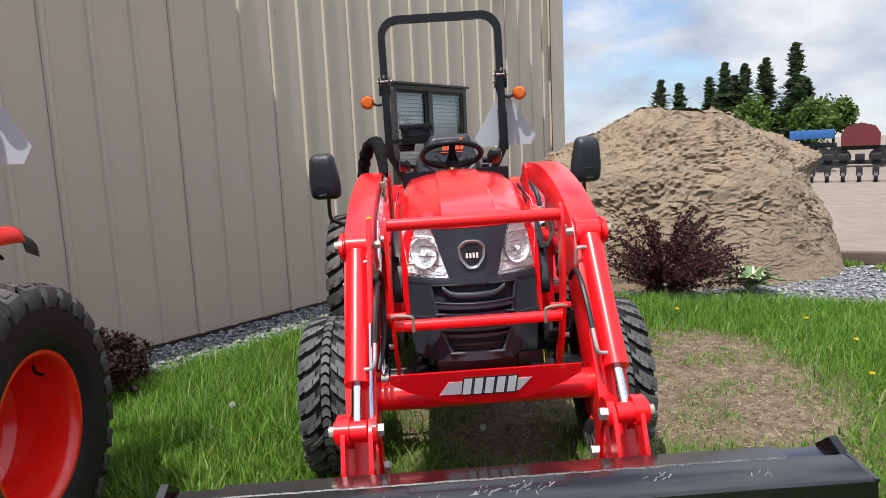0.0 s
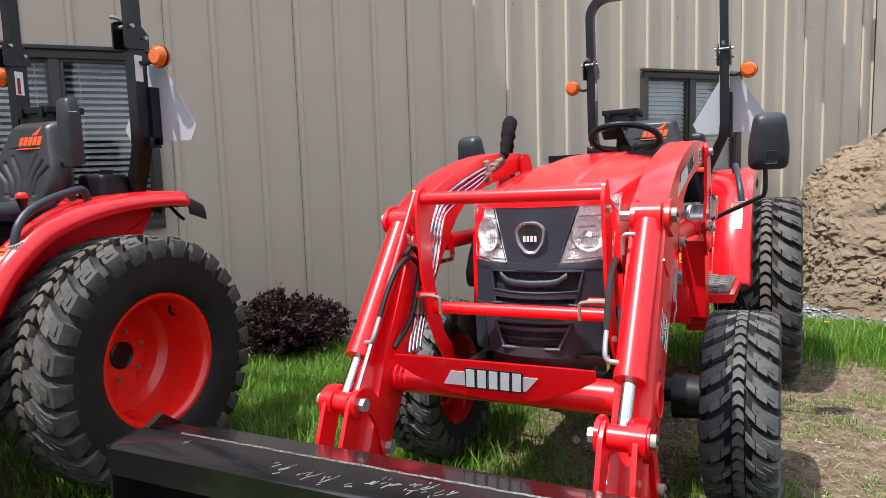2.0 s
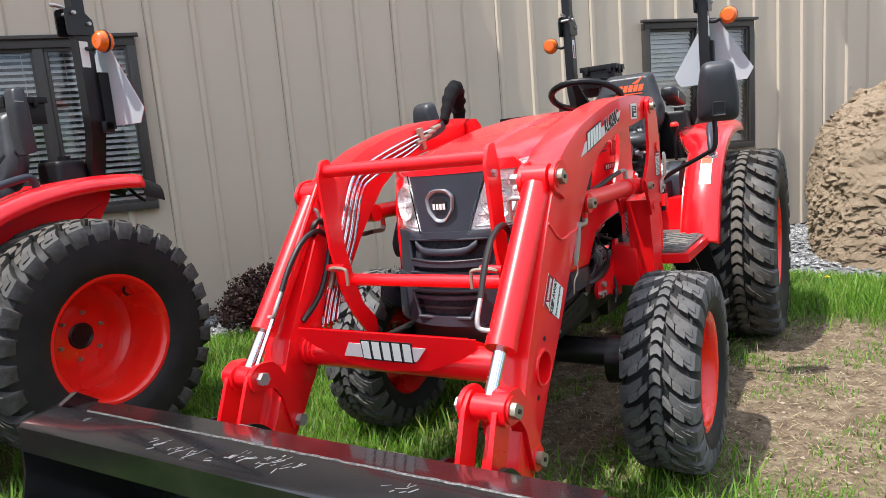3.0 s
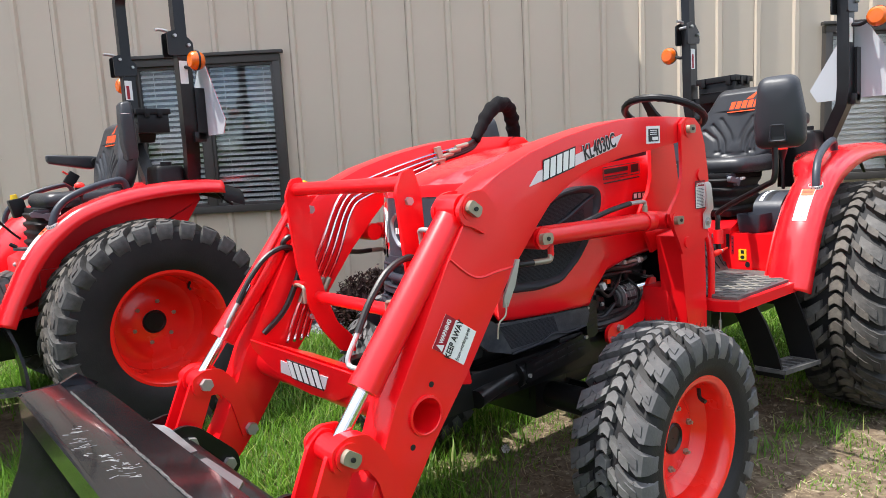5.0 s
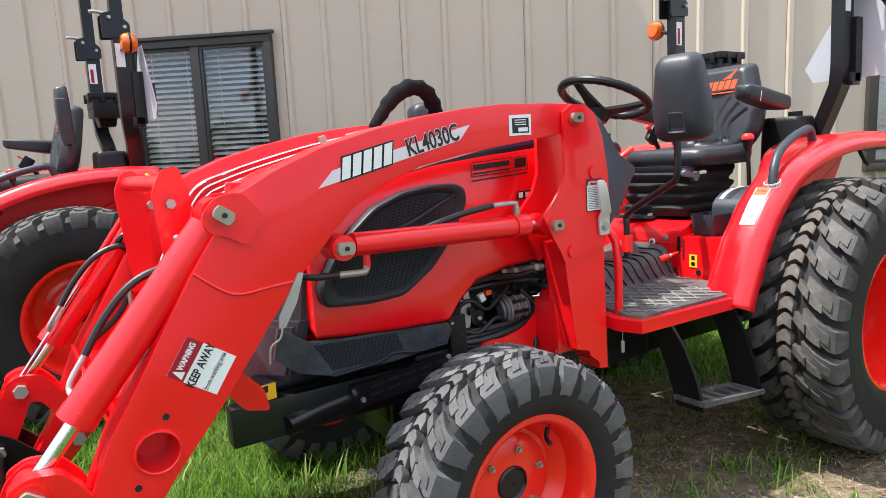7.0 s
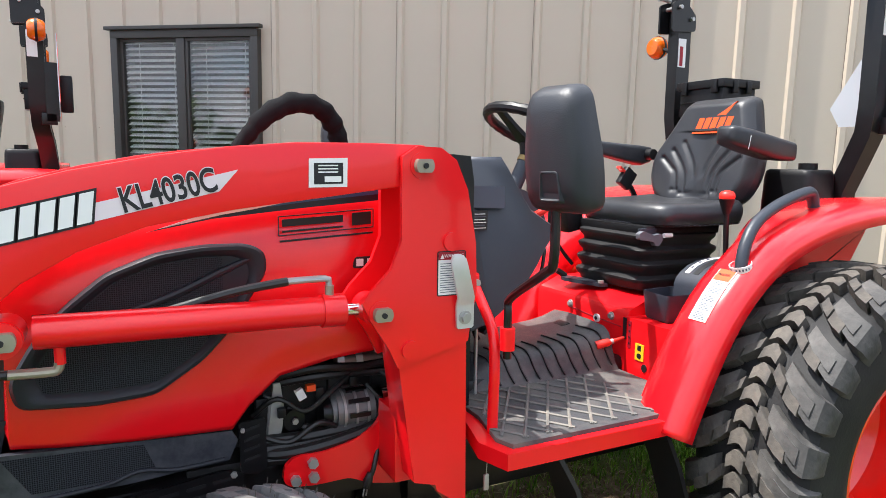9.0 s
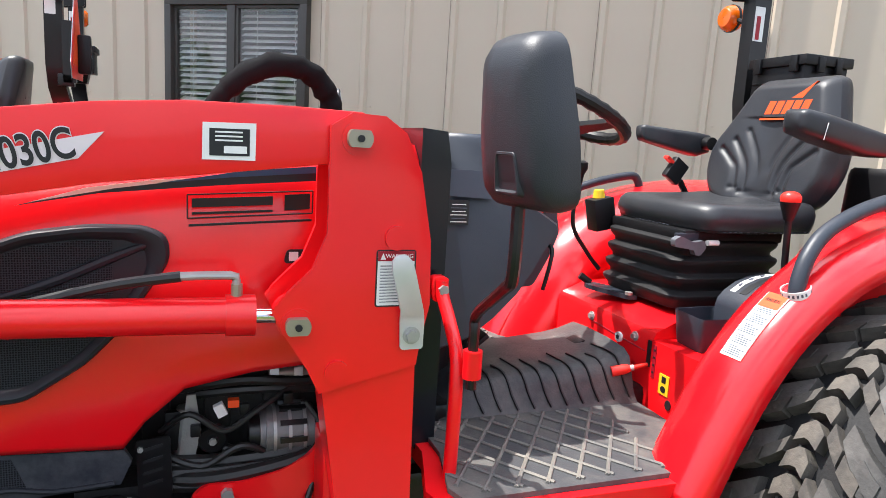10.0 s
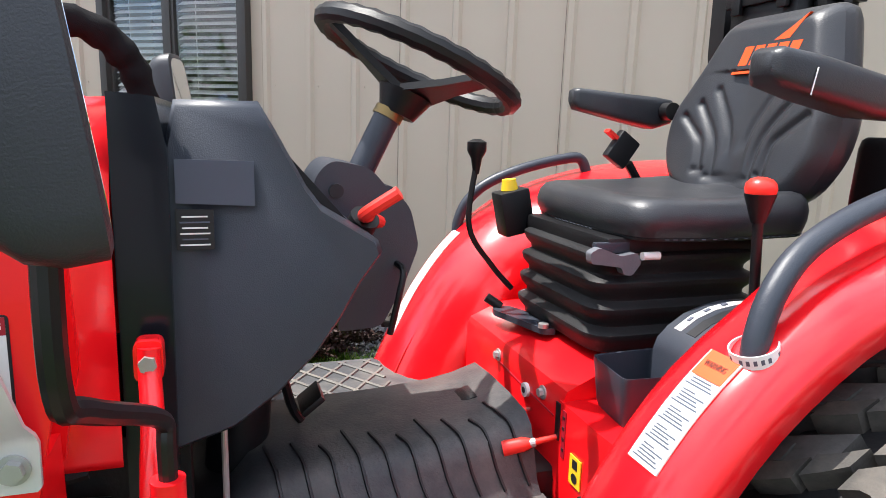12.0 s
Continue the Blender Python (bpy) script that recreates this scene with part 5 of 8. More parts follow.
    part("idler_pulley", lathe([(0.198, 0.004), (0.198, 0.024), (0.202, 0.027), (0.206, 0.022), (0.214, 0.022), (0.218, 0.027), (0.222, 0.024), (0.222, 0.010), (0.226, 0.008), (0.226, 0.001)], 22, m=Matrix.Translation((0.0, 0.190, 0.640))), BLACK_METAL, T, "black idler pulley")
    part("pulley_nut", rod((0.224, 0.190, 0.640), (0.232, 0.190, 0.640), 0.007, seg=6), ZINC, T)
    for k in range(3):
        part("alternator_ring", lathe([(0.0, 0.0495), (0.0, 0.0515), (0.006, 0.0515), (0.006, 0.0495)], 28, m=Matrix.Translation((0.20, 0.298 + k * 0.028, 0.64)) @ Matrix.Rotation(radians(90), 4, "Z")), STEEL, T)
    part("terminal_boot", box((0.222, 0.395, 0.628), (0.026, 0.020, 0.040)), PINK, T, bevel=0.005)
    part("terminal_stud", rod((0.215, 0.41, 0.650), (0.235, 0.41, 0.650), 0.006, seg=8), BRIGHT_ZINC, T)
    part("cable_tie", rod((0.246, 0.372, 0.585), (0.248, 0.370, 0.575), 0.0085, seg=10), WHITE, T)
    part("mount_bracket", prism([(0.125, 0.57), (0.15, 0.57), (0.17, 0.66), (0.16, 0.73), (0.145, 0.73), (0.135, 0.64)], 0.212, 0.220), STEEL, T, bevel=0.002)
    mf = tube([(0.20, 0.02, 0.53), (0.21, -0.10, 0.515), (0.22, -0.25, 0.50)], 0.042, seg=16, n=4)
    part("muffler", mf, BLACK_METAL, T, "black exhaust muffler")
    part("heat_shield", prism([(-0.235, 0.478), (-0.235, 0.540), (0.03, 0.572), (0.07, 0.560), (0.07, 0.510), (0.0, 0.495)], 0.256, 0.262), BLACK_METAL, T, "black slotted heat shield", bevel=0.002)
    for k in range(5):
        for r in (0, 1):
            part("heat_slot", prism(rounded([(-0.20 + k * 0.052, 0.502 + k * 0.0052 + r * 0.022), (-0.162 + k * 0.052, 0.506 + k * 0.0052 + r * 0.022), (-0.162 + k * 0.052, 0.514 + k * 0.0052 + r * 0.022), (-0.20 + k * 0.052, 0.510 + k * 0.0052 + r * 0.022)], 0.003), 0.261, 0.2632), INK, T)
    for y, z in ((-0.225, 0.500), (0.05, 0.560)):
        part("bolt", rod((0.260, y, z), (0.268, y, z), 0.007, seg=6), ZINC, T)
    part("tailpipe", tube([(0.215, -0.22, 0.50), (0.22, -0.32, 0.488), (0.245, -0.43, 0.478)], 0.027, seg=16, n=4), BLACK_METAL, T, "black exhaust outlet")
    # nose
    part("grille_panel", nose_patch([(-0.082, 0.862), (0.082, 0.862), (0.140, 1.058), (-0.140, 1.058)], dy=0.002), GREY, T, "grey plastic nose panel")
    part("hood_lip", nose_patch([(-0.235, 1.052), (0.235, 1.052), (0.212, 1.086), (-0.212, 1.086)], depth=0.05), RED_GLOSS, T)
    for s in (1, -1):
        c = [(s * 0.084, 0.870), (s * 0.232, 0.884), (s * 0.252, 1.084), (s * 0.142, 1.054)]
        if s < 0:
            c = [c[1], c[0], c[3], c[2]]
        lamp = part("headlamp", nose_patch(c, depth=0.03, dy=0.016), REFLECTOR, T, "clear glass headlamp with bright reflector", angle=30)
        cx, cz = s * 0.165, 0.962
        mm = Matrix.Translation((cx, nose_y(cx, cz) + 0.012, cz)) @ Matrix.Rotation(radians(s * 30), 4, "Z") @ Matrix.Rotation(radians(-90), 4, "Z")
        part("bowl", lathe([(0.006, 0.055), (0.012, 0.054), (0.011, 0.051), (0.002, 0.046), (-0.006, 0.034), (-0.010, 0.012), (-0.010, 0.002)], 28, m=mm), REFLECTOR, lamp)
        fl = B()
        for k in range(5):
            rod(mm @ Vector((0.004, -0.02 + k * 0.01, -0.030)), mm @ Vector((0.004, -0.02 + k * 0.01, 0.012)), 0.004, fl, 8)
        part("lens_flute", fl, LENS, lamp)
        part("lamp_ring", lathe([(0.004, 0.0560), (0.013, 0.0560), (0.013, 0.0540), (0.004, 0.0540)], 32, m=mm), STEEL, lamp)
        part("bulb", rod(mm @ Vector((-0.008, 0, 0)), mm @ Vector((0.012, 0, 0)), 0.009, seg=14), REFLECTOR, lamp)
        for k in range(6):
            zz = 0.886 + k * 0.033
            x0, x1 = (0.094 + (zz - 0.87) * 0.30, 0.226 + (zz - 0.88) * 0.09)
            pts = [(s * x, nose_y(x, zz) + 0.0155, zz) for x in np.linspace(x0, x1, 9)]
            part("reflector_rib", tube(pts, 0.0028, seg=6, n=1), STEEL, lamp)
        part("lens", nose_patch(c, depth=0.004, dy=-0.010), LENS, lamp).visible_shadow = False
    shield = rounded([(-0.047, 0.026), (-0.022, 0.047), (0.022, 0.047), (0.047, 0.026), (0.042, -0.016), (0.016, -0.050), (-0.016, -0.050), (-0.042, -0.016)], 0.012, 4)
    yy = nose_y(0, 0.958)
    em = skin([[(x * k, yy + d, 0.958 + z * k) for x, z in shield] for k, d in ((1.08, 0.004), (1.08, -0.005), (1.03, -0.010), (0.93, -0.009), (0.84, -0.003), (0.82, 0.002))], caps=False)
    part("emblem", em, surface("dark_chrome", (0.36, 0.37, 0.39), 0.24, 0.55, 0.1, 20), T, "dark chrome shield emblem", angle=50)
    part("emblem_plate", skin([[(x * 0.84, yy + d, 0.958 + z * 0.84) for x, z in shield] for d in (0.004, -0.003)]), GREY, T)
    part("emblem_field", skin([[(x, yy + d, 0.965 + z) for x, z in oval((0, 0), 0.026, 0.021, 20)] for d in (0.0, -0.006)]), INK, T)
    eb = B()
    for k in range(4):
        box((-0.018 + k * 0.012, nose_y(0, 0.95) - 0.009, 0.955), (0.008, 0.002, 0.018), eb)
    part("emblem_bars", eb, WHITE, T)
    part("slot", nose_patch([(-0.156, 0.744), (0.156, 0.744), (0.160, 0.856), (-0.160, 0.856)], depth=0.006, dy=0.018), MESHG, T, "black grille mesh deep in the opening")
    part("grille", nose_patch([(-0.235, 0.733), (0.235, 0.733), (0.2355, 0.750), (-0.2355, 0.750)], dy=0.0, depth=0.03), GREY, T, "dark grey moulded grille")
    part("grille_cheek", nose_patch([(-0.2355, 0.750), (-0.130, 0.750), (-0.150, 0.856), (-0.2375, 0.856)], dy=0.0, depth=0.03, nx=5), GREY, T)
    part("grille_cheek", nose_patch([(0.130, 0.750), (0.2355, 0.750), (0.2375, 0.856), (0.150, 0.856)], dy=0.0, depth=0.03, nx=5), GREY, T)
    on_nose = lambda pts, dy: [(x, nose_y(x, z) + dy, z) for x, z in pts]
    part("grille_rim", tube(on_nose([(-0.148, 0.848), (-0.07, 0.851), (0.07, 0.851), (0.148, 0.848), (0.152, 0.838), (0.134, 0.752), (0.122, 0.745), (-0.122, 0.745), (-0.134, 0.752), (-0.152, 0.838), (-0.148, 0.848)], -0.002), 0.0042, seg=8, n=3), GREY, T)
    part("slat", skin([[(x, nose_y(x, z + q) - 0.006 - 0.004 * (abs(q) < 0.006), z + q) for q in (-0.0105, -0.005, 0.005, 0.0105)] + [(x, nose_y(x, z) + 0.008, z + q) for q in (0.0105, -0.0105)] for x, z in [(-0.112, 0.838), (-0.098, 0.828), (-0.084, 0.818), (-0.06, 0.814), (0.0, 0.812), (0.06, 0.814), (0.084, 0.818), (0.098, 0.828), (0.112, 0.838)]]), GREY, T, "grey curved grille slat", angle=50)
    part("slat", nose_patch([(-0.137, 0.766), (0.137, 0.766), (0.141, 0.788), (-0.141, 0.788)], dy=-0.009), GREY, T)
    part("slat_lip", tube(on_nose([(-0.140, 0.788), (-0.07, 0.786), (0.0, 0.785), (0.07, 0.786), (0.140, 0.788)], -0.010), 0.003, seg=6, n=3), MIRROR_SHELL, T)
    for s in (1, -1):
        part("bumper_fin", nose_patch([(s * 0.158 if s > 0 else -0.222, 0.600), (s * 0.222 if s > 0 else -0.158, 0.600), (0.236 if s > 0 else -0.185, 0.722), (0.185 if s > 0 else -0.236, 0.722)], dy=-0.022, nx=4), GREY, T, bevel=0.003)
    part("grille_brow", nose_patch([(-0.236, 0.855), (0.236, 0.855), (0.238, 0.876), (-0.238, 0.876)], dy=-0.004), GREY, T)
    edge_l = lambda z: -0.225 - 0.017 * (z - 0.585) / 0.15
    part("lower_grille", nose_patch([(edge_l(0.585), 0.585), (-edge_l(0.585), 0.585), (-edge_l(0.616), 0.616), (edge_l(0.616), 0.616)], dy=-0.014, depth=0.03), GREY, T, "dark grey lower bumper grille")
    part("lower_grille", nose_patch([(edge_l(0.690), 0.690), (-edge_l(0.690), 0.690), (-edge_l(0.735), 0.735), (edge_l(0.735), 0.735)], dy=-0.014, depth=0.03), GREY, T)
    part("grille_cheek", nose_patch([(edge_l(0.616), 0.616), (-0.086, 0.616), (-0.118, 0.690), (edge_l(0.690), 0.690)], dy=-0.014, depth=0.03, nx=5), GREY, T)
    part("grille_cheek", nose_patch([(0.086, 0.616), (-edge_l(0.616), 0.616), (-edge_l(0.690), 0.690), (0.118, 0.690)], dy=-0.014, depth=0.03, nx=5), GREY, T)
    part("slot", nose_patch([(-0.088, 0.618), (0.088, 0.618), (0.118, 0.688), (-0.118, 0.688)], dy=0.006, depth=0.006), MESHG, T)
    part("grille_frame", tube(on_nose([(-0.120, 0.692), (-0.05, 0.694), (0.05, 0.694), (0.120, 0.692), (0.124, 0.684), (0.094, 0.620), (0.080, 0.611), (-0.080, 0.611), (-0.094, 0.620), (-0.124, 0.684), (-0.120, 0.692)], -0.018), 0.0062, seg=8, n=3), GREY, T, "grey lower grille frame")
    part("slat", nose_patch([(-0.112, 0.668), (0.112, 0.668), (0.116, 0.680), (-0.116, 0.680)], dy=-0.019, depth=0.008), GREY, T)
    part("slat", nose_patch([(-0.100, 0.641), (0.100, 0.641), (0.104, 0.648), (-0.104, 0.648)], dy=-0.018, depth=0.006), BLACK, T)
    # hood
    ys = [-0.445, -0.40, -0.34, -0.26, -0.14, 0.0, 0.046, 0.08, 0.11, 0.143, 0.2, 0.257, 0.33, 0.42, 0.555]
    rings = []
    for y in ys:
        half = hood_half(y)
        rings.append([(x, y + (0.10 * (1 - (x / 0.25) ** 2) * -0.0), z) for x, z in half[::-1]] + [(-x, y, z) for x, z in half[1:]])
    hd = skin(rings, closed=False, caps=False)
    for v in hd.verts:
        if v.co.y < -0.30:
            k = (-0.30 - v.co.y) / 0.145
            v.co.y = max(v.co.y, nose_y(v.co.x, v.co.z) + 0.02) if k > 0.3 else v.co.y
    hood = part("hood", hd, RED_GLOSS, T, "glossy red engine hood with a raised centre", angle=40)
    so = hood.modifiers.new("shell", "SOLIDIFY")
    so.thickness, so.offset = 0.006, -1
    leaf = [(-0.335, 0.815), (-0.322, 0.768), (-0.20, 0.758), (-0.095, 0.764), (-0.005, 0.822), (0.05, 0.88), (0.085, 0.935), (0.122, 0.992), (0.118, 1.033), (0.085, 1.049), (0.003, 1.050), (-0.083, 1.038),
            (-0.172, 1.004), (-0.244, 0.945), (-0.295, 0.885)]
    c = Vector((-0.09, 0.91))
    ring = rounded(leaf, 0.02)
    part("side_vent", skin([[(x, *(c + (Vector(p) - c) * k)) for p in ring] for x, k in ((0.262, 1.0), (0.290, 1.0), (0.2965, 0.975), (0.2975, 0.93), (0.2930, 0.865), (0.2870, 0.835), (0.2865, 0.30))]), VENT, T, "dark plastic side vent with fine mesh", mirror=True, angle=30)
    inner = [tuple(c + (Vector(p) - c) * 0.82) for p in leaf]
    for lo_, hi_ in ((0.935, 1.08), (0.74, 0.915)):
        clip = [(min(y, 0.035), min(max(z, lo_), hi_)) for y, z in inner]
        clip = [p for i, p in enumerate(clip) if (Vector(p) - Vector(clip[i - 1])).length > 0.004]
        part("vent_mesh", prism(clip, 0.27, 0.2885), MESHG, T, mirror=True)
    part("vent_blade", tube([(0.2885, 0.09, 1.020), (0.289, 0.03, 0.995), (0.289, -0.06, 0.955), (0.2885, -0.16, 0.925)], 0.008, seg=8, n=4, radii=[0.6, 1.0, 1.0, 0.5]), VENT, T, mirror=True)
    skirt = [(-0.44, 0.735), (-0.36, 0.684), (0.046, 0.662), (0.058, 0.640), (0.04, 0.600), (-0.15, 0.588), (-0.31, 0.588), (-0.40, 0.615), (-0.455, 0.660)]
    part("side_skirt", prism(skirt, 0.262, 0.276), surface("dusty_skirt_plastic", (0.022, 0.025, 0.034), 0.40, 0, 0.1, 6, 0.2, 400, dust=0.40, dust_col=(0.15, 0.15, 0.155), dscale=14), T, "dusty grey lower side panel", bevel=0.004, mirror=True)
    part("skirt_mesh", prism([(-0.355, 0.676), (-0.12, 0.664), (-0.10, 0.612), (-0.16, 0.601), (-0.31, 0.603)], 0.27, 0.2772), MESHG, T, mirror=True)
    part("skirt_lip", tube([(0.277, 0.03, 0.604), (0.278, -0.06, 0.601), (0.279, -0.13, 0.612), (0.279, -0.19, 0.596), (0.278, -0.31, 0.589)], 0.005, seg=8, n=4), VENT, T, mirror=True)
    # decals on the hood
    part("decal_stripe", prism([(-0.10, 1.077), (0.02, 1.100), (0.20, 1.118), (0.40, 1.134), (0.40, 1.158), (0.20, 1.134), (0.10, 1.120), (0.0, 1.106)], 0.281, 0.2822), NAVY, T, "dark blue stripe decal", mirror=True)
    part("decal_stripe", prism([(-0.08, 1.083), (0.04, 1.108), (0.18, 1.130), (0.10, 1.124), (0.0, 1.108)], 0.282, 0.2828), WHITE, T, mirror=True)
    part("decal_stripe", prism([(0.10, 1.118), (0.22, 1.132), (0.40, 1.148), (0.40, 1.160), (0.24, 1.144)], 0.282, 0.2830), BLUE, T, mirror=True)
    fr = B()
    for a, b in (((0.148, 1.062), (0.353, 1.074)), ((0.148, 1.101), (0.353, 1.113)), ((0.148, 1.062), (0.148, 1.101)), ((0.353, 1.074), (0.353, 1.113))):
        rod((0.2835, *a), (0.2835, *b), 0.0012, fr, 6)
    part("dealer_decal", fr, INK, T, "black outlined dealer sticker, unreadable bars")
    for poly in ([(0.155, 1.080), (0.285, 1.087), (0.285, 1.102), (0.155, 1.095)], [(0.305, 1.078), (0.348, 1.081), (0.348, 1.108), (0.305, 1.105)], [(0.155, 1.068), (0.285, 1.075), (0.285, 1.079), (0.155, 1.072)], [(0.150, 1.048), (0.352, 1.060), (0.352, 1.064), (0.150, 1.052)]):
        part("decal_bar", prism(poly, 0.2825, 0.2842), INK, T)
    ck = prism(rounded([(0.305, 0.985), (0.44, 0.985), (0.445, 1.010), (0.31, 1.010)], 0.008), 0.2835, 0.2848)
    part("model_badge", ck, INK, T, "black and white model badge", mirror=True)
    cb = B()
    for k in range(5):
        box((0.2852, 0.322 + k * 0.025, 0.9975), (0.001, 0.016, 0.016), cb)
    part("badge_bars", cb, WHITE, T, mirror=True)
    tb = prism([(0.395, 1.035), (0.445, 1.037), (0.465, 1.095), (0.415, 1.093)], 0.2830, 0.2842)
    part("badge_bars", tb, DARKRED, T, mirror=True)
    # dashboard cowl
    part("seal_strip", prism([(0.556, 0.62), (0.572, 0.60), (0.612, 0.60), (0.616, 1.17), (0.606, 1.230), (0.556, 1.234)], -0.262, 0.262), surface("gloss_black_trim", (0.008, 0.010, 0.014), 0.20, 0, 0.1, 4, coat=0.12, spec=0.3), T, "glossy black cowl band", bevel=0.018, seg=3)
    side = [(0.600, 0.79), (0.612, 1.18), (0.622, 1.229), (0.720, 1.230), (0.737, 1.200), (0.775, 1.128), (0.796, 1.100), (0.868, 1.056), (0.874, 1.040), (0.845, 1.000), (0.820, 0.955), (0.785, 0.905), (0.735, 0.855), (0.68, 0.815)]
    dash = B()
    rows = []
    for x, grow in ((-0.245, 0.0), (-0.235, 1.0), (0.235, 1.0), (0.245, 0.0)):
        cy, cz = 0.70, 1.0
        k = 0.96 if grow == 0 else 1.0
        rows.append([(x * (0.86 + 0.14 * min(1, max(0, (1.26 - z) / 0.10))), cy + (y - cy) * k, cz + (z - cz) * k) for y, z in side])
    skin(rows, dash)
    part("dash_cowl", dash, GREY, T, "dark grey plastic dashboard cowl", angle=50, bevel=0.012, seg=3)
    part("column_base", rod((0.0, 0.68, 0.62), (0.0, 0.70, 0.86), 0.05), BLACK, T)
    part("cowl_leg", box((0.20, 0.60, 0.72), (0.05, 0.05, 0.22)), BLACK, T, mirror=True)
    part("pedal_rod", rod((0.197, 0.667, 0.62), (0.197, 0.667, 0.82), 0.0045, seg=10), ZINC, T, "thin zinc pedal rod")
    part("brake_pedal", tube([(0.02, 0.745, 0.86), (0.0, 0.772, 0.74), (-0.005, 0.79, 0.705)], 0.008, seg=8, n=3), BLACK, T, "black brake pedal")
    part("pedal_pad", box((-0.005, 0.806, 0.742), (0.075, 0.045, 0.012), rot=Matrix.Rotation(radians(38), 4, "X")), BLACK, T, bevel=0.004)
    part("cowl_print", prism([(0.622, 1.108), (0.712, 1.104), (0.712, 1.158), (0.622, 1.160)], 0.2445, 0.2462), PALEBLUE, T)
    part("cowl_label", prism([(0.621, 1.052), (0.664, 1.052), (0.664, 1.100), (0.621, 1.101)], 0.2445, 0.2465), INK, T, "black label with unreadable white lines")
    for k in range(6):
        part("text_line", box((0.2468, 0.6425, 1.058 + k * 0.0068), (0.0006, 0.034 - (k % 2) * 0.005, 0.0018)), GREYTEXT if k % 3 == 1 else WHITE, T)
    part("instrument_panel", prism([(0.725, 1.180), (0.835, 1.060), (0.845, 1.066), (0.735, 1.190)], -0.17, 0.17), BLACK, T, "black instrument panel", bevel=0.006)
    cov = prism(rounded([(0.800, 1.04), (0.805, 1.125), (0.83, 1.152), (0.892, 1.140), (0.925, 1.10), (0.938, 1.05), (0.90, 0.96), (0.85, 0.94)], 0.02), -0.075, 0.075)
    part("column_cover", cov, GREY, T, "grey steering column shroud", bevel=0.012, seg=3)
    part("column_plate", prism(rounded([(0.84, 0.88), (0.912, 0.885), (0.950, 0.955), (0.972, 1.015), (0.958, 1.075), (0.925, 1.115), (0.88, 1.10)], 0.012), -0.10, 0.068), GREY, T, "grey lower column shroud", bevel=0.006)
    part("keyhole", rod((0.073, 0.838, 1.105), (0.080, 0.838, 1.105), 0.011), INK, T)
    part("steering_column", rod((0, 0.885, 1.12), (0, 0.935, 1.222), 0.022), GREY, T, bevel=0.003)
    part("column_collar", rod((0, 0.932, 1.216), (0, 0.939, 1.229), 0.025), surface("brass_collar", (0.22, 0.15, 0.06), 0.4, 0.8), T)
    # steering wheel
    n_ = Vector((0, 0.393, 0.92)).normalized()
    up_ = Vector((0, 0.92, -0.393))
    c_ = Vector((0, 0.985, 1.306))
    ringp = [c_ + (up_ * math.cos(a) + Vector((1, 0, 0)) * math.sin(a)) * 0.165 for a in np.linspace(0, 2 * math.pi, 61)]
    fr_ = []
    for i, p in enumerate(ringp[:-1]):
        a = 2 * math.pi * i / 60
        out_ = (up_ * math.cos(a) + Vector((1, 0, 0)) * math.sin(a))
        rr = 0.0155 + 0.0010 * math.cos(a * 30)
        fr_.append([p + (out_ * math.cos(b) + n_ * math.sin(b)) * rr for b in np.linspace(0, 2 * math.pi, 10, endpoint=False)])
    fr_.append(fr_[0])
    wheel_rim = part("steering_wheel", skin(fr_, caps=False), BLACK, T, "black steering wheel with three spokes")
    hub = c_ - n_ * 0.062
    hb = rod(hub - n_ * 0.03, hub + n_ * 0.008, 0.030, r2=0.046, seg=24)
    part("wheel_hub", hb, BLACK, wheel_rim, bevel=0.006)
    for a in (radians(180), radians(62), radians(-62)):
        end = c_ + (up_ * math.cos(a) + Vector((1, 0, 0)) * math.sin(a)) * 0.161
        st = hub + (end - hub) * 0.12
        dv = (end - st).normalized()
        wv = dv.cross(n_).normalized()
        sp = skin([[q + wv * w_ + n_ * h_ for w_, h_ in ((-w0, -0.006), (w0, -0.006), (w0, 0.006), (-w0, 0.006))] for q, w0 in ((st, 0.036), (st + (end - st) * 0.5, 0.020), (end, 0.014))])
        part("spoke", sp, BLACK, wheel_rim, bevel=0.004)
    part("shuttle_lever", tube([(0.10, 0.90, 1.06), (0.15, 0.87, 1.075), (0.18, 0.865, 1.085), (0.20, 0.905, 1.115)], 0.010, seg=10), SIGN_RED, T, "red lever beside the steering column")
    part("lever_boot", tube([(0.13, 0.86, 1.050), (0.15, 0.868, 1.075)], 0.022, seg=12, n=2), BLACK, T)
    part("hand_lever", tube([(0.04, 0.93, 0.99), (0.092, 0.940, 0.982), (0.112, 0.930, 0.950), (0.113, 0.915, 0.885)], 0.0052, seg=8), BLACK, T)
    # platform, mats and tunnel
    plat = [(0.20, 0.57), (0.30, 0.575), (0.445, 0.535), (0.525, 0.560), (0.530, 1.04), (0.41, 1.10), (0.385, 1.168), (0.20, 1.168)]
    pl = B()
    a = [pl.verts.new((x, y, 0.575)) for x, y in plat]
    b = [pl.verts.new((x, y, 0.612)) for x, y in plat]
    pl.faces.new(a[::-1])
    pl.faces.new(b)
    for i in range(len(plat)):
        pl.faces.new((a[i], a[(i + 1) % len(plat)], b[(i + 1) % len(plat)], b[i]))
    part("platform", pl, RED, T, "red steel foot platform", bevel=0.005, mirror=True)
    mt = [(0.19, 0.600), (0.33, 0.600), (0.46, 0.570), (0.505, 0.585), (0.508, 1.02), (0.42, 1.085), (0.380, 1.155), (0.19, 1.155)]
    mb = B()
    a = [mb.verts.new((x, y, 0.611)) for x, y in mt]
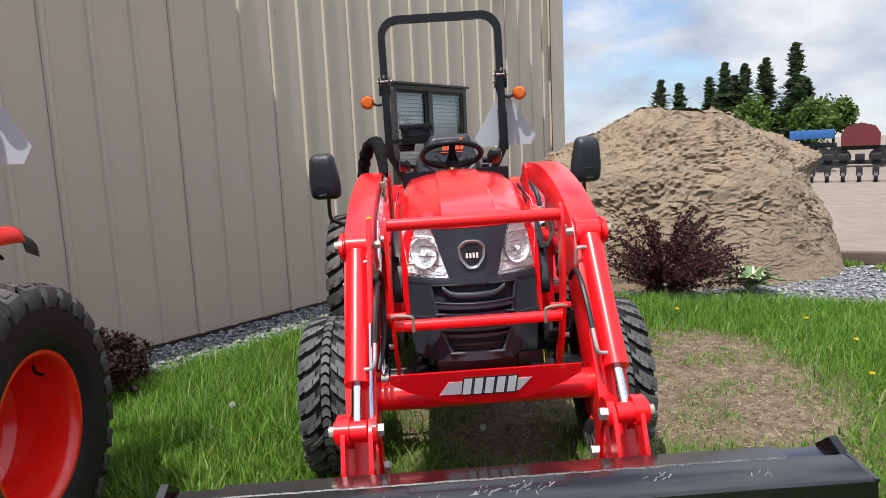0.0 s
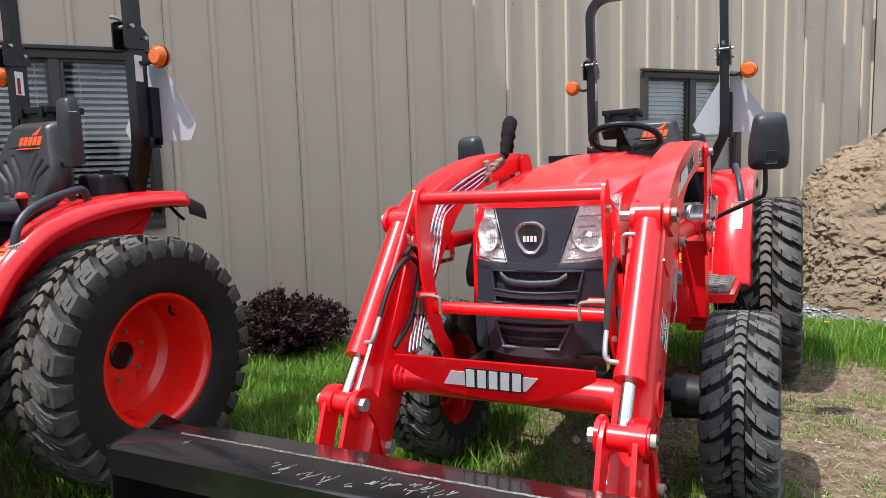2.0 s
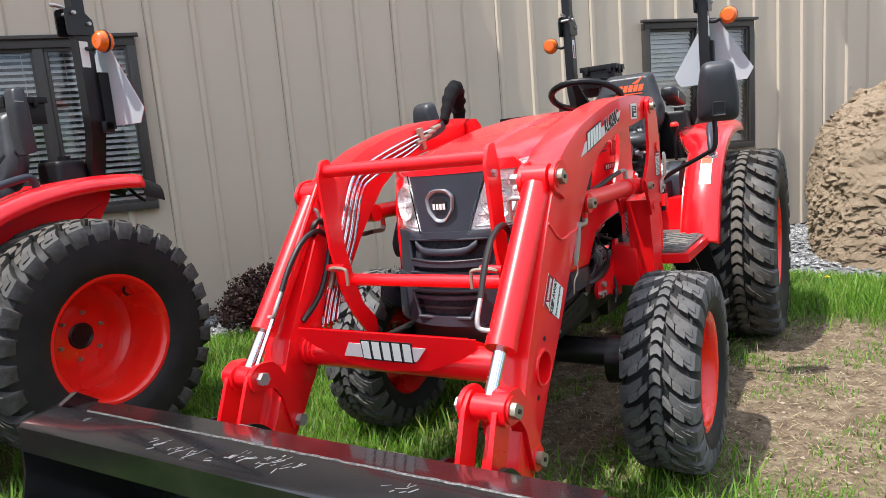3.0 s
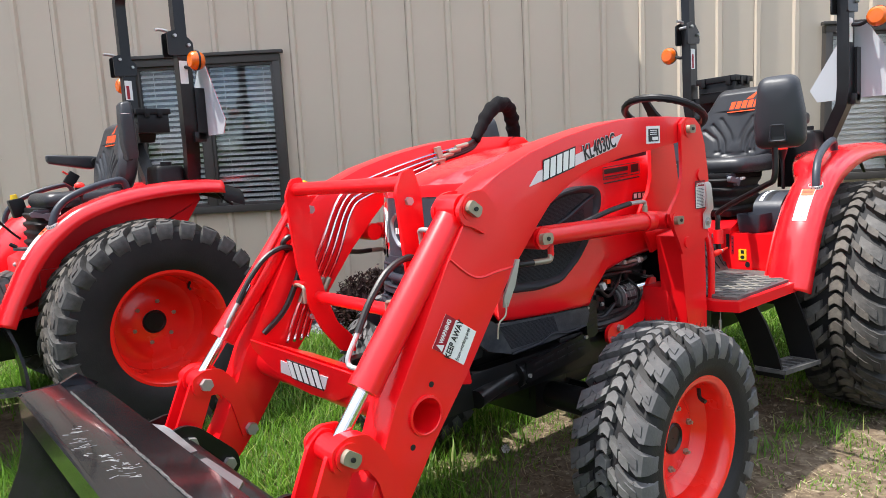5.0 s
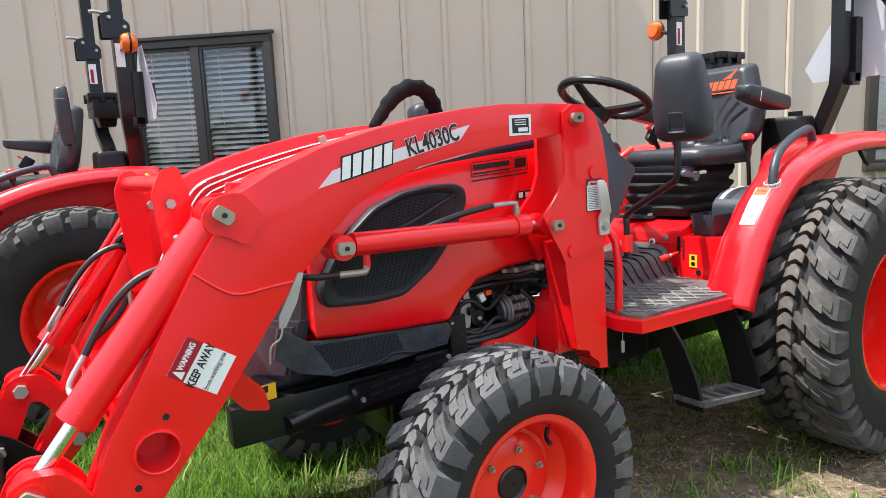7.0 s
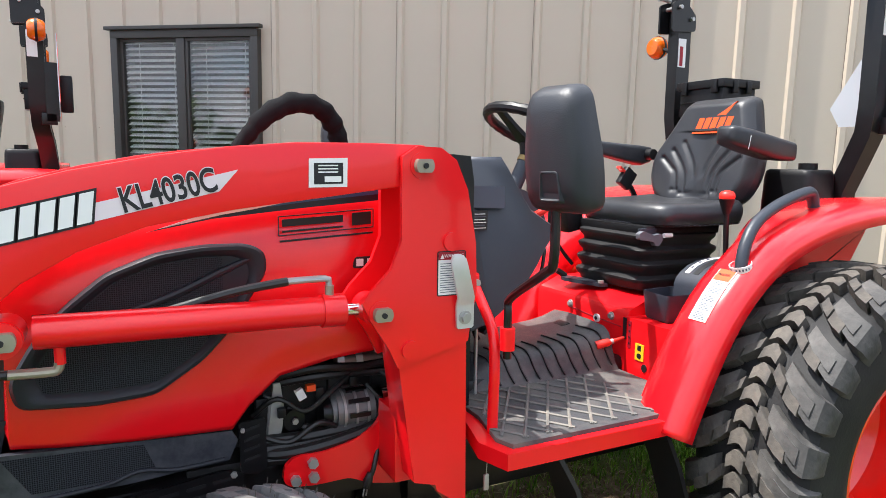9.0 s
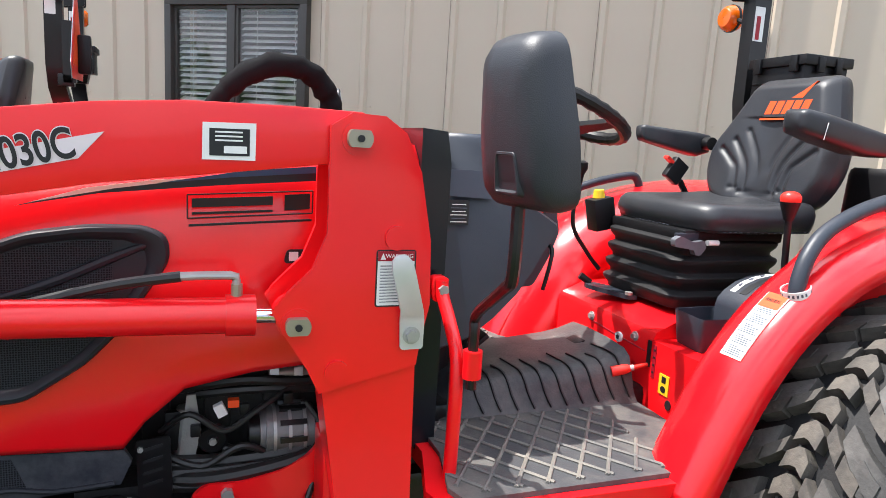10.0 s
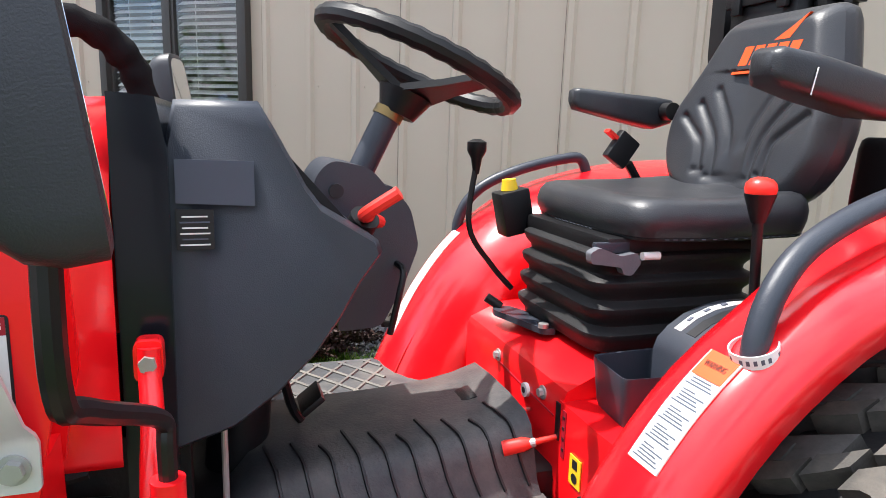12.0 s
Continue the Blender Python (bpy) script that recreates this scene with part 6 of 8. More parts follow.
    b = [mb.verts.new((x, y, 0.622)) for x, y in mt]
    mb.faces.new(b)
    for i in range(len(mt)):
        mb.faces.new((a[i], a[(i + 1) % len(mt)], b[(i + 1) % len(mt)], b[i]))
    part("floor_mat", mb, MAT, T, "dusty rubber floor mat with diamond ridges", mirror=True)
    for k in range(-4, 11):
        for sg in (1, -1):
            pts = []
            for i in range(21):
                x = 0.20 + i * 0.0152
                y = 0.60 + k * 0.062 + sg * (x - 0.35) * 0.72
                lim = 0.575 if x > 0.40 else 0.605
                if lim < y < 1.03 and x < 0.500:
                    pts.append((x, y, 0.623))
            if len(pts) > 2:
                part("mat_ridge", tube([pts[0], pts[-1]], 0.0042, seg=6, n=1), MAT_RIDGE, T, mirror=True)
    sect = [(0.200, 0.612), (0.176, 0.632), (0.160, 0.665), (0.146, 0.690), (0.122, 0.701), (0.05, 0.705)]
    sect = sect + [(-x, z) for x, z in sect[::-1]]
    rise = lambda y: float(np.interp(y, [0.66, 0.70, 0.76, 0.95, 1.08, 1.15], [0.35, 0.80, 0.95, 1.0, 1.12, 1.35]))
    tn = skin([[(x, y, 0.60 + (z - 0.60) * rise(y)) for x, z in sect] for y in (0.655, 0.67, 0.70, 0.76, 0.85, 0.95, 1.05, 1.10, 1.15)])
    part("tunnel_mat", tn, surface("tunnel_rubber", (0.028, 0.029, 0.033), 0.5, 0, 0.25, 10, 0.4, 200, dust=0.6, dust_col=(0.15, 0.135, 0.12), dscale=6), T, "dark rubber-covered centre tunnel", angle=60)
    for k in range(10):
        y = 0.74 + k * 0.042
        prof = [(0.184, 0.627, 0.016), (0.166, 0.656, 0.006), (0.150, 0.686, 0.0), (0.124, 0.702, -0.004), (0.05 + 0.02 * (k % 3), 0.7055, -0.016)]
        part("tunnel_groove", tube([(x, y + o, 0.60 + (z - 0.60) * rise(y + o) + 0.0005) for x, z, o in prof], 0.0030, seg=5, n=4), INK, T)
    part("pedal", box((-0.10, 0.76, 0.78), (0.07, 0.10, 0.02), rot=Matrix.Rotation(radians(35), 4, "X")), BLACK, T, bevel=0.005)
    # seat base, suspension and seat
    rows = []
    for y, z, w in ((1.186, 0.60, 0.268), (1.186, 0.775, 0.268), (1.192, 0.790, 0.266), (1.262, 0.822, 0.262), (1.60, 0.835, 0.262), (1.60, 0.60, 0.262)):
        rows.append([(-w, y, z), (0.184, y, z)])
    sb = B()
    va, vb = ([sb.verts.new(r[k]) for r in rows] for k in (0, 1))
    sb.faces.new(va)
    sb.faces.new(vb[::-1])
    for i in range(6):
        sb.faces.new((va[i], vb[i], vb[(i + 1) % 6], va[(i + 1) % 6]))
    part("seat_base", sb, RED, T, "red steel seat base over the transmission", bevel=0.007)
    sh = B()
    cheek = [(0.168, 0.600), (0.160, 0.765), (0.176, 0.774), (0.30, 0.772), (0.42, 0.775), (0.42, 0.60)]
    skin([[(x, y, z) for x, z in cheek] for y in (1.183, 1.56)], sh)
    part("seat_base_side", sh, RED, T, "red cheek panel with lever slot", bevel=0.004)
    part("panel_seam", tube([(-0.10, 1.1855, 0.752), (0.02, 1.1855, 0.744), (0.155, 1.1855, 0.738)], 0.0016, seg=5, n=2), DARKRED, T)
    part("lever_slot", box((0.176, 1.1825, 0.738), (0.013, 0.003, 0.064)), INK, T)
    part("lever_slot", box((0.197, 1.1825, 0.724), (0.011, 0.002, 0.080)), DARKRED, T)
    for k in range(4):
        part("gear_mark", box((0.197, 1.1812, 0.698 + k * 0.018), (0.006, 0.001, 0.005)), INK, T)
    part("speed_lever", tube([(0.176, 1.19, 0.712), (0.168, 1.150, 0.702), (0.160, 1.130, 0.696), (0.150, 1.098, 0.688)], 0.012, seg=12, radii=[0.35, 0.45, 1.0, 1.1]), SIGN_RED, T, "red range lever")
    part("speed_lever_ferrule", rod((0.168, 1.148, 0.7015), (0.163, 1.134, 0.698), 0.0075, seg=10), ZINC, T)
    part("caution_label", box((0.241, 1.1815, 0.682), (0.034, 0.002, 0.048)), YELLOW, T, "yellow caution sticker")
    part("caution_mark", box((0.241, 1.1802, 0.694), (0.014, 0.001, 0.015)), INK, T)
    part("caution_mark", skin([[(0.241 + x, y, 0.671 + z) for x, z in oval((0, 0), 0.009, 0.008, 12)] for y in (1.1797, 1.1806)]), INK, T)
    part("frame_hole", skin([[(0.262 + x, y, 0.640 + z) for x, z in oval((0, 0), 0.010, 0.012, 14)] for y in (1.1805, 1.184)]), INK, T)
    for x, z in ((-0.085, 0.762), (0.113, 0.762)):
        part("bolt", rod((x, 1.186, z), (x, 1.176, z), 0.008, seg=6), ZINC, T)
        part("washer", rod((x, 1.187, z), (x, 1.1835, z), 0.0125, seg=16), ZINC, T)
    part("gauge_plug", rod((0.050, 1.186, 0.742), (0.050, 1.179, 0.742), 0.013), WHITE, T)
    part("gauge_plug_eye", rod((0.050, 1.1795, 0.742), (0.050, 1.178, 0.742), 0.006, seg=10), GREY, T)
    part("pedal_stub", tube([(0.03, 1.186, 0.690), (0.02, 1.13, 0.700), (0.0, 1.10, 0.712)], 0.009, seg=10, n=3), BLACK, T, "black differential lock pedal")
    part("pedal_pad", box((-0.005, 1.085, 0.716), (0.055, 0.04, 0.014), rot=Matrix.Rotation(radians(20), 4, "X")), BLACK, T, bevel=0.005)
    cup = B()
    rows = []
    for z, k in ((0.773, 0.84), (0.780, 0.88), (0.848, 1.0), (0.853, 0.99), (0.852, 0.94), (0.846, 0.92), (0.784, 0.80)):
        rows.append([(0.247 + x * k, 1.287 + y * k, z) for x, y in rounded([(-0.056, -0.060), (0.056, -0.072), (0.064, 0.064), (-0.062, 0.064)], 0.014)])
    skin(rows, cup)
    part("cup_holder", cup, GREY, T, "open dark grey storage box")
    bl = B()
    rows = []
    plate = rounded([(-0.165, -0.165), (0.165, -0.165), (0.165, 0.165), (-0.165, 0.165)], 0.05, 5)
    for k in range(4):
        z, w = 0.838 + 0.044 * k, 1.02 - 0.012 * k
        for dz, o in ((0.0, 0.925), (0.008, 0.93), (0.020, 0.985), (0.028, 1.0), (0.033, 1.0), (0.036, 0.985), (0.040, 0.935)):
            rows.append([(x * w * o, 1.415 + y * (w + 0.02) * o, z + dz) for x, y in plate])
    skin(rows, bl)
    part("suspension_bellows", bl, BELLOWS, T, "black pleated seat suspension bellows", angle=38)
    part("suspension_frame", box((0, 1.420, 1.018), (0.31, 0.31, 0.032)), BLACK, T, bevel=0.008)
    ah = rounded([(1.205, 0.992), (1.222, 1.000), (1.262, 0.985), (1.292, 0.990), (1.300, 0.972), (1.284, 0.952), (1.268, 0.954), (1.264, 0.966), (1.226, 0.972), (1.208, 0.974)], 0.005)
    part("adjuster", prism([(y + 0.02, z + 0.022) for y, z in ah], 0.155, 0.172), ADJUST, T, "grey plastic seat adjuster handle", bevel=0.002)
    part("adjuster_knob", rod((0.172, 1.320, 1.006), (0.172, 1.352, 1.006), 0.0068), WHITE, T, bevel=0.002)
    part("latch_plate", skin([[(x, y, z0 + dz) for x, y in rounded([(-0.175, 1.205), (-0.14, 1.195), (-0.075, 1.215), (0.0, 1.235), (0.01, 1.262), (-0.09, 1.268), (-0.165, 1.24)], 0.012)] for z0, dz in ((0.826, 0.0), (0.826, 0.012))]), GREY, T, "dark grey latch plate", bevel=0.003)
    part("latch_knob", rod((-0.160, 1.218, 0.838), (-0.172, 1.190, 0.858), 0.010, seg=12), BLACK, T, bevel=0.003)
    part("latch_eye", rod((-0.005, 1.240, 0.838), (-0.005, 1.240, 0.846), 0.010, seg=12), ZINC, T)
    part("adjuster_bracket", box((0.150, 1.275, 1.018), (0.012, 0.065, 0.018)), GREY, T, bevel=0.003)
    cu = B()
    outline = rounded([(-0.205, -0.215), (-0.12, -0.235), (0.12, -0.235), (0.205, -0.215), (0.228, -0.06), (0.200, 0.18), (-0.225, 0.19), (-0.235, -0.06)], 0.07, 6)
    rows = []
    for z, k in ((1.030, 0.88), (1.034, 0.945), (1.040, 0.975), (1.047, 0.985), (1.052, 1.0), (1.068, 1.005), (1.085, 0.985), (1.097, 0.94), (1.102, 0.87), (1.100, 0.75), (1.090, 0.5)):
        rows.append([(x * k * 0.95, 1.500 + y * k * 0.93, z + 0.010 * max(0.0, (y * k + 0.02) / 0.2) * (z > 1.05)) for x, y in outline])
    skin(rows, cu)
    piping = [(x * 0.905, 1.500 + y * 0.886, 1.036) for x, y in outline]
    seat = part("seat", cu, VINYL, T, "black vinyl operator seat with armrests", angle=60)
    part("piping", tube(piping + piping[:1], 0.0042, seg=6, n=1), BLACK, seat, "black piping round the cushion")
    for i in range(0, len(piping)):
        p, q = Vector(piping[i]), Vector(piping[(i + 1) % len(piping)])
        for k in range(int((q - p).length / 0.014)):
            c = p.lerp(q, (k + 0.5) * 0.014 / (q - p).length)
            o = Vector((c.x, c.y - 1.5, 0)).normalized() * 0.0045
            part("stitch", rod(c + o - (q - p).normalized() * 0.0035, c + o + (q - p).normalized() * 0.0035, 0.0010, seg=5), GREYTEXT, seat)
    # backrest: a padded shell with a bulging lower half, moulded pleats pressed into its face
    bo = rounded([(-0.105, 1.062), (0.095, 1.062), (0.172, 1.092), (0.208, 1.155), (0.212, 1.235), (0.180, 1.325), (0.162, 1.385), (0.145, 1.440), (-0.112, 1.440), (-0.142, 1.385), (-0.180, 1.325), (-0.236, 1.245), (-0.236, 1.165), (-0.200, 1.095)], 0.045, 5)
    lean_y = lambda z: 1.622 + (z - 1.1) * 0.21
    bk = skin([[(x * k, lean_y(1.26 + (z - 1.26) * k) + d, 1.26 + (z - 1.26) * k) for x, z in bo] for d, k in ((0.088, 0.03), (0.086, 0.50), (0.082, 0.80), (0.076, 0.92), (0.056, 0.985), (0.034, 1.0), (0.018, 0.985))], caps=False)
    creases = []
    for sd in (1, -1):
        for k in range(3):
            pts = smooth_path([Vector((sd * (0.018 + 0.034 * k), 1.112 + 0.010 * k, 0)), Vector((sd * (0.021 + 0.038 * k), 1.170 + 0.008 * k, 0)), Vector((sd * (0.034 + 0.044 * k), 1.222 - 0.006 * k, 0)), Vector((sd * (0.078 + 0.042 * k), 1.292 - 0.026 * k, 0))], 24)
            creases += [(p.x, p.y, 1.0 if k else 0.75) for p in pts]
            creases += [(sd * (0.018 + 0.034 * k) + o, 1.110 + 0.010 * k, 1.0) for o in (-0.008, -0.004, 0.0, 0.004, 0.008)]
    cr = np.array(creases)
    ring = [Vector((x, z)) for x, z in bo]
    cen = Vector((0.0, 1.255))
    face_rows = []
    for i in range(46):
        f = 0.985 - 0.96 * i / 45
        edge = min(1.0, (0.985 - f) / 0.16)
        row = []
        for j in range(len(ring) * 3):
            q = ring[j // 3].lerp(ring[(j // 3 + 1) % len(ring)], (j % 3) / 3)
            p = cen + (q - cen) * f
            dd = ((cr[:, 0] - p.x) ** 2 + (cr[:, 1] - p.y) ** 2) / 0.0085 ** 2
            dent = 0.0085 * float(np.max(np.exp(-dd) * cr[:, 2])) * min(1.0, edge * 1.6)
            hollow = 0.012 * math.exp(-(p.x / 0.07) ** 2) * (p.y < 1.33)
            row.append((p.x, lean_y(p.y) + 0.018 - 0.036 * (1 - (1 - edge) ** 2) + hollow + dent, p.y))
        face_rows.append(row)
    skin(face_rows, bk)
    back = part("backrest", bk, VINYL, seat, "black padded backrest with orange print", angle=70)
    lg = B()
    y = lambda zz: lean_y(zz) - 0.0185
    for k in range(5):
        x, z0 = -0.028 + k * 0.029, 1.338
        vs = [lg.verts.new((x + q * 0.0115 + w * 0.010, y(z0 + w * 0.036), z0 + w * 0.036)) for q, w in ((-1, 0), (1, 0), (1, 1), (-1, 1))]
        lg.faces.new(vs)
    for poly in (((-0.052, 1.322), (0.100, 1.322), (0.101, 1.327), (-0.050, 1.327)), ((0.040, 1.380), (0.076, 1.380), (0.108, 1.422), (0.072, 1.398))):
        lg.faces.new([lg.verts.new((x, y(z), z)) for x, z in poly])
    ret = bmesh.ops.extrude_face_region(lg, geom=list(lg.faces))
    bmesh.ops.translate(lg, verts=[v for v in ret["geom"] if isinstance(v, bmesh.types.BMVert)], vec=(0, 0.014, 0))
    part("brand_print", lg, ORANGE, back, "orange printed brand bars")
    ar = skin([[(0.29 + x * k, y, z0 + zz * k) for x, zz in rounded([(-0.038, -0.028), (0.038, -0.028), (0.038, 0.03), (-0.038, 0.03)], 0.018)] for y, k, z0 in ((1.410, 0.55, 1.303), (1.422, 0.95, 1.300), (1.49, 1.10, 1.287), (1.60, 1.12, 1.266), (1.68, 0.95, 1.258))])
    part("armrest", ar, VINYL, seat, "padded black armrest", angle=75)
    ar2 = skin([[(-0.29 + x * k, y, z0 + zz * k) for x, zz in rounded([(-0.028, -0.026), (0.028, -0.026), (0.028, 0.030), (-0.028, 0.030)], 0.014)] for y, k, z0 in ((1.425, 0.5, 1.278), (1.436, 0.85, 1.272), (1.55, 1.12, 1.256), (1.63, 1.3, 1.246), (1.675, 1.0, 1.250))])
    part("armrest", ar2, VINYL, seat, "padded black armrest", angle=75)
    part("armrest_pivot", rod((-0.262, 1.650, 1.252), (-0.225, 1.650, 1.252), 0.020, seg=20), BLACK, seat, bevel=0.004)
    part("armrest_cord", rod((0.3325, 1.470, 1.300), (0.3325, 1.462, 1.262), 0.0011, seg=5), WHITE, seat, "thin white cord")
    part("armrest_pivot", rod((0.225, 1.665, 1.258), (0.262, 1.665, 1.258), 0.020, seg=20), BLACK, seat, bevel=0.004)
    hs = rounded([(-0.105, -0.07), (0.105, -0.07), (0.105, 0.07), (-0.105, 0.07)], 0.03, 4)
    part("rear_housing", skin([[(0.222 + x * 0.8 * k, 1.845 + y * k, z) for x, y in hs] for z, k in ((0.94, 1.08), (1.10, 1.04), (1.185, 1.0), (1.200, 0.96), (1.206, 0.88))]), BLACK, T, "black moulded housing behind the seat", angle=40)
    part("housing_cap", rod((0.255, 1.84, 1.205), (0.255, 1.84, 1.226), 0.028, seg=18), BLACK, T, bevel=0.004)
    part("belt_buckle", box((-0.215, 1.515, 1.165), (0.025, 0.055, 0.07), rot=Matrix.Rotation(radians(-35), 4, "X")), BLACK, T, bevel=0.006)
    part("buckle_button", box((-0.215, 1.495, 1.193), (0.02, 0.045, 0.008), rot=Matrix.Rotation(radians(-35), 4, "X")), SIGN_RED, T)
    part("belt_strap", tube([(-0.215, 1.535, 1.135), (-0.22, 1.585, 1.07)], 0.010, seg=6, n=2), BLACK, T)
    # levers
    part("loader_lever", rod((0.315, 1.420, 0.95), (0.315, 1.410, 1.10), 0.0075), BLACK, T, "black lever with red-topped knob")
    part("lever_knob", rod((0.315, 1.411, 1.080), (0.315, 1.410, 1.122), 0.010, r2=0.0225), BLACK, T, bevel=0.004)
    kn = Matrix.Translation((0.315, 1.410, 1.105)) @ Matrix.Rotation(radians(-90), 4, "Y")
    part("knob_cap", lathe([(0.0, 0.013), (0.012, 0.020), (0.024, 0.0225), (0.032, 0.021), (0.038, 0.015), (0.041, 0.006), (0.041, 0.001)], 24, m=kn), SIGN_RED, T, angle=80)
    part("lever", tube([(-0.15, 1.236, 0.88), (-0.15, 1.19, 0.93), (-0.15, 1.138, 1.012), (-0.15, 1.150, 1.14)], 0.006, seg=8), BLACK, T, "bent black lever with round knob")
    part("lever_knob", lathe([(0.0, 0.006), (0.03, 0.011), (0.045, 0.019), (0.062, 0.019), (0.068, 0.008), (0.068, 0.001)], 18, m=Matrix.Translation((-0.15, 1.149, 1.115)) @ Matrix.Rotation(radians(-90), 4, "Y")), BLACK, T)
    part("valve_handle", box((-0.185, 1.248, 1.035), (0.055, 0.066, 0.092), rot=Matrix.Rotation(radians(12), 4, "X")), BLACK, T, "black control with yellow cap", bevel=0.006)
    part("yellow_cap", rod((-0.185, 1.238, 1.080), (-0.185, 1.235, 1.102), 0.018, r2=0.014), YELLOW, T, bevel=0.003)
    arc = [(1.318, 0.775), (1.316, 0.868), (1.322, 0.886), (1.340, 0.904), (1.368, 0.922), (1.402, 0.934), (1.440, 0.940), (1.480, 0.940), (1.500, 0.930), (1.505, 0.775)]
    part("lever_console", prism(arc, 0.226, 0.345), GREY, T, "dark grey lever console with white dial strip", bevel=0.014, seg=3)
    strip = lambda x0, x1, lift, ends: skin([[(x, y, z + lift) for x in (x0, x1)] + [(x, y, z + lift - 0.003) for x in (x1, x0)] for y, z in arc[3:8][ends[0]:ends[1]]])
    part("console_dial", strip(0.243, 0.259, 0.0012, (0, 5)), WHITE, T, "white dial strip")
    for k, (y, z) in enumerate(((1.362, 0.9195), (1.392, 0.9318), (1.424, 0.9390))):
        part("dial_mark", box((0.251, y, z + 0.0005), (0.006, 0.010, 0.003), rot=Matrix.Rotation(radians((30, 20, 9)[k]), 4, "X")), GREYTEXT, T)
    part("console_slot", strip(0.272, 0.292, 0.0010, (0, 4)), INK, T)
    # fenders
    fp = fender_path()
    sec = [(0.395, -0.090), (0.400, -0.045), (0.425, -0.016), (0.455, -0.002), (0.49, 0.002), (0.53, 0.0), (0.555, -0.012), (0.568, -0.034), (0.573, -0.062)]
    broad = [(0.285, -0.170), (0.292, -0.120), (0.315, -0.075), (0.355, -0.036), (0.40, -0.014), (0.445, -0.002)] + sec[4:]
    for side, prof, reach, shift in ((1, sec, 0.110, 0.0), (-1, broad, 0.060, 0.035)):
        rows = []
        for i, (y, z) in enumerate(fp):
            a, b = Vector(fp[max(i - 1, 0)]), Vector(fp[min(i + 1, len(fp) - 1)])
            d = (b - a).normalized()
            nn = Vector((-d.y, d.x))
            g = min(1.0, max(0.0, (y - 1.30) / 0.28))
            rows.append([Vector((side * (x - reach * g * min(1.0, max(0.0, (0.49 - x) / 0.095))), y + shift + nn.x * o * (1 - 0.6 * g * (x < 0.45)), z + nn.y * o * (1 - 0.6 * g * (x < 0.45)))) for x, o in prof])
        cols = [smooth_path([r[j] for r in rows], 3) for j in range(len(prof))]
        fen = part("fender", skin([[c[i] for c in cols] for i in range(len(cols[0]))], closed=False, caps=False), RED_GLOSS, T, "glossy red rear fender", angle=50)
        so = fen.modifiers.new("shell", "SOLIDIFY")
        so.thickness, so.offset = 0.005, -1
    inner = [(1.03, 0.58)] + [(y + 0.03, z - 0.045) for y, z in fp[:-1]] + [(1.94, 1.03), (1.87, 0.93), (1.76, 0.82), (1.60, 0.72), (1.35, 0.66), (1.2, 0.58)]
    part("fender_side", prism(inner, 0.392, 0.398), RED, T, mirror=True)
    sec = [(x - 0.11 * (x < 0.45), o * (0.4 if x < 0.45 else 1)) for x, o in sec]
    tip = skin([[(x, 1.985, 1.112 + o) for x, o in sec] + [(x, 1.985, 1.085 + o) for x, o in sec[::-1]], [(x * 0.96 + 0.01, 2.10, 1.068 + o) for x, o in sec] + [(x * 0.96 + 0.01, 2.10, 1.050 + o) for x, o in sec[::-1]]])
    part("fender_tip", tip, BLACK, T, "black plastic fender end", mirror=True)
    part("tail_bracket", tube([(0.42, 2.0, 1.08), (0.42, 2.06, 1.02), (0.42, 2.10, 0.99)], 0.008, seg=8, n=3), BLACK, T, mirror=True)
    grab = [(0.520, 1.232, 0.945), (0.518, 1.236, 0.985), (0.512, 1.258, 1.034), (0.502, 1.306, 1.078), (0.490, 1.395, 1.116), (0.478, 1.500, 1.142), (0.472, 1.552, 1.142), (0.468, 1.575, 1.085)]
    part("grab_rail", tube(grab, 0.0155, seg=12), GREY, T, "dark grey grab rail on the fender")
    part("grab_rail", tube([(-x, y + 0.01, z - 0.012) for x, y, z in grab], 0.0135, seg=12), GREY, T, "dark grey grab rail on the fender")
    at_c = Matrix.Translation((0.519, 1.233, 0.968)) @ Matrix.Rotation(radians(20), 4, "X") @ Matrix.Rotation(radians(90), 4, "Y")
    part("rail_collar", lathe([(-0.008, 0.0255), (-0.008, 0.0270), (0.008, 0.0270), (0.008, 0.0255), (-0.008, 0.0255)], 28, m=at_c), WHITE, T, "white printed collar")
    for k in range(22):
        a = k * 0.2856
        if k % 6 != 5:
            part("collar_print", skin([[at_c @ Vector((x, 0.0268 * math.cos(a + o), 0.0268 * math.sin(a + o))) for x, o in ((-0.003, -0.07), (0.003, -0.07), (0.003, 0.07), (-0.003, 0.07))], [at_c @ Vector((x, 0.0274 * math.cos(a + o), 0.0274 * math.sin(a + o))) for x, o in ((-0.003, -0.07), (0.003, -0.07), (0.003, 0.07), (-0.003, 0.07))]]), GREYTEXT, T)
    # long white stickers following the fenders' front slope
    for sd, lo_y, hi_y, x0, x1, shift in ((1, 1.106, 1.215, 0.476, 0.528, 0.0), (-1, 1.030, 1.200, 0.470, 0.516, 0.035)):
        lp = [p for p in smooth_path([Vector((0, y, z)) for y, z in fp], 8) if lo_y < p.y < hi_y]
        nl = len(lp)
        nrm = []
        for i in range(nl):
            d = (lp[min(i + 1, nl - 1)] - lp[max(i - 1, 0)]).normalized()
            nrm.append(Vector((0, -d.z, d.y)))
        strip_ = lambda xa, xb, lo, hi, k0, k1: skin([[Vector((sd * x, p.y + shift, p.z)) + q * o for x, o in ((xa, hi), (xb, hi), (xb, lo), (xa, lo))] for p, q in list(zip(lp, nrm))[k0:k1]])
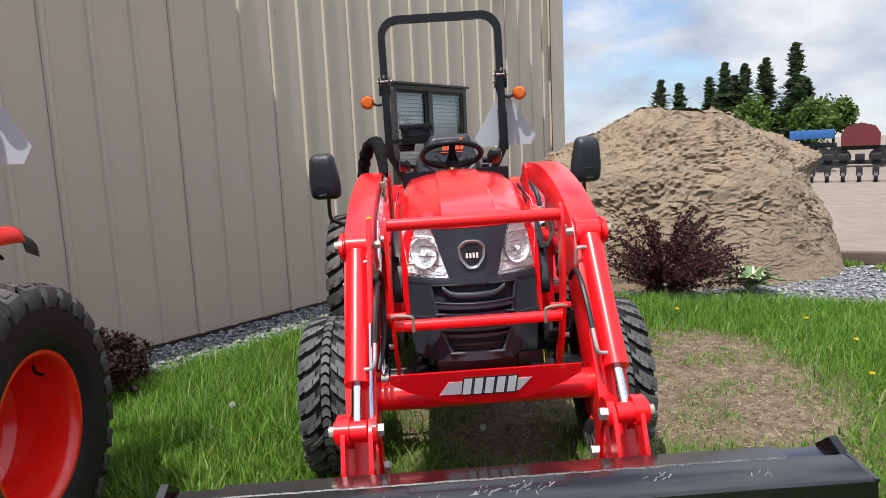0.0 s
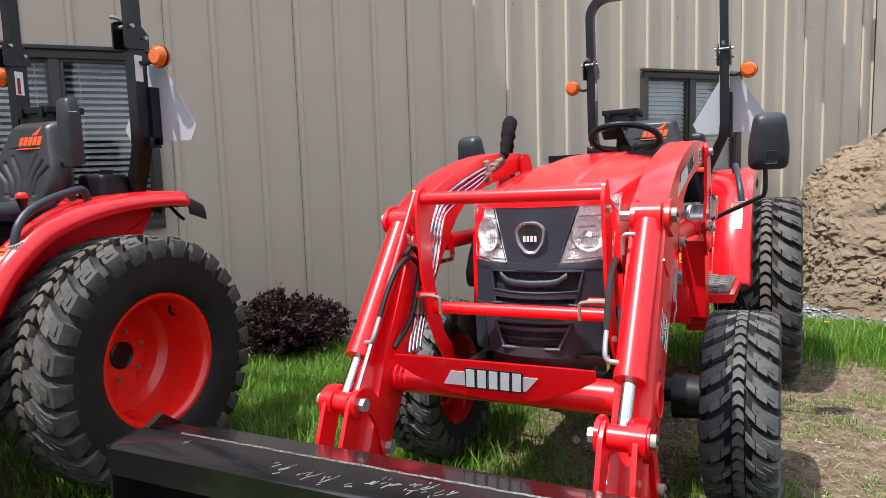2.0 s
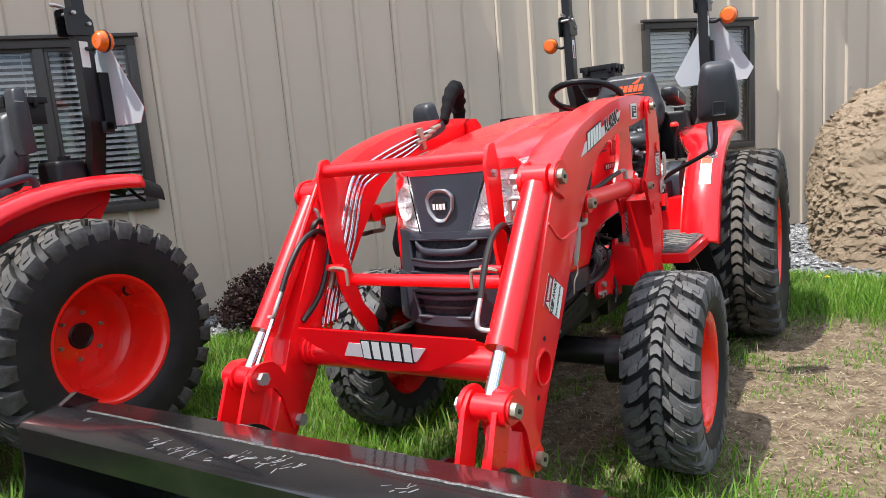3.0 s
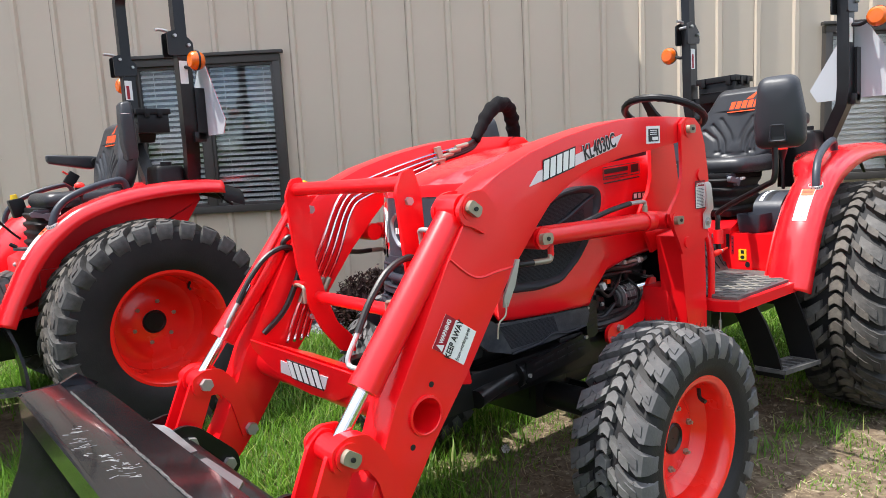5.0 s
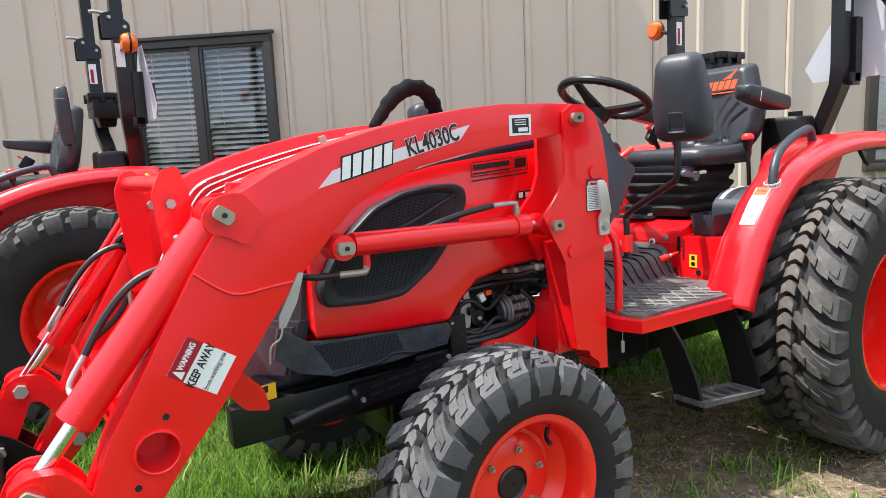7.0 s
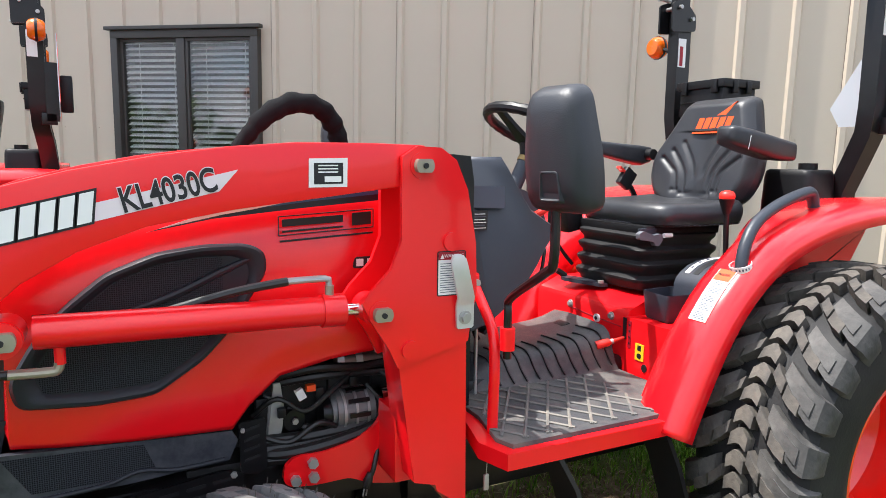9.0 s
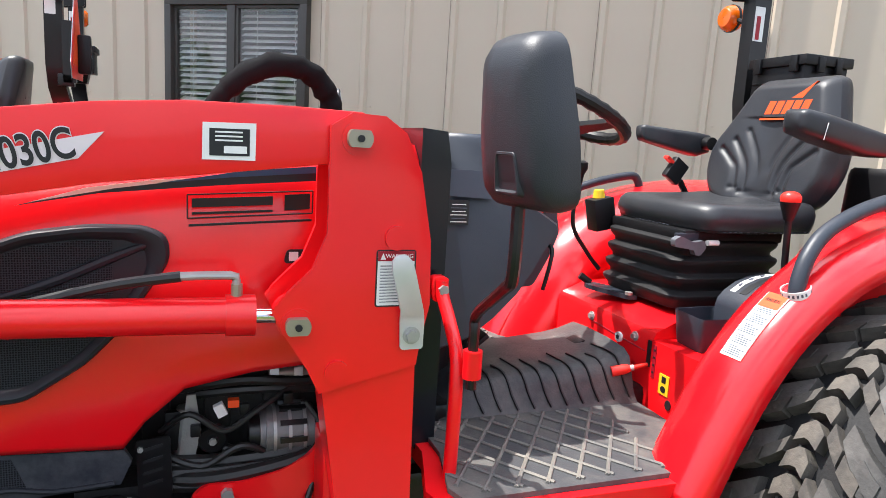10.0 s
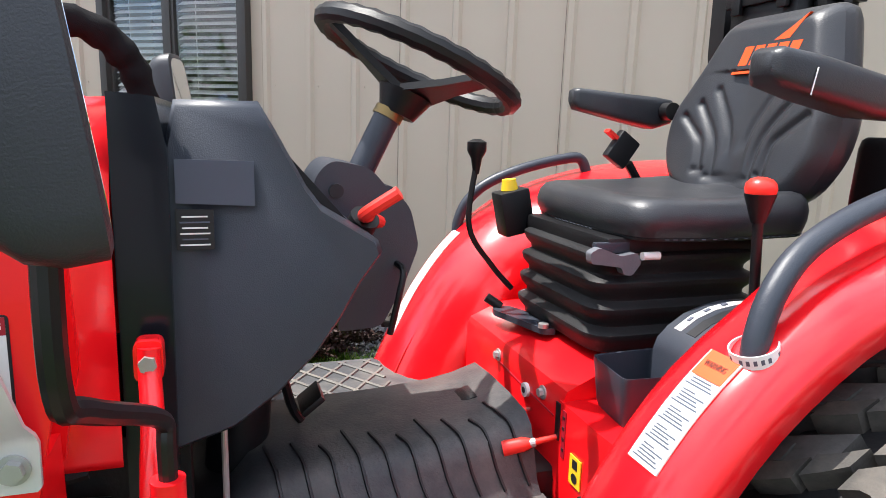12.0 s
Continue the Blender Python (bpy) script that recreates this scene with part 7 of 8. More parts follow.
        part("warning_strip", strip_(x0, x1, 0.001, 0.0034, 0, nl), WHITE, T, "white warning sticker with orange heading")
        if sd > 0:
            part("strip_head", strip_(x0 + 0.002, x1 - 0.002, 0.003, 0.0042, nl - 3, nl), ORANGE, T)
            p, q = (lp[-3] + lp[-1]) / 2, nrm[-2]
            up = Vector((0, q.z, -q.y))
            mw = Matrix(((1, 0, 0, 0.502), (0, up.y, q.y, p.y), (0, up.z, q.z, p.z), (0, 0, 0, 1))) @ Matrix.Translation((0, 0, 0.0048))
            words("WARNING", 0.0115, INK, T, mw, squeeze=0.62)
        run = sum((lp[i + 1] - lp[i]).length for i in range(nl - 1))
        for k in range(int(run / 0.0042) - (8 if sd > 0 else 2)):
            if k % 6 == 5:
                continue
            want, i = 0.006 + k * 0.0042, 0
            while i < nl - 2 and want > (lp[i + 1] - lp[i]).length:
                want -= (lp[i + 1] - lp[i]).length
                i += 1
            p, q = lp[i].lerp(lp[i + 1], want / (lp[i + 1] - lp[i]).length), nrm[i]
            d = Vector((0, q.z, -q.y))
            xs = (x0 + 0.004 + 0.005 * (k % 6 > 0), x1 - 0.004 - 0.014 * (k % 6 == 4) - 0.004 * (k % 3))
            part("text_line", skin([[Vector((sd * x, shift, 0)) + p + q * 0.0038 + d * e for e in (-0.0011, 0.0011)] for x in xs], closed=False, caps=False), GREYTEXT, T)
    # steps, flaring out below the platform
    def flare(bm):
        for v in bm.verts:
            v.co.x += max(0.0, 0.575 - v.co.z) * 0.26
            v.co.y -= max(0.0, 0.575 - v.co.z) * 0.25
        return bm

    part("step_bracket", flare(prism([(0.694, 0.575), (0.706, 0.575), (0.760, 0.50), (0.806, 0.40), (0.832, 0.315), (0.822, 0.302), (0.794, 0.400), (0.748, 0.50)], 0.42, 0.52)), BLACK_METAL, T, "black steel boarding step", bevel=0.004, mirror=True)
    part("step_bracket", flare(prism([(1.010, 0.575), (1.022, 0.575), (1.068, 0.49), (1.108, 0.39), (1.136, 0.285), (1.124, 0.276), (1.096, 0.39), (1.056, 0.49)], 0.42, 0.52)), BLACK_METAL, T, bevel=0.004, mirror=True)
    rx = Matrix.Rotation(radians(-6), 4, "X")
    tr_ = B()
    for c, w in ((0.497, 0.020), (0.588, 0.020)):
        box((c, 0.906, 0.312), (w, 0.32, 0.016), tr_, rot=rx)
    for k in range(6):
        y = 0.906 + (k - 2.5) * 0.0575
        box((0.5425, y, 0.312 - (y - 0.906) * 0.105), (0.075, 0.022 + 0.012 * (k in (0, 5)), 0.016), tr_, rot=rx)
    part("step_tread", tr_, STEP, T, "dusty slotted step tread", mirror=True)
    # hand hoop and mirrors
    part("hand_hoop", tube([(0.312, 0.592, 0.955), (0.318, 0.592, 0.930), (0.350, 0.596, 0.890), (0.392, 0.597, 0.84), (0.406, 0.595, 0.77), (0.408, 0.593, 0.70), (0.408, 0.591, 0.60)], 0.0125, seg=12), RED, T, "red tubular hand hoop", mirror=True)
    part("hoop_plate", prism(rounded([(0.575, 0.915), (0.606, 0.915), (0.606, 0.962), (0.575, 0.962)], 0.010), 0.285, 0.312), RED, T, bevel=0.002, mirror=True)
    part("bolt", rod((0.318, 0.591, 0.940), (0.330, 0.591, 0.940), 0.010, seg=6), ZINC, T, mirror=True)
    part("mirror_clamp", rod((0.425, 0.615, 0.805), (0.425, 0.615, 0.855), 0.017), RED, T, bevel=0.003, mirror=True)
    part("mirror_stem", tube([(0.425, 0.615, 0.785), (0.425, 0.615, 0.885), (0.440, 0.612, 0.925), (0.600, 0.582, 1.005), (0.640, 0.574, 1.035), (0.642, 0.574, 1.14)], 0.0095, seg=10), BLACK_METAL, T, "bent black mirror arm", mirror=True)
    mo = rounded([(-0.074, -0.116), (0.074, -0.116), (0.076, -0.02), (0.056, 0.112), (-0.056, 0.112), (-0.076, -0.02)], 0.032, 5)
    mr = skin([[(x * k, d, z * k) for x, z in mo] for d, k in ((0.012, 0.95), (0.009, 1.0), (-0.012, 1.0), (-0.030, 0.95), (-0.043, 0.84), (-0.050, 0.60), (-0.052, 0.25))])
    MM = Matrix.Translation((0.655, 0.582, 1.243)) @ Matrix.Rotation(radians(13), 4, "Z") @ Matrix.Rotation(radians(8), 4, "X")
    part("mirror_housing", mr, MIRROR_SHELL, T, "dark grey plastic side mirror", m=MM, mirror=True, angle=50)
    part("mirror_boss", skin([[(x * k, d, -0.062 + z * k) for x, z in rounded([(-0.024, -0.026), (0.024, -0.026), (0.019, 0.026), (-0.019, 0.026)], 0.006)] for d, k in ((-0.042, 1.25), (-0.053, 1.05), (-0.0535, 0.95), (-0.049, 0.85))]), MIRROR_SHELL, T, m=MM, mirror=True)
    part("mirror_glass", skin([[(x * 0.9, d, z * 0.9) for x, z in mo] for d in (0.004, 0.0125)]), MIRROR, T, m=MM, mirror=True)
    # roll bar
    rp = []
    for x, y, z, tx, tz in ((0.29, 1.93, 1.05, 1, 0.2), (0.30, 1.93, 1.14, 0.95, -0.3), (0.345, 1.92, 1.235, 0.88, -0.45), (0.385, 1.905, 1.315, 0.93, -0.35), (0.395, 1.90, 1.40, 1, 0), (0.395, 1.90, 1.80, 1, 0)):
        rp.append([(x + q * 0.026 * tx, y + 0.02 + w * 0.034, z + q * 0.026 * tz) for q, w in ((-1, -1), (1, -1), (1, 1), (-1, 1))])
    part("rollbar_post", skin(rp), BLACK_METAL, T, "black square-tube roll bar post", bevel=0.008, mirror=True, angle=25)
    top = []
    for i, a in enumerate(np.linspace(0, math.pi / 2, 8)):
        top.append((0.395 - 0.115 + 0.115 * math.cos(a), 1.915, 2.115 + 0.115 * math.sin(a)))
    path = [(0.395, 1.915, 1.80)] + top + [(-x, y, z) for x, y, z in top[::-1]] + [(-0.395, 1.915, 1.80)]
    rows = []
    for i, p in enumerate(path):
        a, b = Vector(path[max(i - 1, 0)]), Vector(path[min(i + 1, len(path) - 1)])
        d = (b - a).normalized()
        o = Vector((-d.z, 0, d.x)) * 0.024
        rows.append([Vector(p) + o * s + Vector((0, t * 0.028, 0)) for s, t in ((1, 1), (1, -1), (-1, -1), (-1, 1))])
    part("rollbar_hoop", skin(rows), BLACK_METAL, T, "black roll bar hoop", bevel=0.006, angle=25)
    part("hinge_plate", prism(rounded([(1.84, 1.73), (1.84, 1.84), (1.90, 1.86), (1.965, 1.80), (1.965, 1.74)], 0.012), 0.425, 0.433), BLACK_METAL, T, mirror=True)
    part("hinge_plate", prism(rounded([(1.84, 1.73), (1.84, 1.84), (1.90, 1.86), (1.965, 1.80), (1.965, 1.74)], 0.012), 0.357, 0.365), BLACK_METAL, T, mirror=True)
    for y, z in ((1.875, 1.825), (1.94, 1.785)):
        part("hinge_pin", rod((0.345, y, z), (0.447, y, z), 0.008, seg=12), ZINC, T, mirror=True)
    part("lock_pin", tube([(0.395, 1.86, 1.85), (0.395, 1.82, 1.855), (0.395, 1.80, 1.852)], 0.008, seg=8, n=3), ZINC, T, mirror=True)
    part("post_label", prism([(1.89, 1.60), (1.93, 1.60), (1.93, 1.71), (1.89, 1.71)], 0.4205, 0.422), WHITE, T, "white and red sticker on the roll bar", mirror=True)
    part("post_label", prism([(1.89, 1.60), (1.93, 1.60), (1.93, 1.71), (1.89, 1.71)], 0.3675, 0.3695), WHITE, T, mirror=True)
    part("label_stripe", prism([(1.898, 1.605), (1.914, 1.605), (1.914, 1.68), (1.898, 1.68)], 0.3665, 0.3676), DARKRED, T, mirror=True)
    part("lamp_bracket", tube([(0.42, 1.92, 1.68), (0.455, 1.928, 1.675), (0.49, 1.928, 1.69)], 0.009, seg=8, n=3), BLACK_METAL, T, mirror=True)
    lp = Matrix.Translation((0.525, 1.932, 1.698)) @ Matrix.Rotation(radians(90), 4, "Z")
    part("warning_lamp", lathe([(-0.034, 0.002), (-0.033, 0.030), (-0.024, 0.040), (-0.006, 0.046), (-0.004, 0.046)], 28, m=lp), AMBER, T, "round amber warning lamp", mirror=True)
    part("warning_lamp", lathe([(0.034, 0.002), (0.033, 0.030), (0.024, 0.040), (0.006, 0.046), (0.004, 0.046)], 28, m=lp), AMBER, T, "round amber warning lamp", mirror=True)
    part("lamp_band", lathe([(-0.005, 0.044), (-0.005, 0.0475), (0.005, 0.0475), (0.005, 0.044)], 28, m=lp), BLACK, T, mirror=True)
    tb = box((-0.205, 1.935, 1.450), (0.20, 0.17, 0.105))
    box((-0.205, 1.935, 1.513), (0.224, 0.19, 0.030), tb)
    for x in (-0.29, -0.15):
        box((x + 0.015, 1.839, 1.503), (0.028, 0.012, 0.048), tb)
        box((-0.094, 1.90 + (x + 0.29) * 0.5, 1.50), (0.012, 0.025, 0.045), tb)
    box((-0.205, 1.848, 1.450), (0.19, 0.006, 0.006), tb)
    part("tool_box", tb, BLACK, T, "black plastic manual box", bevel=0.005)
    low_ = lambda k, z: [(-0.275 + x * k, 1.935 + y * k, z) for x, y in ((-0.06, -0.05), (0.06, -0.05), (0.06, 0.05), (-0.06, 0.05))]
    part("box_bracket", skin([low_(0.8, 1.35), low_(1.0, 1.40)]), BLACK, T, bevel=0.006)
    part("box_arm", box((-0.34, 1.93, 1.42), (0.10, 0.04, 0.03)), BLACK_METAL, T)
    smv = [(0.205, 1.405), (0.240, 1.345), (0.600, 1.345), (0.635, 1.405), (0.455, 1.700), (0.385, 1.700)]
    part("sign_plate", skin([[(x, y, z) for x, z in smv] for y in (2.0, 2.003)]), SIGN_BACK, T, "bare aluminium back of a triangular slow vehicle sign")
    inn = [(0.26, 1.40), (0.58, 1.40), (0.44, 1.64), (0.40, 1.64)]
    part("sign_face", skin([[(x, y, z) for x, z in smv] for y in (2.0035, 2.0045)]), SIGN_RED, T)
    part("sign_centre", skin([[(x, y, z) for x, z in inn] for y in (2.005, 2.0055)]), ORANGE, T)
    part("sign_bracket", skin([[(x, y, z) for x, z in ((0.405, 1.33), (0.435, 1.33), (0.435, 1.58), (0.405, 1.58))] for y in (1.95, 1.999)]), BLACK_METAL, T, bevel=0.003)
    part("sign_bracket", box((0.41, 1.96, 1.34), (0.05, 0.06, 0.05)), BLACK_METAL, T, bevel=0.003)
    part("work_lamp", box((0.40, 2.03, 1.45), (0.05, 0.05, 0.16)), BLACK, T, bevel=0.01)
    for x in (0.2, -0.2):
        part("lift_arm", tube([(x, 1.75, 0.62), (x, 1.95, 0.50), (x * 1.1, 2.25, 0.42)], 0.022, seg=10, n=4), BLACK_METAL, T)
    return T


tractor = build_tractor()

# ---- front loader, on the tractor's frame ----
def build_loader():
    L = thing("front_loader", LEAN, "red front-end loader with curved arms mounted on the tractor", "loader")
    arm = [(0.395, 1.172), (0.430, 1.19), (0.434, 1.225), (0.405, 1.248), (0.30, 1.250), (0.147, 1.248), (0.03, 1.238), (-0.08, 1.222), (-0.22, 1.194), (-0.36, 1.156), (-0.47, 1.112), (-0.545, 1.072),
           (-0.575, 1.045), (-0.60, 1.0), (-0.66, 0.915), (-0.75, 0.765), (-0.835, 0.625), (-0.893, 0.495), (-0.925, 0.42), (-0.978, 0.330), (-0.975, 0.285), (-0.945, 0.265), (-0.905, 0.285), (-0.835, 0.365),
           (-0.780, 0.440), (-0.738, 0.497), (-0.62, 0.637), (-0.512, 0.780), (-0.445, 0.863), (-0.420, 0.890), (-0.380, 0.930), (-0.340, 0.972), (-0.290, 1.018), (-0.208, 1.065), (-0.105, 1.102), (0.04, 1.128), (0.20, 1.147), (0.32, 1.162)]
    part("boom_arm", pierced(arm, [(-0.757, 0.572, 0.045)], 0.335, 0.430), RED, L, "red box-section loader arm", bevel=0.003, mirror=True)
    part("weld_line", tube([(0.4305, -0.655, 0.918), (0.432, -0.58, 0.865), (0.4305, -0.50, 0.868), (0.4305, -0.447, 0.872)], 0.0035, seg=6, n=4), RED, L, mirror=True)
    part("cross_tube_end", lathe([(0.20, 0.003), (0.20, 0.040), (0.434, 0.040), (0.436, 0.042), (0.435, 0.047), (0.43, 0.048)], 32, m=Matrix.Translation((0, -0.757, 0.572))), RED, L, mirror=True)
    for y, z in ((-0.735, 0.640), (-0.800, 0.510)):
        part("bolt_hole", rod((0.428, y, z), (0.4312, y, z), 0.007, seg=12), INK, L, mirror=True)
    part("cross_tube", rod((-0.34, -0.765, 0.570), (0.34, -0.765, 0.570), 0.046, seg=28), RED, L, "red cross tube between the arms")
    # name plate on the cross tube
    pp = [(-0.292, 0.660), (0.292, 0.660), (0.292, 0.632), (0.24, 0.600), (0.13, 0.556), (0.0, 0.545), (-0.13, 0.556), (-0.24, 0.600), (-0.292, 0.632)]
    tilt = lambda z: -0.828 + (z - 0.60) * -0.28
    plate = skin([[(x, tilt(z) + o, z) for x, z in pp] for o in (0.0, 0.008)])
    part("name_plate", plate, RED, L, "red front plate with white brand decal", bevel=0.002)
    part("plate_decal", skin([[(x, tilt(z) + o, z) for x, z in ((-0.145, 0.582), (0.100, 0.582), (0.140, 0.625), (-0.115, 0.625))] for o in (-0.0015, 0.001)]), PINKISH, L, "pale slanted decal")
    for k in range(5):
        x = -0.062 + k * 0.034
        part("decal_outline", skin([[(x + q * 0.0165 + w * 0.008, tilt(0.576 + w * 0.062) + o, 0.576 + w * 0.062) for q, w in ((-1, 0), (1, 0), (1, 1), (-1, 1))] for o in (-0.0022, 0.0)]), INK, L)
        part("decal_bar", skin([[(x + q * 0.0125 + w * 0.008, tilt(0.580 + w * 0.054) + o, 0.580 + w * 0.054) for q, w in ((-1, 0), (1, 0), (1, 1), (-1, 1))] for o in (-0.0030, -0.001)]), WHITE, L)
    part("plate_gusset", prism([(-0.80, 0.615), (-0.815, 0.655), (-0.66, 0.585), (-0.62, 0.52), (-0.70, 0.52)], -0.25, 0.25), RED, L, bevel=0.003)
    # lift cylinders
    for s in (1, -1):
        x = 0.385 * s
        a, b = Vector((x, 0.309, 0.918)), Vector((x, -0.321, 0.929))
        cyl = part("lift_cylinder", rod(b + Vector((0, 0.04, 0)), Vector((x, 0.245, 0.921)), 0.0285, seg=24), RED, L, "red hydraulic lift cylinder", bevel=0.003)
        part("gland", rod((x, 0.205, 0.9215), (x, 0.250, 0.921), 0.033, seg=24), RED, cyl, bevel=0.002)
        part("piston_rod", rod((x, 0.25, 0.920), a, 0.0125), CHROME, cyl)
        for p in (a, b):
            part("pin_eye", rod(p - Vector((0.034, 0, 0)), p + Vector((0.034, 0, 0)), 0.030, seg=24), RED, cyl, bevel=0.003)
        part("port", rod((x, 0.222, 0.945), (x, 0.222, 0.972), 0.009, seg=10), YZINC, cyl)
        part("elbow", tube([(x, 0.222, 0.955), (x, 0.221, 0.978), (x, 0.212, 0.986), (x, 0.135, 0.985)], 0.0068, seg=10, n=2), ZINC, cyl)
        part("hose", tube([(x, 0.14, 0.985), (x * 0.98, 0.05, 0.972), (x * 0.92, -0.05, 0.945), (x * 0.82, -0.14, 0.915)], 0.0085, seg=8), HOSE, cyl)
        part("port", rod((x, -0.245, 0.905), (x, -0.245, 0.872), 0.009, seg=10), RED, cyl)
        part("elbow", tube([(x, -0.245, 0.88), (x, -0.25, 0.862), (x, -0.27, 0.860), (x, -0.32, 0.862)], 0.0085, seg=10, n=4), YZINC, cyl)
        part("hose", tube([(x, -0.32, 0.862), (x * 0.97, -0.38, 0.864), (x * 0.9, -0.44, 0.875)], 0.0085, seg=8), HOSE, cyl)
        # bucket cylinders
        a, b = Vector((x, -0.588, 1.030)), Vector((x, -0.977, 0.550))
        d = (b - a).normalized()
        bc = part("bucket_cylinder", rod(a + d * 0.03, a + d * 0.475, 0.037, seg=28), RED, L, "red hydraulic bucket cylinder", bevel=0.003)
        part("gland", rod(a + d * 0.455, a + d * 0.480, 0.0385, seg=28), RED, bc, bevel=0.002)
        part("piston_rod", rod(a + d * 0.475, b, 0.0165), CHROME, bc, "bright chromed piston rod")
        part("pin_eye", rod(a - Vector((0.034, 0, 0)), a + Vector((0.034, 0, 0)), 0.036, seg=24), RED, bc, bevel=0.003)
        part("rod_eye", rod(b - Vector((0.030, 0, 0)), b + Vector((0.030, 0, 0)), 0.030, seg=24), RED, bc, bevel=0.003)
        for e in (0.34, 0.395):
            part("ear_plate", prism(rounded([(-0.50, 1.02), (-0.545, 1.075), (-0.60, 1.068), (-0.632, 1.03), (-0.62, 0.995), (-0.58, 0.985), (-0.54, 0.96)], 0.02), s * (e + 0.035) if e > 0.36 else s * e, s * (e + 0.047) if e > 0.36 else s * (e + 0.012)), RED, L, bevel=0.002)
        # pins with flat-sided heads
        for (y, z), r, xo in (((-0.588, 1.030), 0.020, 0.448), ((-0.321, 0.929), 0.020, 0.434), ((0.309, 0.918), 0.018, 0.450), ((0.395, 1.208), 0.018, 0.450), ((-0.977, 0.550), 0.021, 0.452), ((-0.854, 0.380), 0.021, 0.448)):
            r *= 0.86
            pb = disc_x((y, z), r * 1.7, s * 0.425, s * (xo - 0.004))
            part("pin_boss", pb, RED, L, bevel=0.002)
            ph = prism([(y + r * 1.25 * math.cos(t), z + max(-r * 0.85, min(r * 0.85, r * 1.25 * math.sin(t)))) for t in np.linspace(0, 2 * math.pi, 28, endpoint=False)], s * (xo - 0.006), s * (xo + 0.010))
            pin = part("pin", ph, YZINC, L, "zinc-plated pivot pin", bevel=0.002, m=Matrix.Translation((0, y, z)) @ Matrix.Rotation(radians(-35 if y < -0.5 else 0), 4, "X") @ Matrix.Translation((0, -y, -z)))
            part("grease_nipple", disc_x((y, z), 0.0055, s * (xo + 0.009), s * (xo + 0.014), seg=10), INK, pin)
        for (y, z) in ((-0.977, 0.550), (-0.854, 0.380), (-0.588, 1.030)):
            part("pin_nut", rod((s * 0.308, y, z), (s * 0.334, y, z), 0.014 if y > -0.7 else 0.019, seg=6), ZINC, L, bevel=0.003)
        # bell-crank and bucket links
        for e0, e1 in ((0.340, 0.352), (0.418, 0.430)):
            lk = rounded([(-0.977, 0.592), (-0.925, 0.585), (-0.890, 0.545), (-0.868, 0.500), (-0.830, 0.40), (-0.878, 0.352), (-0.905, 0.470), (-0.935, 0.512), (-0.965, 0.512), (-1.012, 0.522), (-1.015, 0.572)], 0.015)
            part("bell_crank", prism(lk, s * (e0 - 0.014), s * (e1 - 0.014) if e0 < 0.4 else s * (e1 + 0.012)), RED, L, bevel=0.002)
            fl = rounded([(-0.977, 0.590), (-0.942, 0.572), (-0.948, 0.535), (-1.012, 0.385), (-1.040, 0.362), (-1.078, 0.375), (-1.082, 0.410), (-1.015, 0.560)], 0.015)
            part("bucket_link", prism(fl, s * (e0 - 0.003), s * (e1 - 0.003)), RED, L, "red bucket link plate", bevel=0.002)
        # posts bolted to the frame
        post = [(0.352, 1.170), (0.352, 1.225), (0.385, 1.246), (0.437, 1.244), (0.472, 1.220), (0.499, 1.160), (0.520, 1.050), (0.524, 0.945), (0.510, 0.878), (0.505, 0.842), (0.345, 0.803), (0.325, 0.845), (0.290, 0.900), (0.270, 0.940), (0.283, 0.958), (0.330, 1.005), (0.352, 1.060)]
        part("post_plate", prism(post, s * 0.432, s * 0.443), RED, L, "red loader mounting post", bevel=0.002)
        part("post_plate", prism(post, s * 0.318, s * 0.330), RED, L, bevel=0.002)
        low = [(0.345, 0.86), (0.506, 0.88), (0.512, 0.465), (0.480, 0.468), (0.476, 0.490), (0.442, 0.515), (0.438, 0.530), (0.388, 0.545), (0.374, 0.64), (0.352, 0.80)]
        part("post_column", prism(low, s * 0.345, s * 0.432), RED, L, bevel=0.004)
        for y, z in ((0.462, 1.055), (0.372, 0.838)):
            part("blind_boss", disc_x((y, z), 0.0195, s * 0.440, s * 0.4490, seg=28), RED, L, bevel=0.0035)
        part("frame_bracket", prism(rounded([(0.150, 0.528), (0.153, 0.560), (0.180, 0.580), (0.240, 0.578), (0.31, 0.592), (0.365, 0.620), (0.41, 0.70), (0.45, 0.70), (0.46, 0.47), (0.41, 0.470), (0.345, 0.484), (0.30, 0.506), (0.22, 0.505), (0.165, 0.512)], 0.012), s * 0.262, s * 0.275), RED, L, "red frame bracket", bevel=0.003)
        part("frame_bracket", box((s * 0.32, 0.42, 0.60), (0.10, 0.10, 0.16)), RED, L, bevel=0.004)
        for y, z in ((0.176, 0.527), (0.216, 0.527), (0.214, 0.560)):
            part("bolt", rod((s * 0.272, y, z), (s * 0.288, y, z), 0.012, seg=6), ZINC, L, bevel=0.002)
        # locking lever of the post
        hrow = []
        for xx, y, z, w in ((0.446, 0.4930, 0.872, 0.016), (0.446, 0.4930, 0.876, 0.0195), (0.446, 0.4925, 0.918, 0.0205), (0.450, 0.4910, 0.928, 0.0200), (0.461, 0.4870, 0.941, 0.0190), (0.466, 0.4690, 1.006, 0.0185), (0.466, 0.4660, 1.022, 0.0165), (0.465, 0.4648, 1.029, 0.011), (0.464, 0.4645, 1.032, 0.004)):
            hrow.append([(s * xx, y - w, z), (s * xx, y + w, z), (s * (xx + 0.006), y + w, z), (s * (xx + 0.006), y - w, z)])
        part("lock_handle", skin(hrow), BRIGHT_ZINC, L, "zinc-plated locking handle", angle=40)
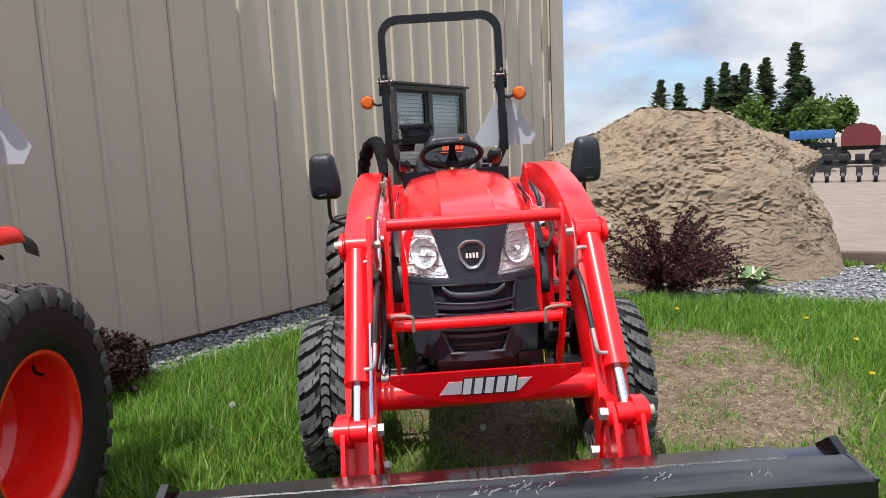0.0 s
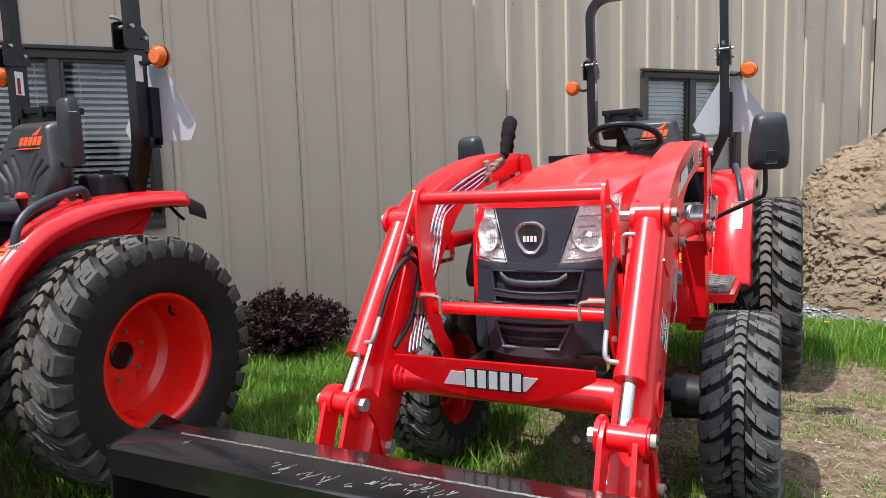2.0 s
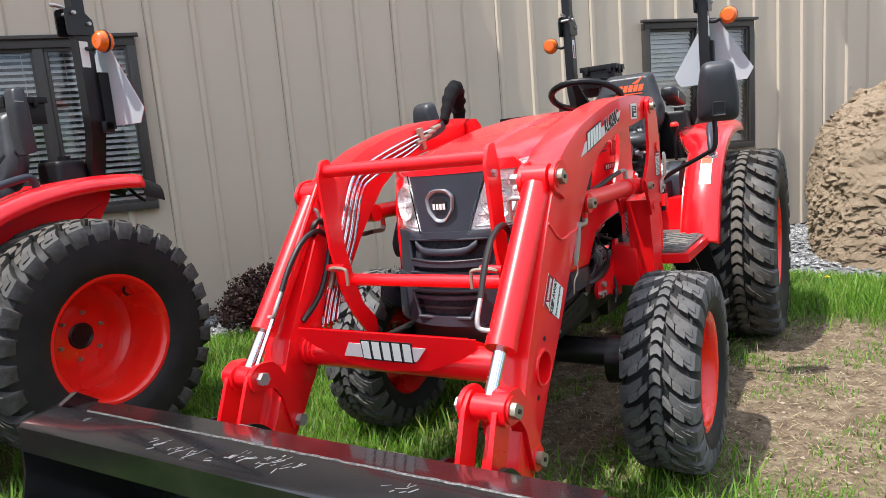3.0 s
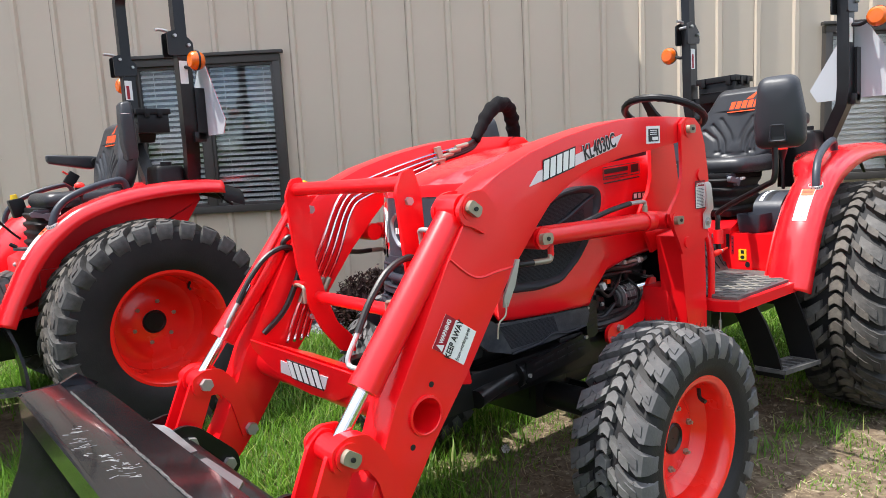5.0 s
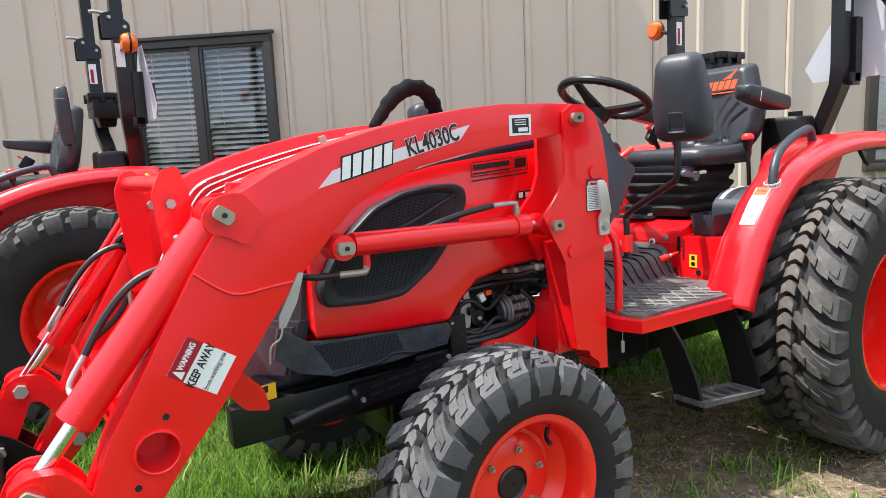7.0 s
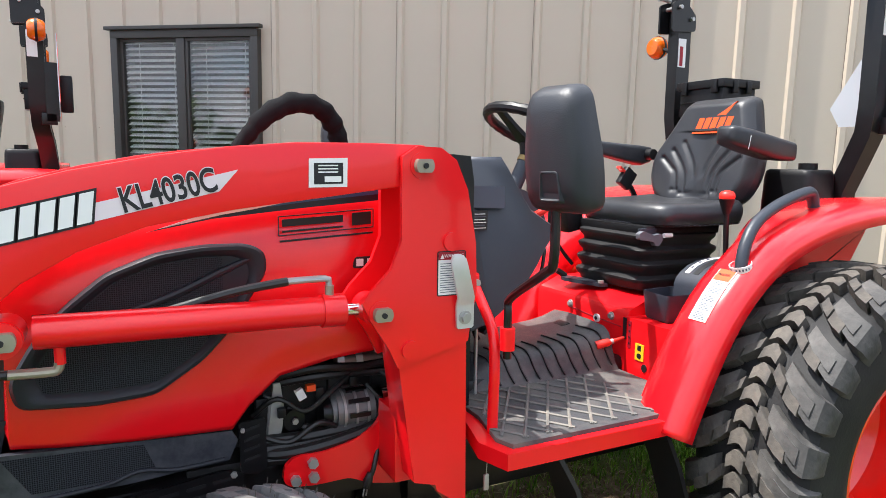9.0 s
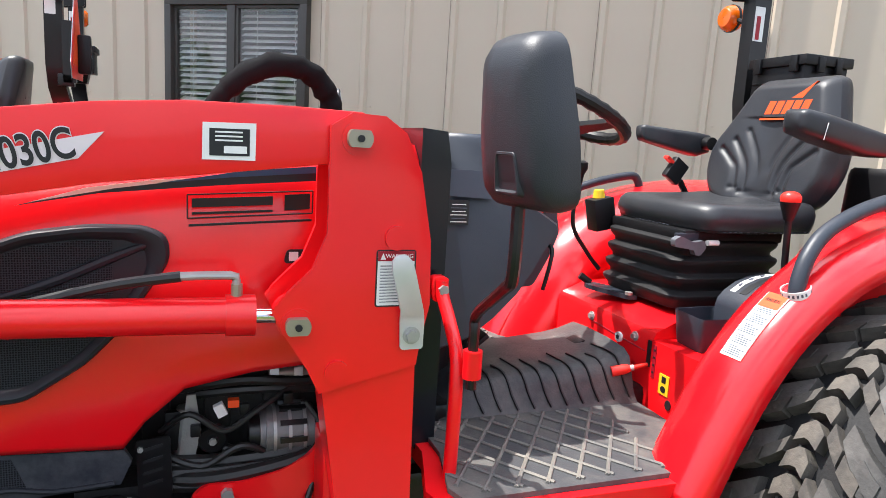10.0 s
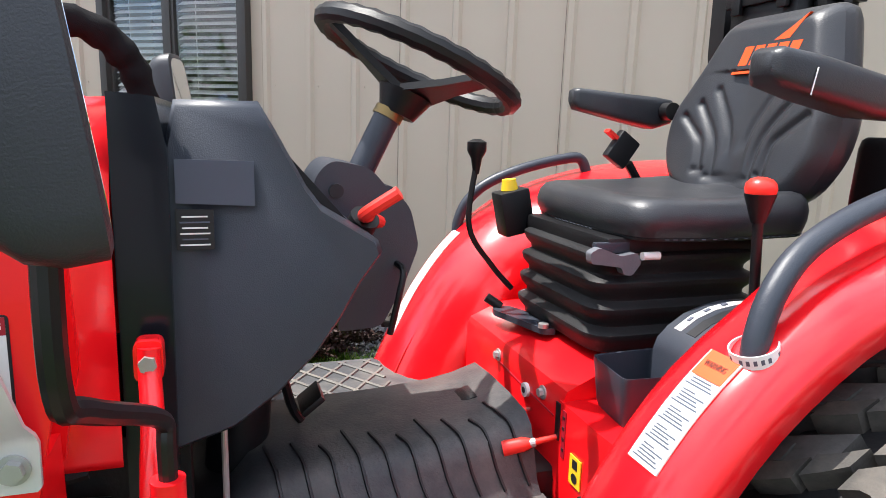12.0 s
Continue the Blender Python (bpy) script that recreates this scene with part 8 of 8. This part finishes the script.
        part("handle_bolt", rod((s * 0.450, 0.4915, 0.896), (s * 0.462, 0.4915, 0.896), 0.0105, seg=6), ZINC, L, bevel=0.003)
        part("handle_washer", rod((s * 0.450, 0.4915, 0.896), (s * 0.4545, 0.4915, 0.896), 0.0145, seg=20), ZINC, L, bevel=0.001)
        part("support_strut", prism([(-0.425, 0.888), (-0.437, 0.890), (-0.488, 0.800), (-0.490, 0.775), (-0.476, 0.775), (-0.446, 0.825)], s * 0.43, s * 0.436), ZINC, L, "folded zinc support strut", bevel=0.001)
        part("strut_wire", tube([(s * 0.436, -0.482, 0.785), (s * 0.438, -0.490, 0.755), (s * 0.436, -0.512, 0.738), (s * 0.434, -0.517, 0.700)], 0.0025, seg=6, n=4), YZINC, L)
    # guard in front of the nose
    for s in (1, -1):
        gp = rounded([(-0.632, 1.136), (-0.668, 1.128), (-0.690, 1.08), (-0.672, 0.86), (-0.640, 0.72), (-0.600, 0.640), (-0.54, 0.560), (-0.48, 0.545), (-0.49, 0.60), (-0.545, 0.660), (-0.575, 0.74), (-0.605, 0.86), (-0.612, 1.07)], 0.012)
        part("guard_plate", prism(gp, s * 0.278, s * 0.288), RED, L, "red brush guard side plate", bevel=0.002)
        hp = tube([(s * 0.288, -0.68, 0.800), (s * 0.265, -0.685, 0.805), (s * 0.222, -0.690, 0.802), (s * 0.214, -0.690, 0.790), (s * 0.214, -0.690, 0.752)], 0.0055, seg=8, n=4)
        part("guard_pin", hp, YZINC, L, "bent zinc pin on the guard")
        part("pin_tube", rod((s * 0.235, -0.672, 0.803), (s * 0.30, -0.672, 0.803), 0.011, seg=12), RED, L)
        part("bolt", rod((s * 0.286, -0.625, 0.690), (s * 0.300, -0.625, 0.690), 0.009, seg=6), ZINC, L)
        part("bolt", rod((s * 0.286, -0.655, 1.055), (s * 0.298, -0.655, 1.055), 0.011, seg=6), ZINC, L)
    part("guard_bar", rod((-0.285, -0.650, 1.098), (0.285, -0.650, 1.098), 0.020, seg=20), RED, L, "red tubular brush guard bar")
    part("guard_bar", rod((-0.285, -0.605, 0.752), (0.285, -0.605, 0.752), 0.019, seg=20), RED, L, "red tubular brush guard bar")
    # hydraulic lines on the inside of the right arm, with a sleeved hose loop
    for k in range(4):
        o = k * 0.017
        ln = tube([(-0.325, 0.12 - 0.04 * k, 1.220 - o), (-0.325, -0.12, 1.175 - o), (-0.325, -0.36, 1.112 - o * 1.1), (-0.325, -0.47 + o * 0.8, 1.06 - o), (-0.325, -0.56 + o * 1.3, 0.90 - o * 0.6), (-0.325, -0.66 + o * 1.4, 0.72), (-0.325, -0.70 + o * 1.4, 0.635), (-0.315, -0.71 + o * 1.4, 0.62)], 0.0052, seg=8, n=5)
        part("steel_line", ln, CHROME, L, "bright steel hydraulic line")
        part("coupling", rod((-0.322, -0.605 + o * 1.35, 0.815 - o * 0.3), (-0.322, -0.650 + o * 1.4, 0.735), 0.0095, seg=10), YZINC, L)
        part("coupling", rod((-0.322, 0.06 - 0.04 * k, 1.211 - o), (-0.322, 0.12 - 0.04 * k, 1.222 - o), 0.0090, seg=10), YZINC, L)
        part("hose", tube([(-0.325, 0.12 - 0.04 * k, 1.220 - o), (-0.33, 0.16, 1.235 - o * 0.5), (-0.35, 0.205, 1.27)], 0.008, seg=8, n=4), HOSE, L)
    part("line_clamp", box((-0.325, -0.02, 1.175), (0.02, 0.024, 0.085), rot=Matrix.Rotation(radians(15), 4, "X")), YZINC, L, bevel=0.003)
    lp = [(-0.33, 0.170, 1.235), (-0.335, 0.215, 1.290), (-0.345, 0.270, 1.345), (-0.365, 0.350, 1.383), (-0.40, 0.435, 1.378), (-0.43, 0.490, 1.335), (-0.45, 0.520, 1.270), (-0.455, 0.535, 1.15), (-0.42, 0.54, 1.0)]
    path = smooth_path(lp, 7)
    rad = [0.62, 0.8, 1.0, 1.06, 1.0, 1.05, 1.0, 1.0, 0.95]
    fr = ring_frames(path)
    rows = []
    rng = random.Random(3)
    for i, (p, u, v) in enumerate(fr):
        rr = 0.029 * float(np.interp(i / (len(fr) - 1), np.linspace(0, 1, len(rad)), rad)) * (1 + 0.07 * math.sin(i * 1.3) + rng.uniform(-0.04, 0.04))
        rows.append([p + (u * math.cos(a) + v * math.sin(a)) * rr * (1 + 0.05 * math.sin(3 * a + i)) for a in np.linspace(0, 2 * math.pi, 14, endpoint=False)])
    part("hose_sleeve", skin(rows), SLEEVE, L, "thick black fabric-sleeved hose loop", angle=80)
    # hoses by the bucket cylinders
    for s in (1, -1):
        if s < 0:
            part("hose", tube([(s * 0.345, -0.665, 0.905), (s * 0.325, -0.69, 0.93), (s * 0.315, -0.665, 0.95), (s * 0.31, -0.63, 0.90), (s * 0.312, -0.70, 0.74), (s * 0.33, -0.78, 0.66)], 0.009, seg=8), HOSE, L)
        part("elbow", tube([(s * 0.36, -0.885, 0.70), (s * 0.335, -0.89, 0.705), (s * 0.328, -0.885, 0.725), (s * 0.326, -0.855, 0.77)], 0.0062, seg=10, n=4), ZINC, L)
        part("elbow", tube([(s * 0.36, -0.655, 0.985), (s * 0.335, -0.66, 0.985), (s * 0.328, -0.655, 0.97), (s * 0.326, -0.65, 0.93)], 0.0062, seg=10, n=4), ZINC, L)
        part("hose", tube([(s * 0.326, -0.855, 0.77), (s * 0.322, -0.81, 0.84), (s * 0.318, -0.75, 0.90), (s * 0.316, -0.68, 0.92), (s * 0.312, -0.62, 0.88)], 0.0085, seg=8), HOSE, L)
    # bright level-indicator rod on the right cylinder
    part("indicator_rod", rod((-0.34, -1.005, 0.540), (-0.34, -0.79, 0.83), 0.007, seg=10), CHROME, L, "bright bucket level indicator rod")
    part("indicator_tube", rod((-0.34, -0.80, 0.815), (-0.34, -0.585, 1.115), 0.009, seg=10), RED, L)
    part("indicator_tip", rod((-0.34, -0.585, 1.115), (-0.34, -0.582, 1.12), 0.010, seg=10), YELLOW, L)
    # decals on the left arm
    dec = [(-0.372, 1.068), (0.012, 1.160), (0.045, 1.198), (-0.335, 1.106)]
    part("arm_decal", prism(dec, 0.4305, 0.4318), PINKISH, L, "pale slanted decal stripe", mirror=True)
    for k in range(5):
        y = -0.305 + k * 0.027
        z = 1.108 + (y + 0.305) * 0.24
        part("decal_outline", prism([(y - 0.0145, z - 0.031), (y + 0.0145, z - 0.024), (y + 0.0205, z + 0.034), (y - 0.0085, z + 0.027)], 0.4316, 0.4324), INK, L, mirror=True)
        part("decal_bar", prism([(y - 0.0105, z - 0.026), (y + 0.0105, z - 0.021), (y + 0.0165, z + 0.029), (y - 0.0045, z + 0.024)], 0.4322, 0.4330), WHITE, L, mirror=True)
    words("KL4030C", 0.058, PINKISH, L, side_plane(0.4324, -0.068, 1.162, 13.5), name="lettering_outline", squeeze=0.70, bold=0.0026)
    words("KL4030C", 0.058, INK, L, side_plane(0.4334, -0.068, 1.162, 13.5), label="black model lettering", squeeze=0.70, bold=0.0010)
    pl = part("data_plate", prism([(0.170, 1.166), (0.244, 1.167), (0.245, 1.221), (0.171, 1.219)], 0.4305, 0.4325), WHITE, L, "small white-edged data plate with black field")
    part("plate_field", prism([(0.180, 1.172), (0.236, 1.173), (0.236, 1.212), (0.180, 1.211)], 0.4322, 0.4332), INK, pl)
    pf = prism([(0.200, 1.176), (0.232, 1.1765), (0.232, 1.187), (0.200, 1.1865)], 0.4330, 0.4336)
    for z in (1.193, 1.199, 1.205):
        prism([(0.188, z), (0.226, z + 0.0006), (0.226, z + 0.003), (0.188, z + 0.0024)], 0.4330, 0.4336, pf)
    part("plate_lines", pf, WHITE, pl)
    # keep-away label
    c = Vector((-0.656, 0.728))
    u = Vector(((-0.586 + 0.678) / 2, (0.733 - 0.794) / 2))
    v = Vector(((-0.678 + 0.725) / 2, (0.794 - 0.722) / 2))
    q = lambda a, b: tuple(c + u * a + v * b)
    lab = part("warning_label", prism([q(-1, -1), q(1, -1), q(1, 1), q(-1, 1)], 0.4305, 0.4316), WHITE, L, "white and red warning label")
    part("label_head", prism([q(-1, -1), q(-0.36, -1), q(-0.36, 1), q(-1, 1)], 0.4314, 0.4321), DARKRED, lab)
    turn = math.degrees(math.atan2(v.y, v.x))
    at = q(-0.68, 0.14)
    words("WARNING", 0.0165, WHITE, lab, side_plane(0.4325, at[0], at[1], turn), squeeze=0.74, bold=0.0006)
    part("warning_triangle", prism([q(-0.90, -0.74), q(-0.46, -0.93), q(-0.46, -0.55)][::-1], 0.4320, 0.4326), WHITE, lab)
    at = q(-0.05, 0.0)
    words("KEEP AWAY", 0.0245, INK, lab, side_plane(0.4322, at[0], at[1], turn), squeeze=0.72, bold=0.0006)
    at = q(0.52, 0.0)
    words("from working area", 0.0155, INK, lab, side_plane(0.4322, at[0], at[1], turn), squeeze=0.70)
    # label on the post
    wl_ = part("post_label", prism(rounded([(0.430, 0.943), (0.496, 0.943), (0.496, 1.036), (0.430, 1.036)], 0.005), 0.4435, 0.4442), INK, L, "black-edged red and white warning label on the post")
    part("label_field", prism(rounded([(0.4325, 0.9455), (0.4935, 0.9455), (0.4935, 1.034), (0.4325, 1.034)], 0.003), 0.4440, 0.4446), WHITE, wl_)
    part("label_head", prism([(0.4325, 1.018), (0.4935, 1.018), (0.4935, 1.034), (0.4325, 1.034)], 0.4444, 0.4451), DARKRED, wl_)
    part("warning_triangle", prism([(0.4365, 1.0205), (0.4455, 1.0205), (0.441, 1.0305)], 0.4450, 0.4455), WHITE, wl_)
    words("WARNING", 0.0095, WHITE, wl_, side_plane(0.4455, 0.468, 1.0258, 0))
    wide = random.Random(8)
    for k in range(13):
        h = wide.uniform(0.038, 0.050)
        part("text_line", box((0.4447, 0.437 + h / 2, 1.010 - k * 0.0049), (0.0006, h, 0.0014)), GREYTEXT, wl_)
    return L


loader = build_loader()


def build_bucket():
    K = thing("loader_bucket", LEAN, "black steel loader bucket with light scuffs, lowered to the ground", "bucket")
    W = 0.84
    # section from the top lip down the back to the cutting edge
    out = [(-1.365, 0.505), (-1.255, 0.512), (-1.165, 0.500), (-1.10, 0.36), (-1.08, 0.12), (-1.13, 0.045), (-1.52, 0.034)]
    th = [(-1.365, 0.497), (-1.258, 0.503), (-1.172, 0.492), (-1.108, 0.358), (-1.088, 0.124), (-1.135, 0.053), (-1.52, 0.042)]
    part("shell", prism(out + th[::-1], -W, W), BUCKET, K, "black painted bucket shell", bevel=0.002)
    lip = prism([(-1.378, 0.440), (-1.378, 0.510), (-1.365, 0.516), (-1.262, 0.522), (-1.255, 0.514), (-1.262, 0.506), (-1.362, 0.500), (-1.368, 0.440)], -W - 0.004, W + 0.004)
    part("top_channel", lip, BUCKET, K, "black top channel with bare scratches", bevel=0.003)
    part("back_plate", prism([(-1.262, 0.5125), (-1.252, 0.5185), (-1.160, 0.5060), (-1.150, 0.470), (-1.158, 0.470), (-1.168, 0.500)], -W + 0.13, W - 0.13), BUCKET, K, "black reinforcing plate", bevel=0.002)
    rngw = random.Random(6)
    wp = [(-W + 0.13 + i * 0.0145, -1.2555 + rngw.uniform(-0.0015, 0.0015), 0.520 + rngw.uniform(-0.001, 0.001)) for i in range(98)]
    part("weld_bead", tube(wp, 0.0034, seg=6, n=1), WELD, K, "speckled bare weld bead")
    for xx, yy, count, reach in ((0.04, -1.300, 22, 0.042), (-0.05, -1.315, 8, 0.03), (-0.17, -1.335, 12, 0.035), (-0.30, -1.327, 9, 0.03), (-0.65, -1.30, 2, 0.01), (0.36, -1.30, 7, 0.03), (0.58, -1.32, 4, 0.03)):
        for k in range(count):
            px, py = xx + rngw.gauss(0, reach), yy + rngw.gauss(0, 0.012)
            half, w = rngw.uniform(0.004, 0.014), rngw.uniform(0.0004, 0.0016)
            tilt_ = rngw.gauss(0.9, 0.35)
            dx, dy = math.cos(tilt_) * half, math.sin(tilt_) * half
            lift = lambda yv: 0.5216 + (yv + 1.262) * 0.055
            quad = [(px - dx - dy * w / half, py - dy + dx * w / half), (px + dx - dy * w / half, py + dy + dx * w / half), (px + dx + dy * w / half, py + dy - dx * w / half), (px - dx + dy * w / half, py - dy - dx * w / half)]
            part("scuff", skin([[(x, y, lift(y) + o) for x, y in quad] for o in (0.0, 0.0007)]), STEEL, K)
    side = [(-1.372, 0.500), (-1.378, 0.515), (-1.262, 0.524), (-1.165, 0.508), (-1.10, 0.36), (-1.08, 0.12), (-1.13, 0.045), (-1.56, 0.034), (-1.51, 0.088), (-1.455, 0.17), (-1.405, 0.28), (-1.378, 0.38)]
    for s in (1, -1):
        part("side_plate", prism(side, s * W, s * (W + 0.010)), BUCKET, K, "black bucket side plate", bevel=0.002)
        part("side_ear", prism([(-1.262, 0.522), (-1.21, 0.545), (-1.15, 0.50), (-1.165, 0.49)], s * (W - 0.01), s * (W + 0.0105)), BUCKET, K)
    part("cutting_edge", box((0, -1.50, 0.040), (1.66, 0.20, 0.016)), surface("worn_bare_steel", (0.33, 0.33, 0.34), 0.5, 0.5, 0.25, 14, 0.3, 120), K, "bare worn steel cutting edge", bevel=0.002)
    part("wear_plate", box((0, -1.28, 0.054), (1.64, 0.26, 0.006)), surface("scraped_floor", (0.26, 0.26, 0.265), 0.55, 0.4, 0.3, 9, 0.3, 120, dust=0.3, dust_col=(0.10, 0.09, 0.08)), K, "scraped bare bucket floor")
    # carrier with the hitch brackets
    part("carrier_bar", rod((-0.30, -1.070, 0.385), (0.30, -1.070, 0.385), 0.036, seg=20), BLACK_METAL, K, "black carrier tube", bevel=0.003)
    part("carrier_bar", rod((-0.44, -1.03, 0.16), (0.44, -1.03, 0.16), 0.030, seg=20), BLACK_METAL, K)
    for s in (1, -1):
        for e in (0.300, 0.445):
            part("carrier_plate", prism(rounded([(-1.13, 0.44), (-1.055, 0.455), (-1.015, 0.435), (-0.915, 0.335), (-0.905, 0.285), (-0.945, 0.250), (-1.01, 0.10), (-1.06, 0.09), (-1.09, 0.34)], 0.02), s * e, s * (e + 0.012)), BLACK_METAL, K, "black hitch bracket", bevel=0.002)
        for y, z in ((-1.047, 0.400), (-0.943, 0.306)):
            for e, f_ in ((0.282, 0.302), (0.455, 0.478)):
                part("bracket_bolt", rod((s * e, y, z), (s * f_, y, z), 0.019, seg=6), ZINC, K, bevel=0.003)
        hd = [(0.319, -1.189, 0.477), (0.290, -1.168, 0.486), (0.250, -1.140, 0.482), (0.231, -1.131, 0.475), (0.03, -1.134, 0.471)]
        part("latch_handle", skin([[(s * x, y + o, z + q) for o, q in ((-0.014, 0.0), (0.014, 0.0), (0.014, 0.007), (-0.014, 0.007))] for x, y, z in hd]), LATCH, K, "bare metal latch handle")
        part("latch_bolt", rod((s * 0.330, -1.180, 0.462), (s * 0.318, -1.150, 0.485), 0.011, seg=10), ZINC, K)
        part("latch_bolt", rod((s * 0.270, -1.140, 0.440), (s * 0.230, -1.125, 0.430), 0.011, seg=10), IRON, K)
        part("latch_spring", rod((s * 0.345, -1.175, 0.455), (s * 0.345, -1.165, 0.410), 0.012, seg=12), ZINC, K)
    return K


bucket = build_bucket()
# the second tractor, turned a little and without a loader in view
SECOND = Matrix.Translation((-2.121, -2.330, 0)) @ Matrix.Rotation(radians(2.5), 4, "Z")
tractor_two = copy_thing(tractor, SECOND)
tagged(tractor_two, label="red compact tractor without loader parked next to the first")

for ob in tractor_two.children_recursive:
    if ob.name.startswith("armrest") and "pivot" not in ob.name and ob.data.vertices[0].co.x > 0:
        # folded up against the backrest
        ob.matrix_basis = Matrix.Translation((0, 1.665, 1.262)) @ Matrix.Rotation(radians(-78), 4, "X") @ Matrix.Translation((0, -1.665, -1.262))
